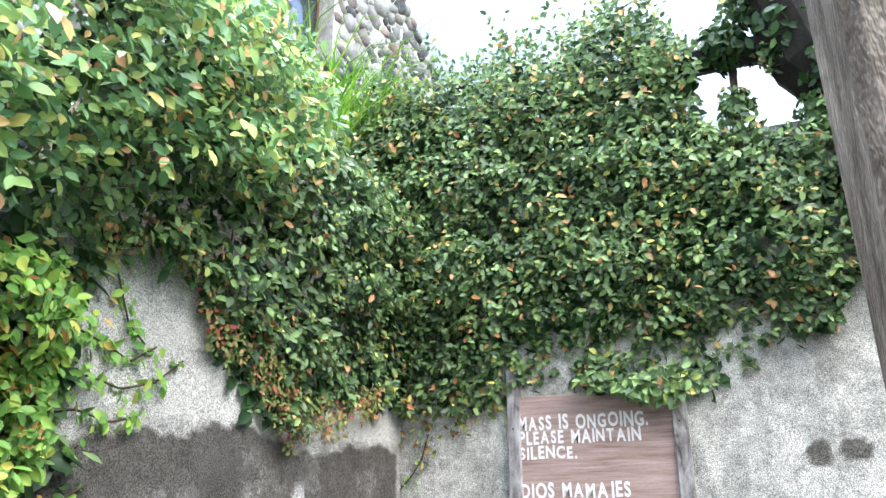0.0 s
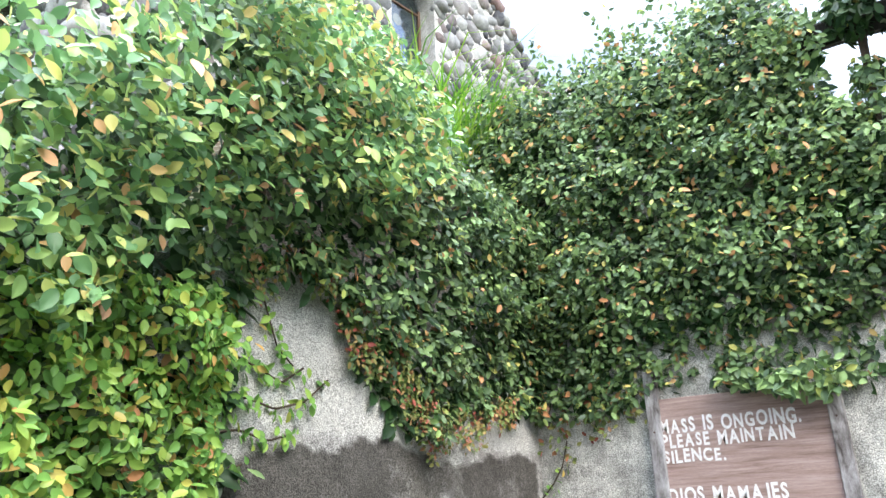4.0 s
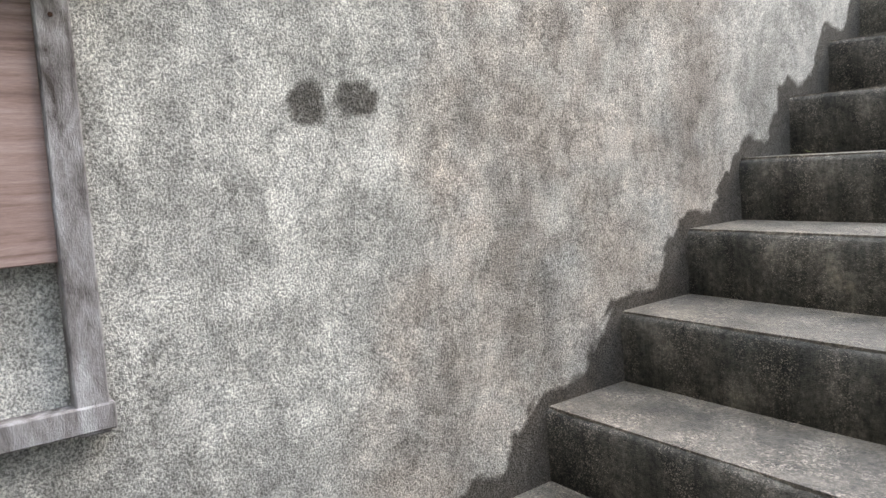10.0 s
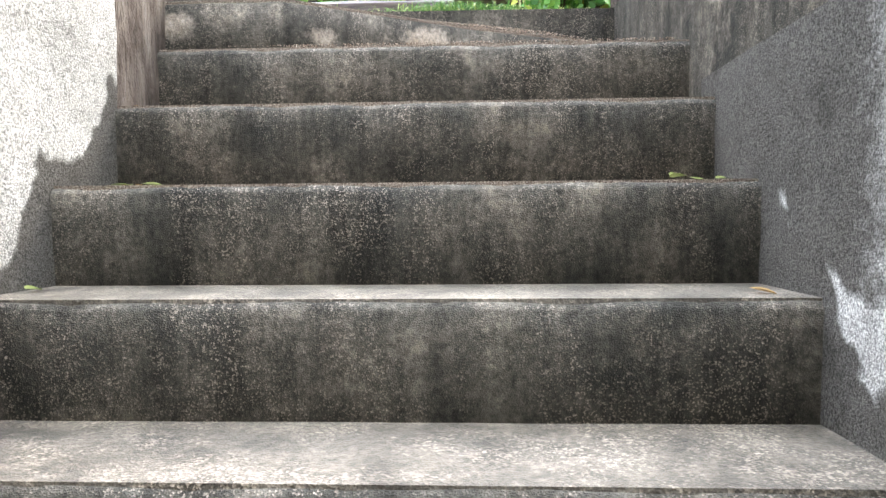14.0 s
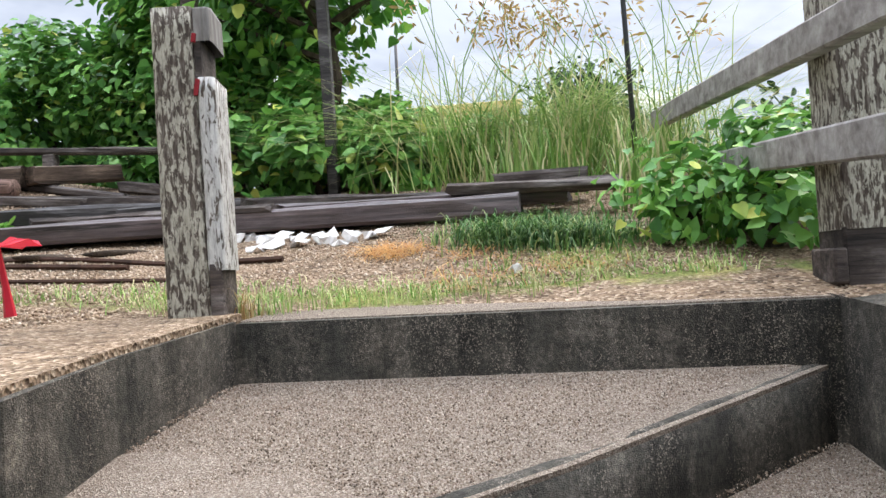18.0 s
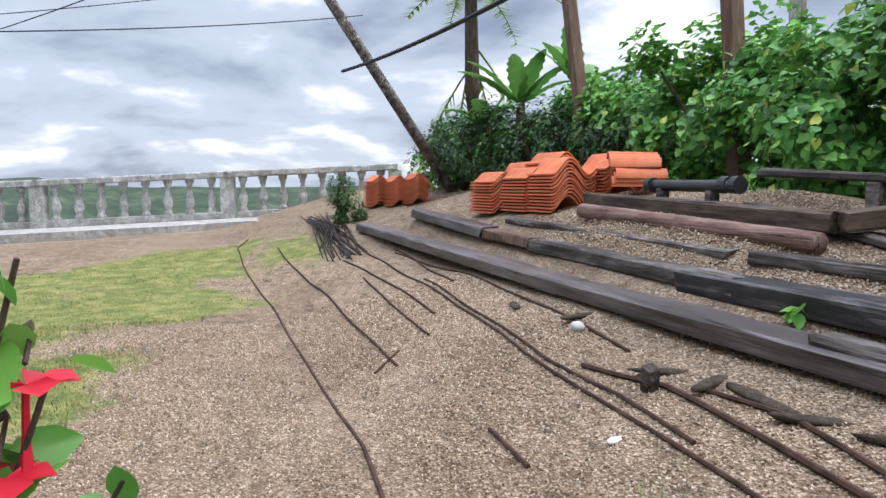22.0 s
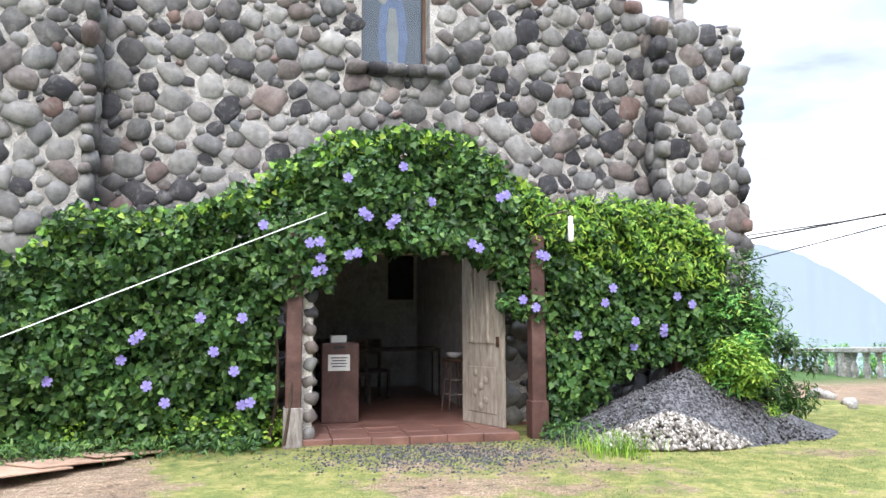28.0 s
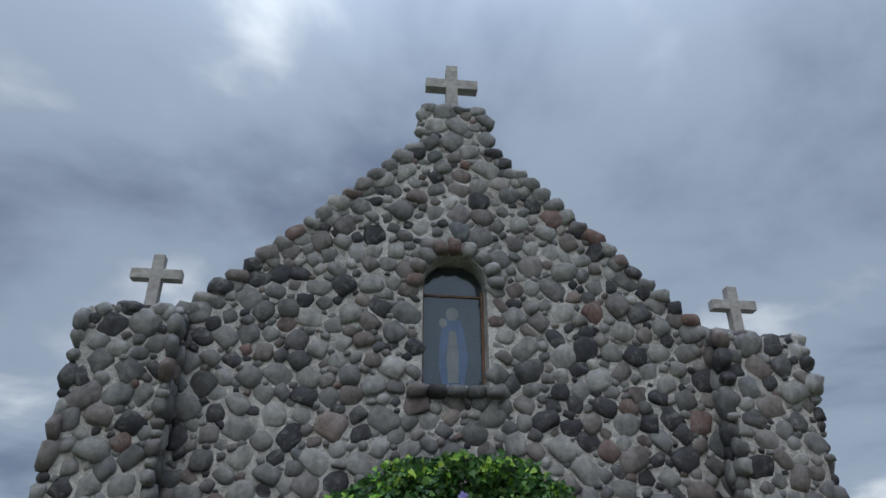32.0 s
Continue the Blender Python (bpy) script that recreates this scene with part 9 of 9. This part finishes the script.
# ---- distance ----
house = thing("house", "cream yellow flat-roofed house beyond the shrubs", "house")
part("wall", slab(-5.2, 0.1, 21.9, 28, 1.0, 6.6), yellow_wall, house)
part("roof", slab(-5.5, 0.4, 21.6, 28.3, 6.6, 7.15, 0.02), yellow_band, house)
part("fascia", slab(-5.6, 0.5, 21.5, 21.6, 6.95, 7.2, 0.02), yellow_band, house)
tarp_bm = bmesh.new()
bmesh.ops.create_icosphere(tarp_bm, subdivisions=3, radius=1.0)
for v in tarp_bm.verts:
    v.co = Vector((v.co.x * 0.19, v.co.y * 0.15, max(v.co.z, -0.55) * 0.10)) * (1 + 0.4 * noise.noise(v.co * 2.6))
tarp_bm.transform(pose(-0.95, 9.0, 4.12))
tagged(part("tarpaulin", tarp_bm, blue_plastic), "crumpled blue tarpaulin on a stand behind the shrubs", "tarpaulin")
tagged(part("stand", box((0.4, 0.4, 1.7), pose(-0.95, 9.0, 3.24)), old_wood), "rough wooden stand under the blue tarpaulin", "stand")
car = thing("car", "white parked car half hidden by tall grass", "car", pose(3.4, 17.0, gz(3.4, 17.0), 0, 0, 70))
part("body", box((3.6, 1.55, 0.62), pose(0, 0, 0.62), 0.12), white_plastic, car)
part("cabin", box((1.9, 1.4, 0.55), pose(-0.2, 0, 1.18), 0.1, 0.8), black_pipe, car)
part("roof", box((1.5, 1.1, 0.06), pose(-0.2, 0, 1.47), 0.02), white_plastic, car)
for x in (-1.15, 1.15):
    for y in (-0.75, 0.75):
        tyre = part("wheel", lathe([(0.2, -0.09), (0.3, -0.08), (0.3, 0.08), (0.2, 0.09)], 16, pose(x, y, 0.3, 90)), black_rubber, car)
        part("rim", lathe([(0.18, -0.095), (0.19, 0.0), (0.18, 0.095)], 12, pose(x, y, 0.3, 90)), white_plastic, tyre)

def ridge(name, points, dist, depth, mat, label, rough):
    """A far ridge: points of (bearing x, y, height), drawn as a rounded slope down to the sea."""
    bm = bmesh.new()
    rows = []
    dense = []
    for a, b in zip(points, points[1:]):
        for t in np.linspace(0, 1, 14).tolist()[:-1]:
            dense.append(tuple(np.array(a) * (1 - t) + np.array(b) * t))
    dense.append(points[-1])
    for i, (x, y, h) in enumerate(dense):
        d = Vector((x, y)).normalized()
        row = []
        for k, (f, g) in enumerate(((0.0, -1.0), (0.25, 0.0), (0.5, 0.45), (0.75, 0.8), (1.0, 1.0), (1.5, 0.2))):
            r = dist + depth * (f - 1.0)
            hh = -86 + (h + 86) * max(g, 0) + rough * noise.noise(Vector((i * 0.35, k * 0.9, dist * 0.01))) * (0.4 if k == 4 else 1) if g >= 0 else -95
            row.append(bm.verts.new((d.x * r, d.y * r, hh)))
        rows.append(row)
    for a, b in zip(rows, rows[1:]):
        for k in range(5):
            bm.faces.new((a[k], b[k], b[k + 1], a[k + 1]))
    bmesh.ops.recalc_face_normals(bm, faces=bm.faces)
    return part(name, bm, mat, None, label, category="hill", smooth=True, kind="structure")
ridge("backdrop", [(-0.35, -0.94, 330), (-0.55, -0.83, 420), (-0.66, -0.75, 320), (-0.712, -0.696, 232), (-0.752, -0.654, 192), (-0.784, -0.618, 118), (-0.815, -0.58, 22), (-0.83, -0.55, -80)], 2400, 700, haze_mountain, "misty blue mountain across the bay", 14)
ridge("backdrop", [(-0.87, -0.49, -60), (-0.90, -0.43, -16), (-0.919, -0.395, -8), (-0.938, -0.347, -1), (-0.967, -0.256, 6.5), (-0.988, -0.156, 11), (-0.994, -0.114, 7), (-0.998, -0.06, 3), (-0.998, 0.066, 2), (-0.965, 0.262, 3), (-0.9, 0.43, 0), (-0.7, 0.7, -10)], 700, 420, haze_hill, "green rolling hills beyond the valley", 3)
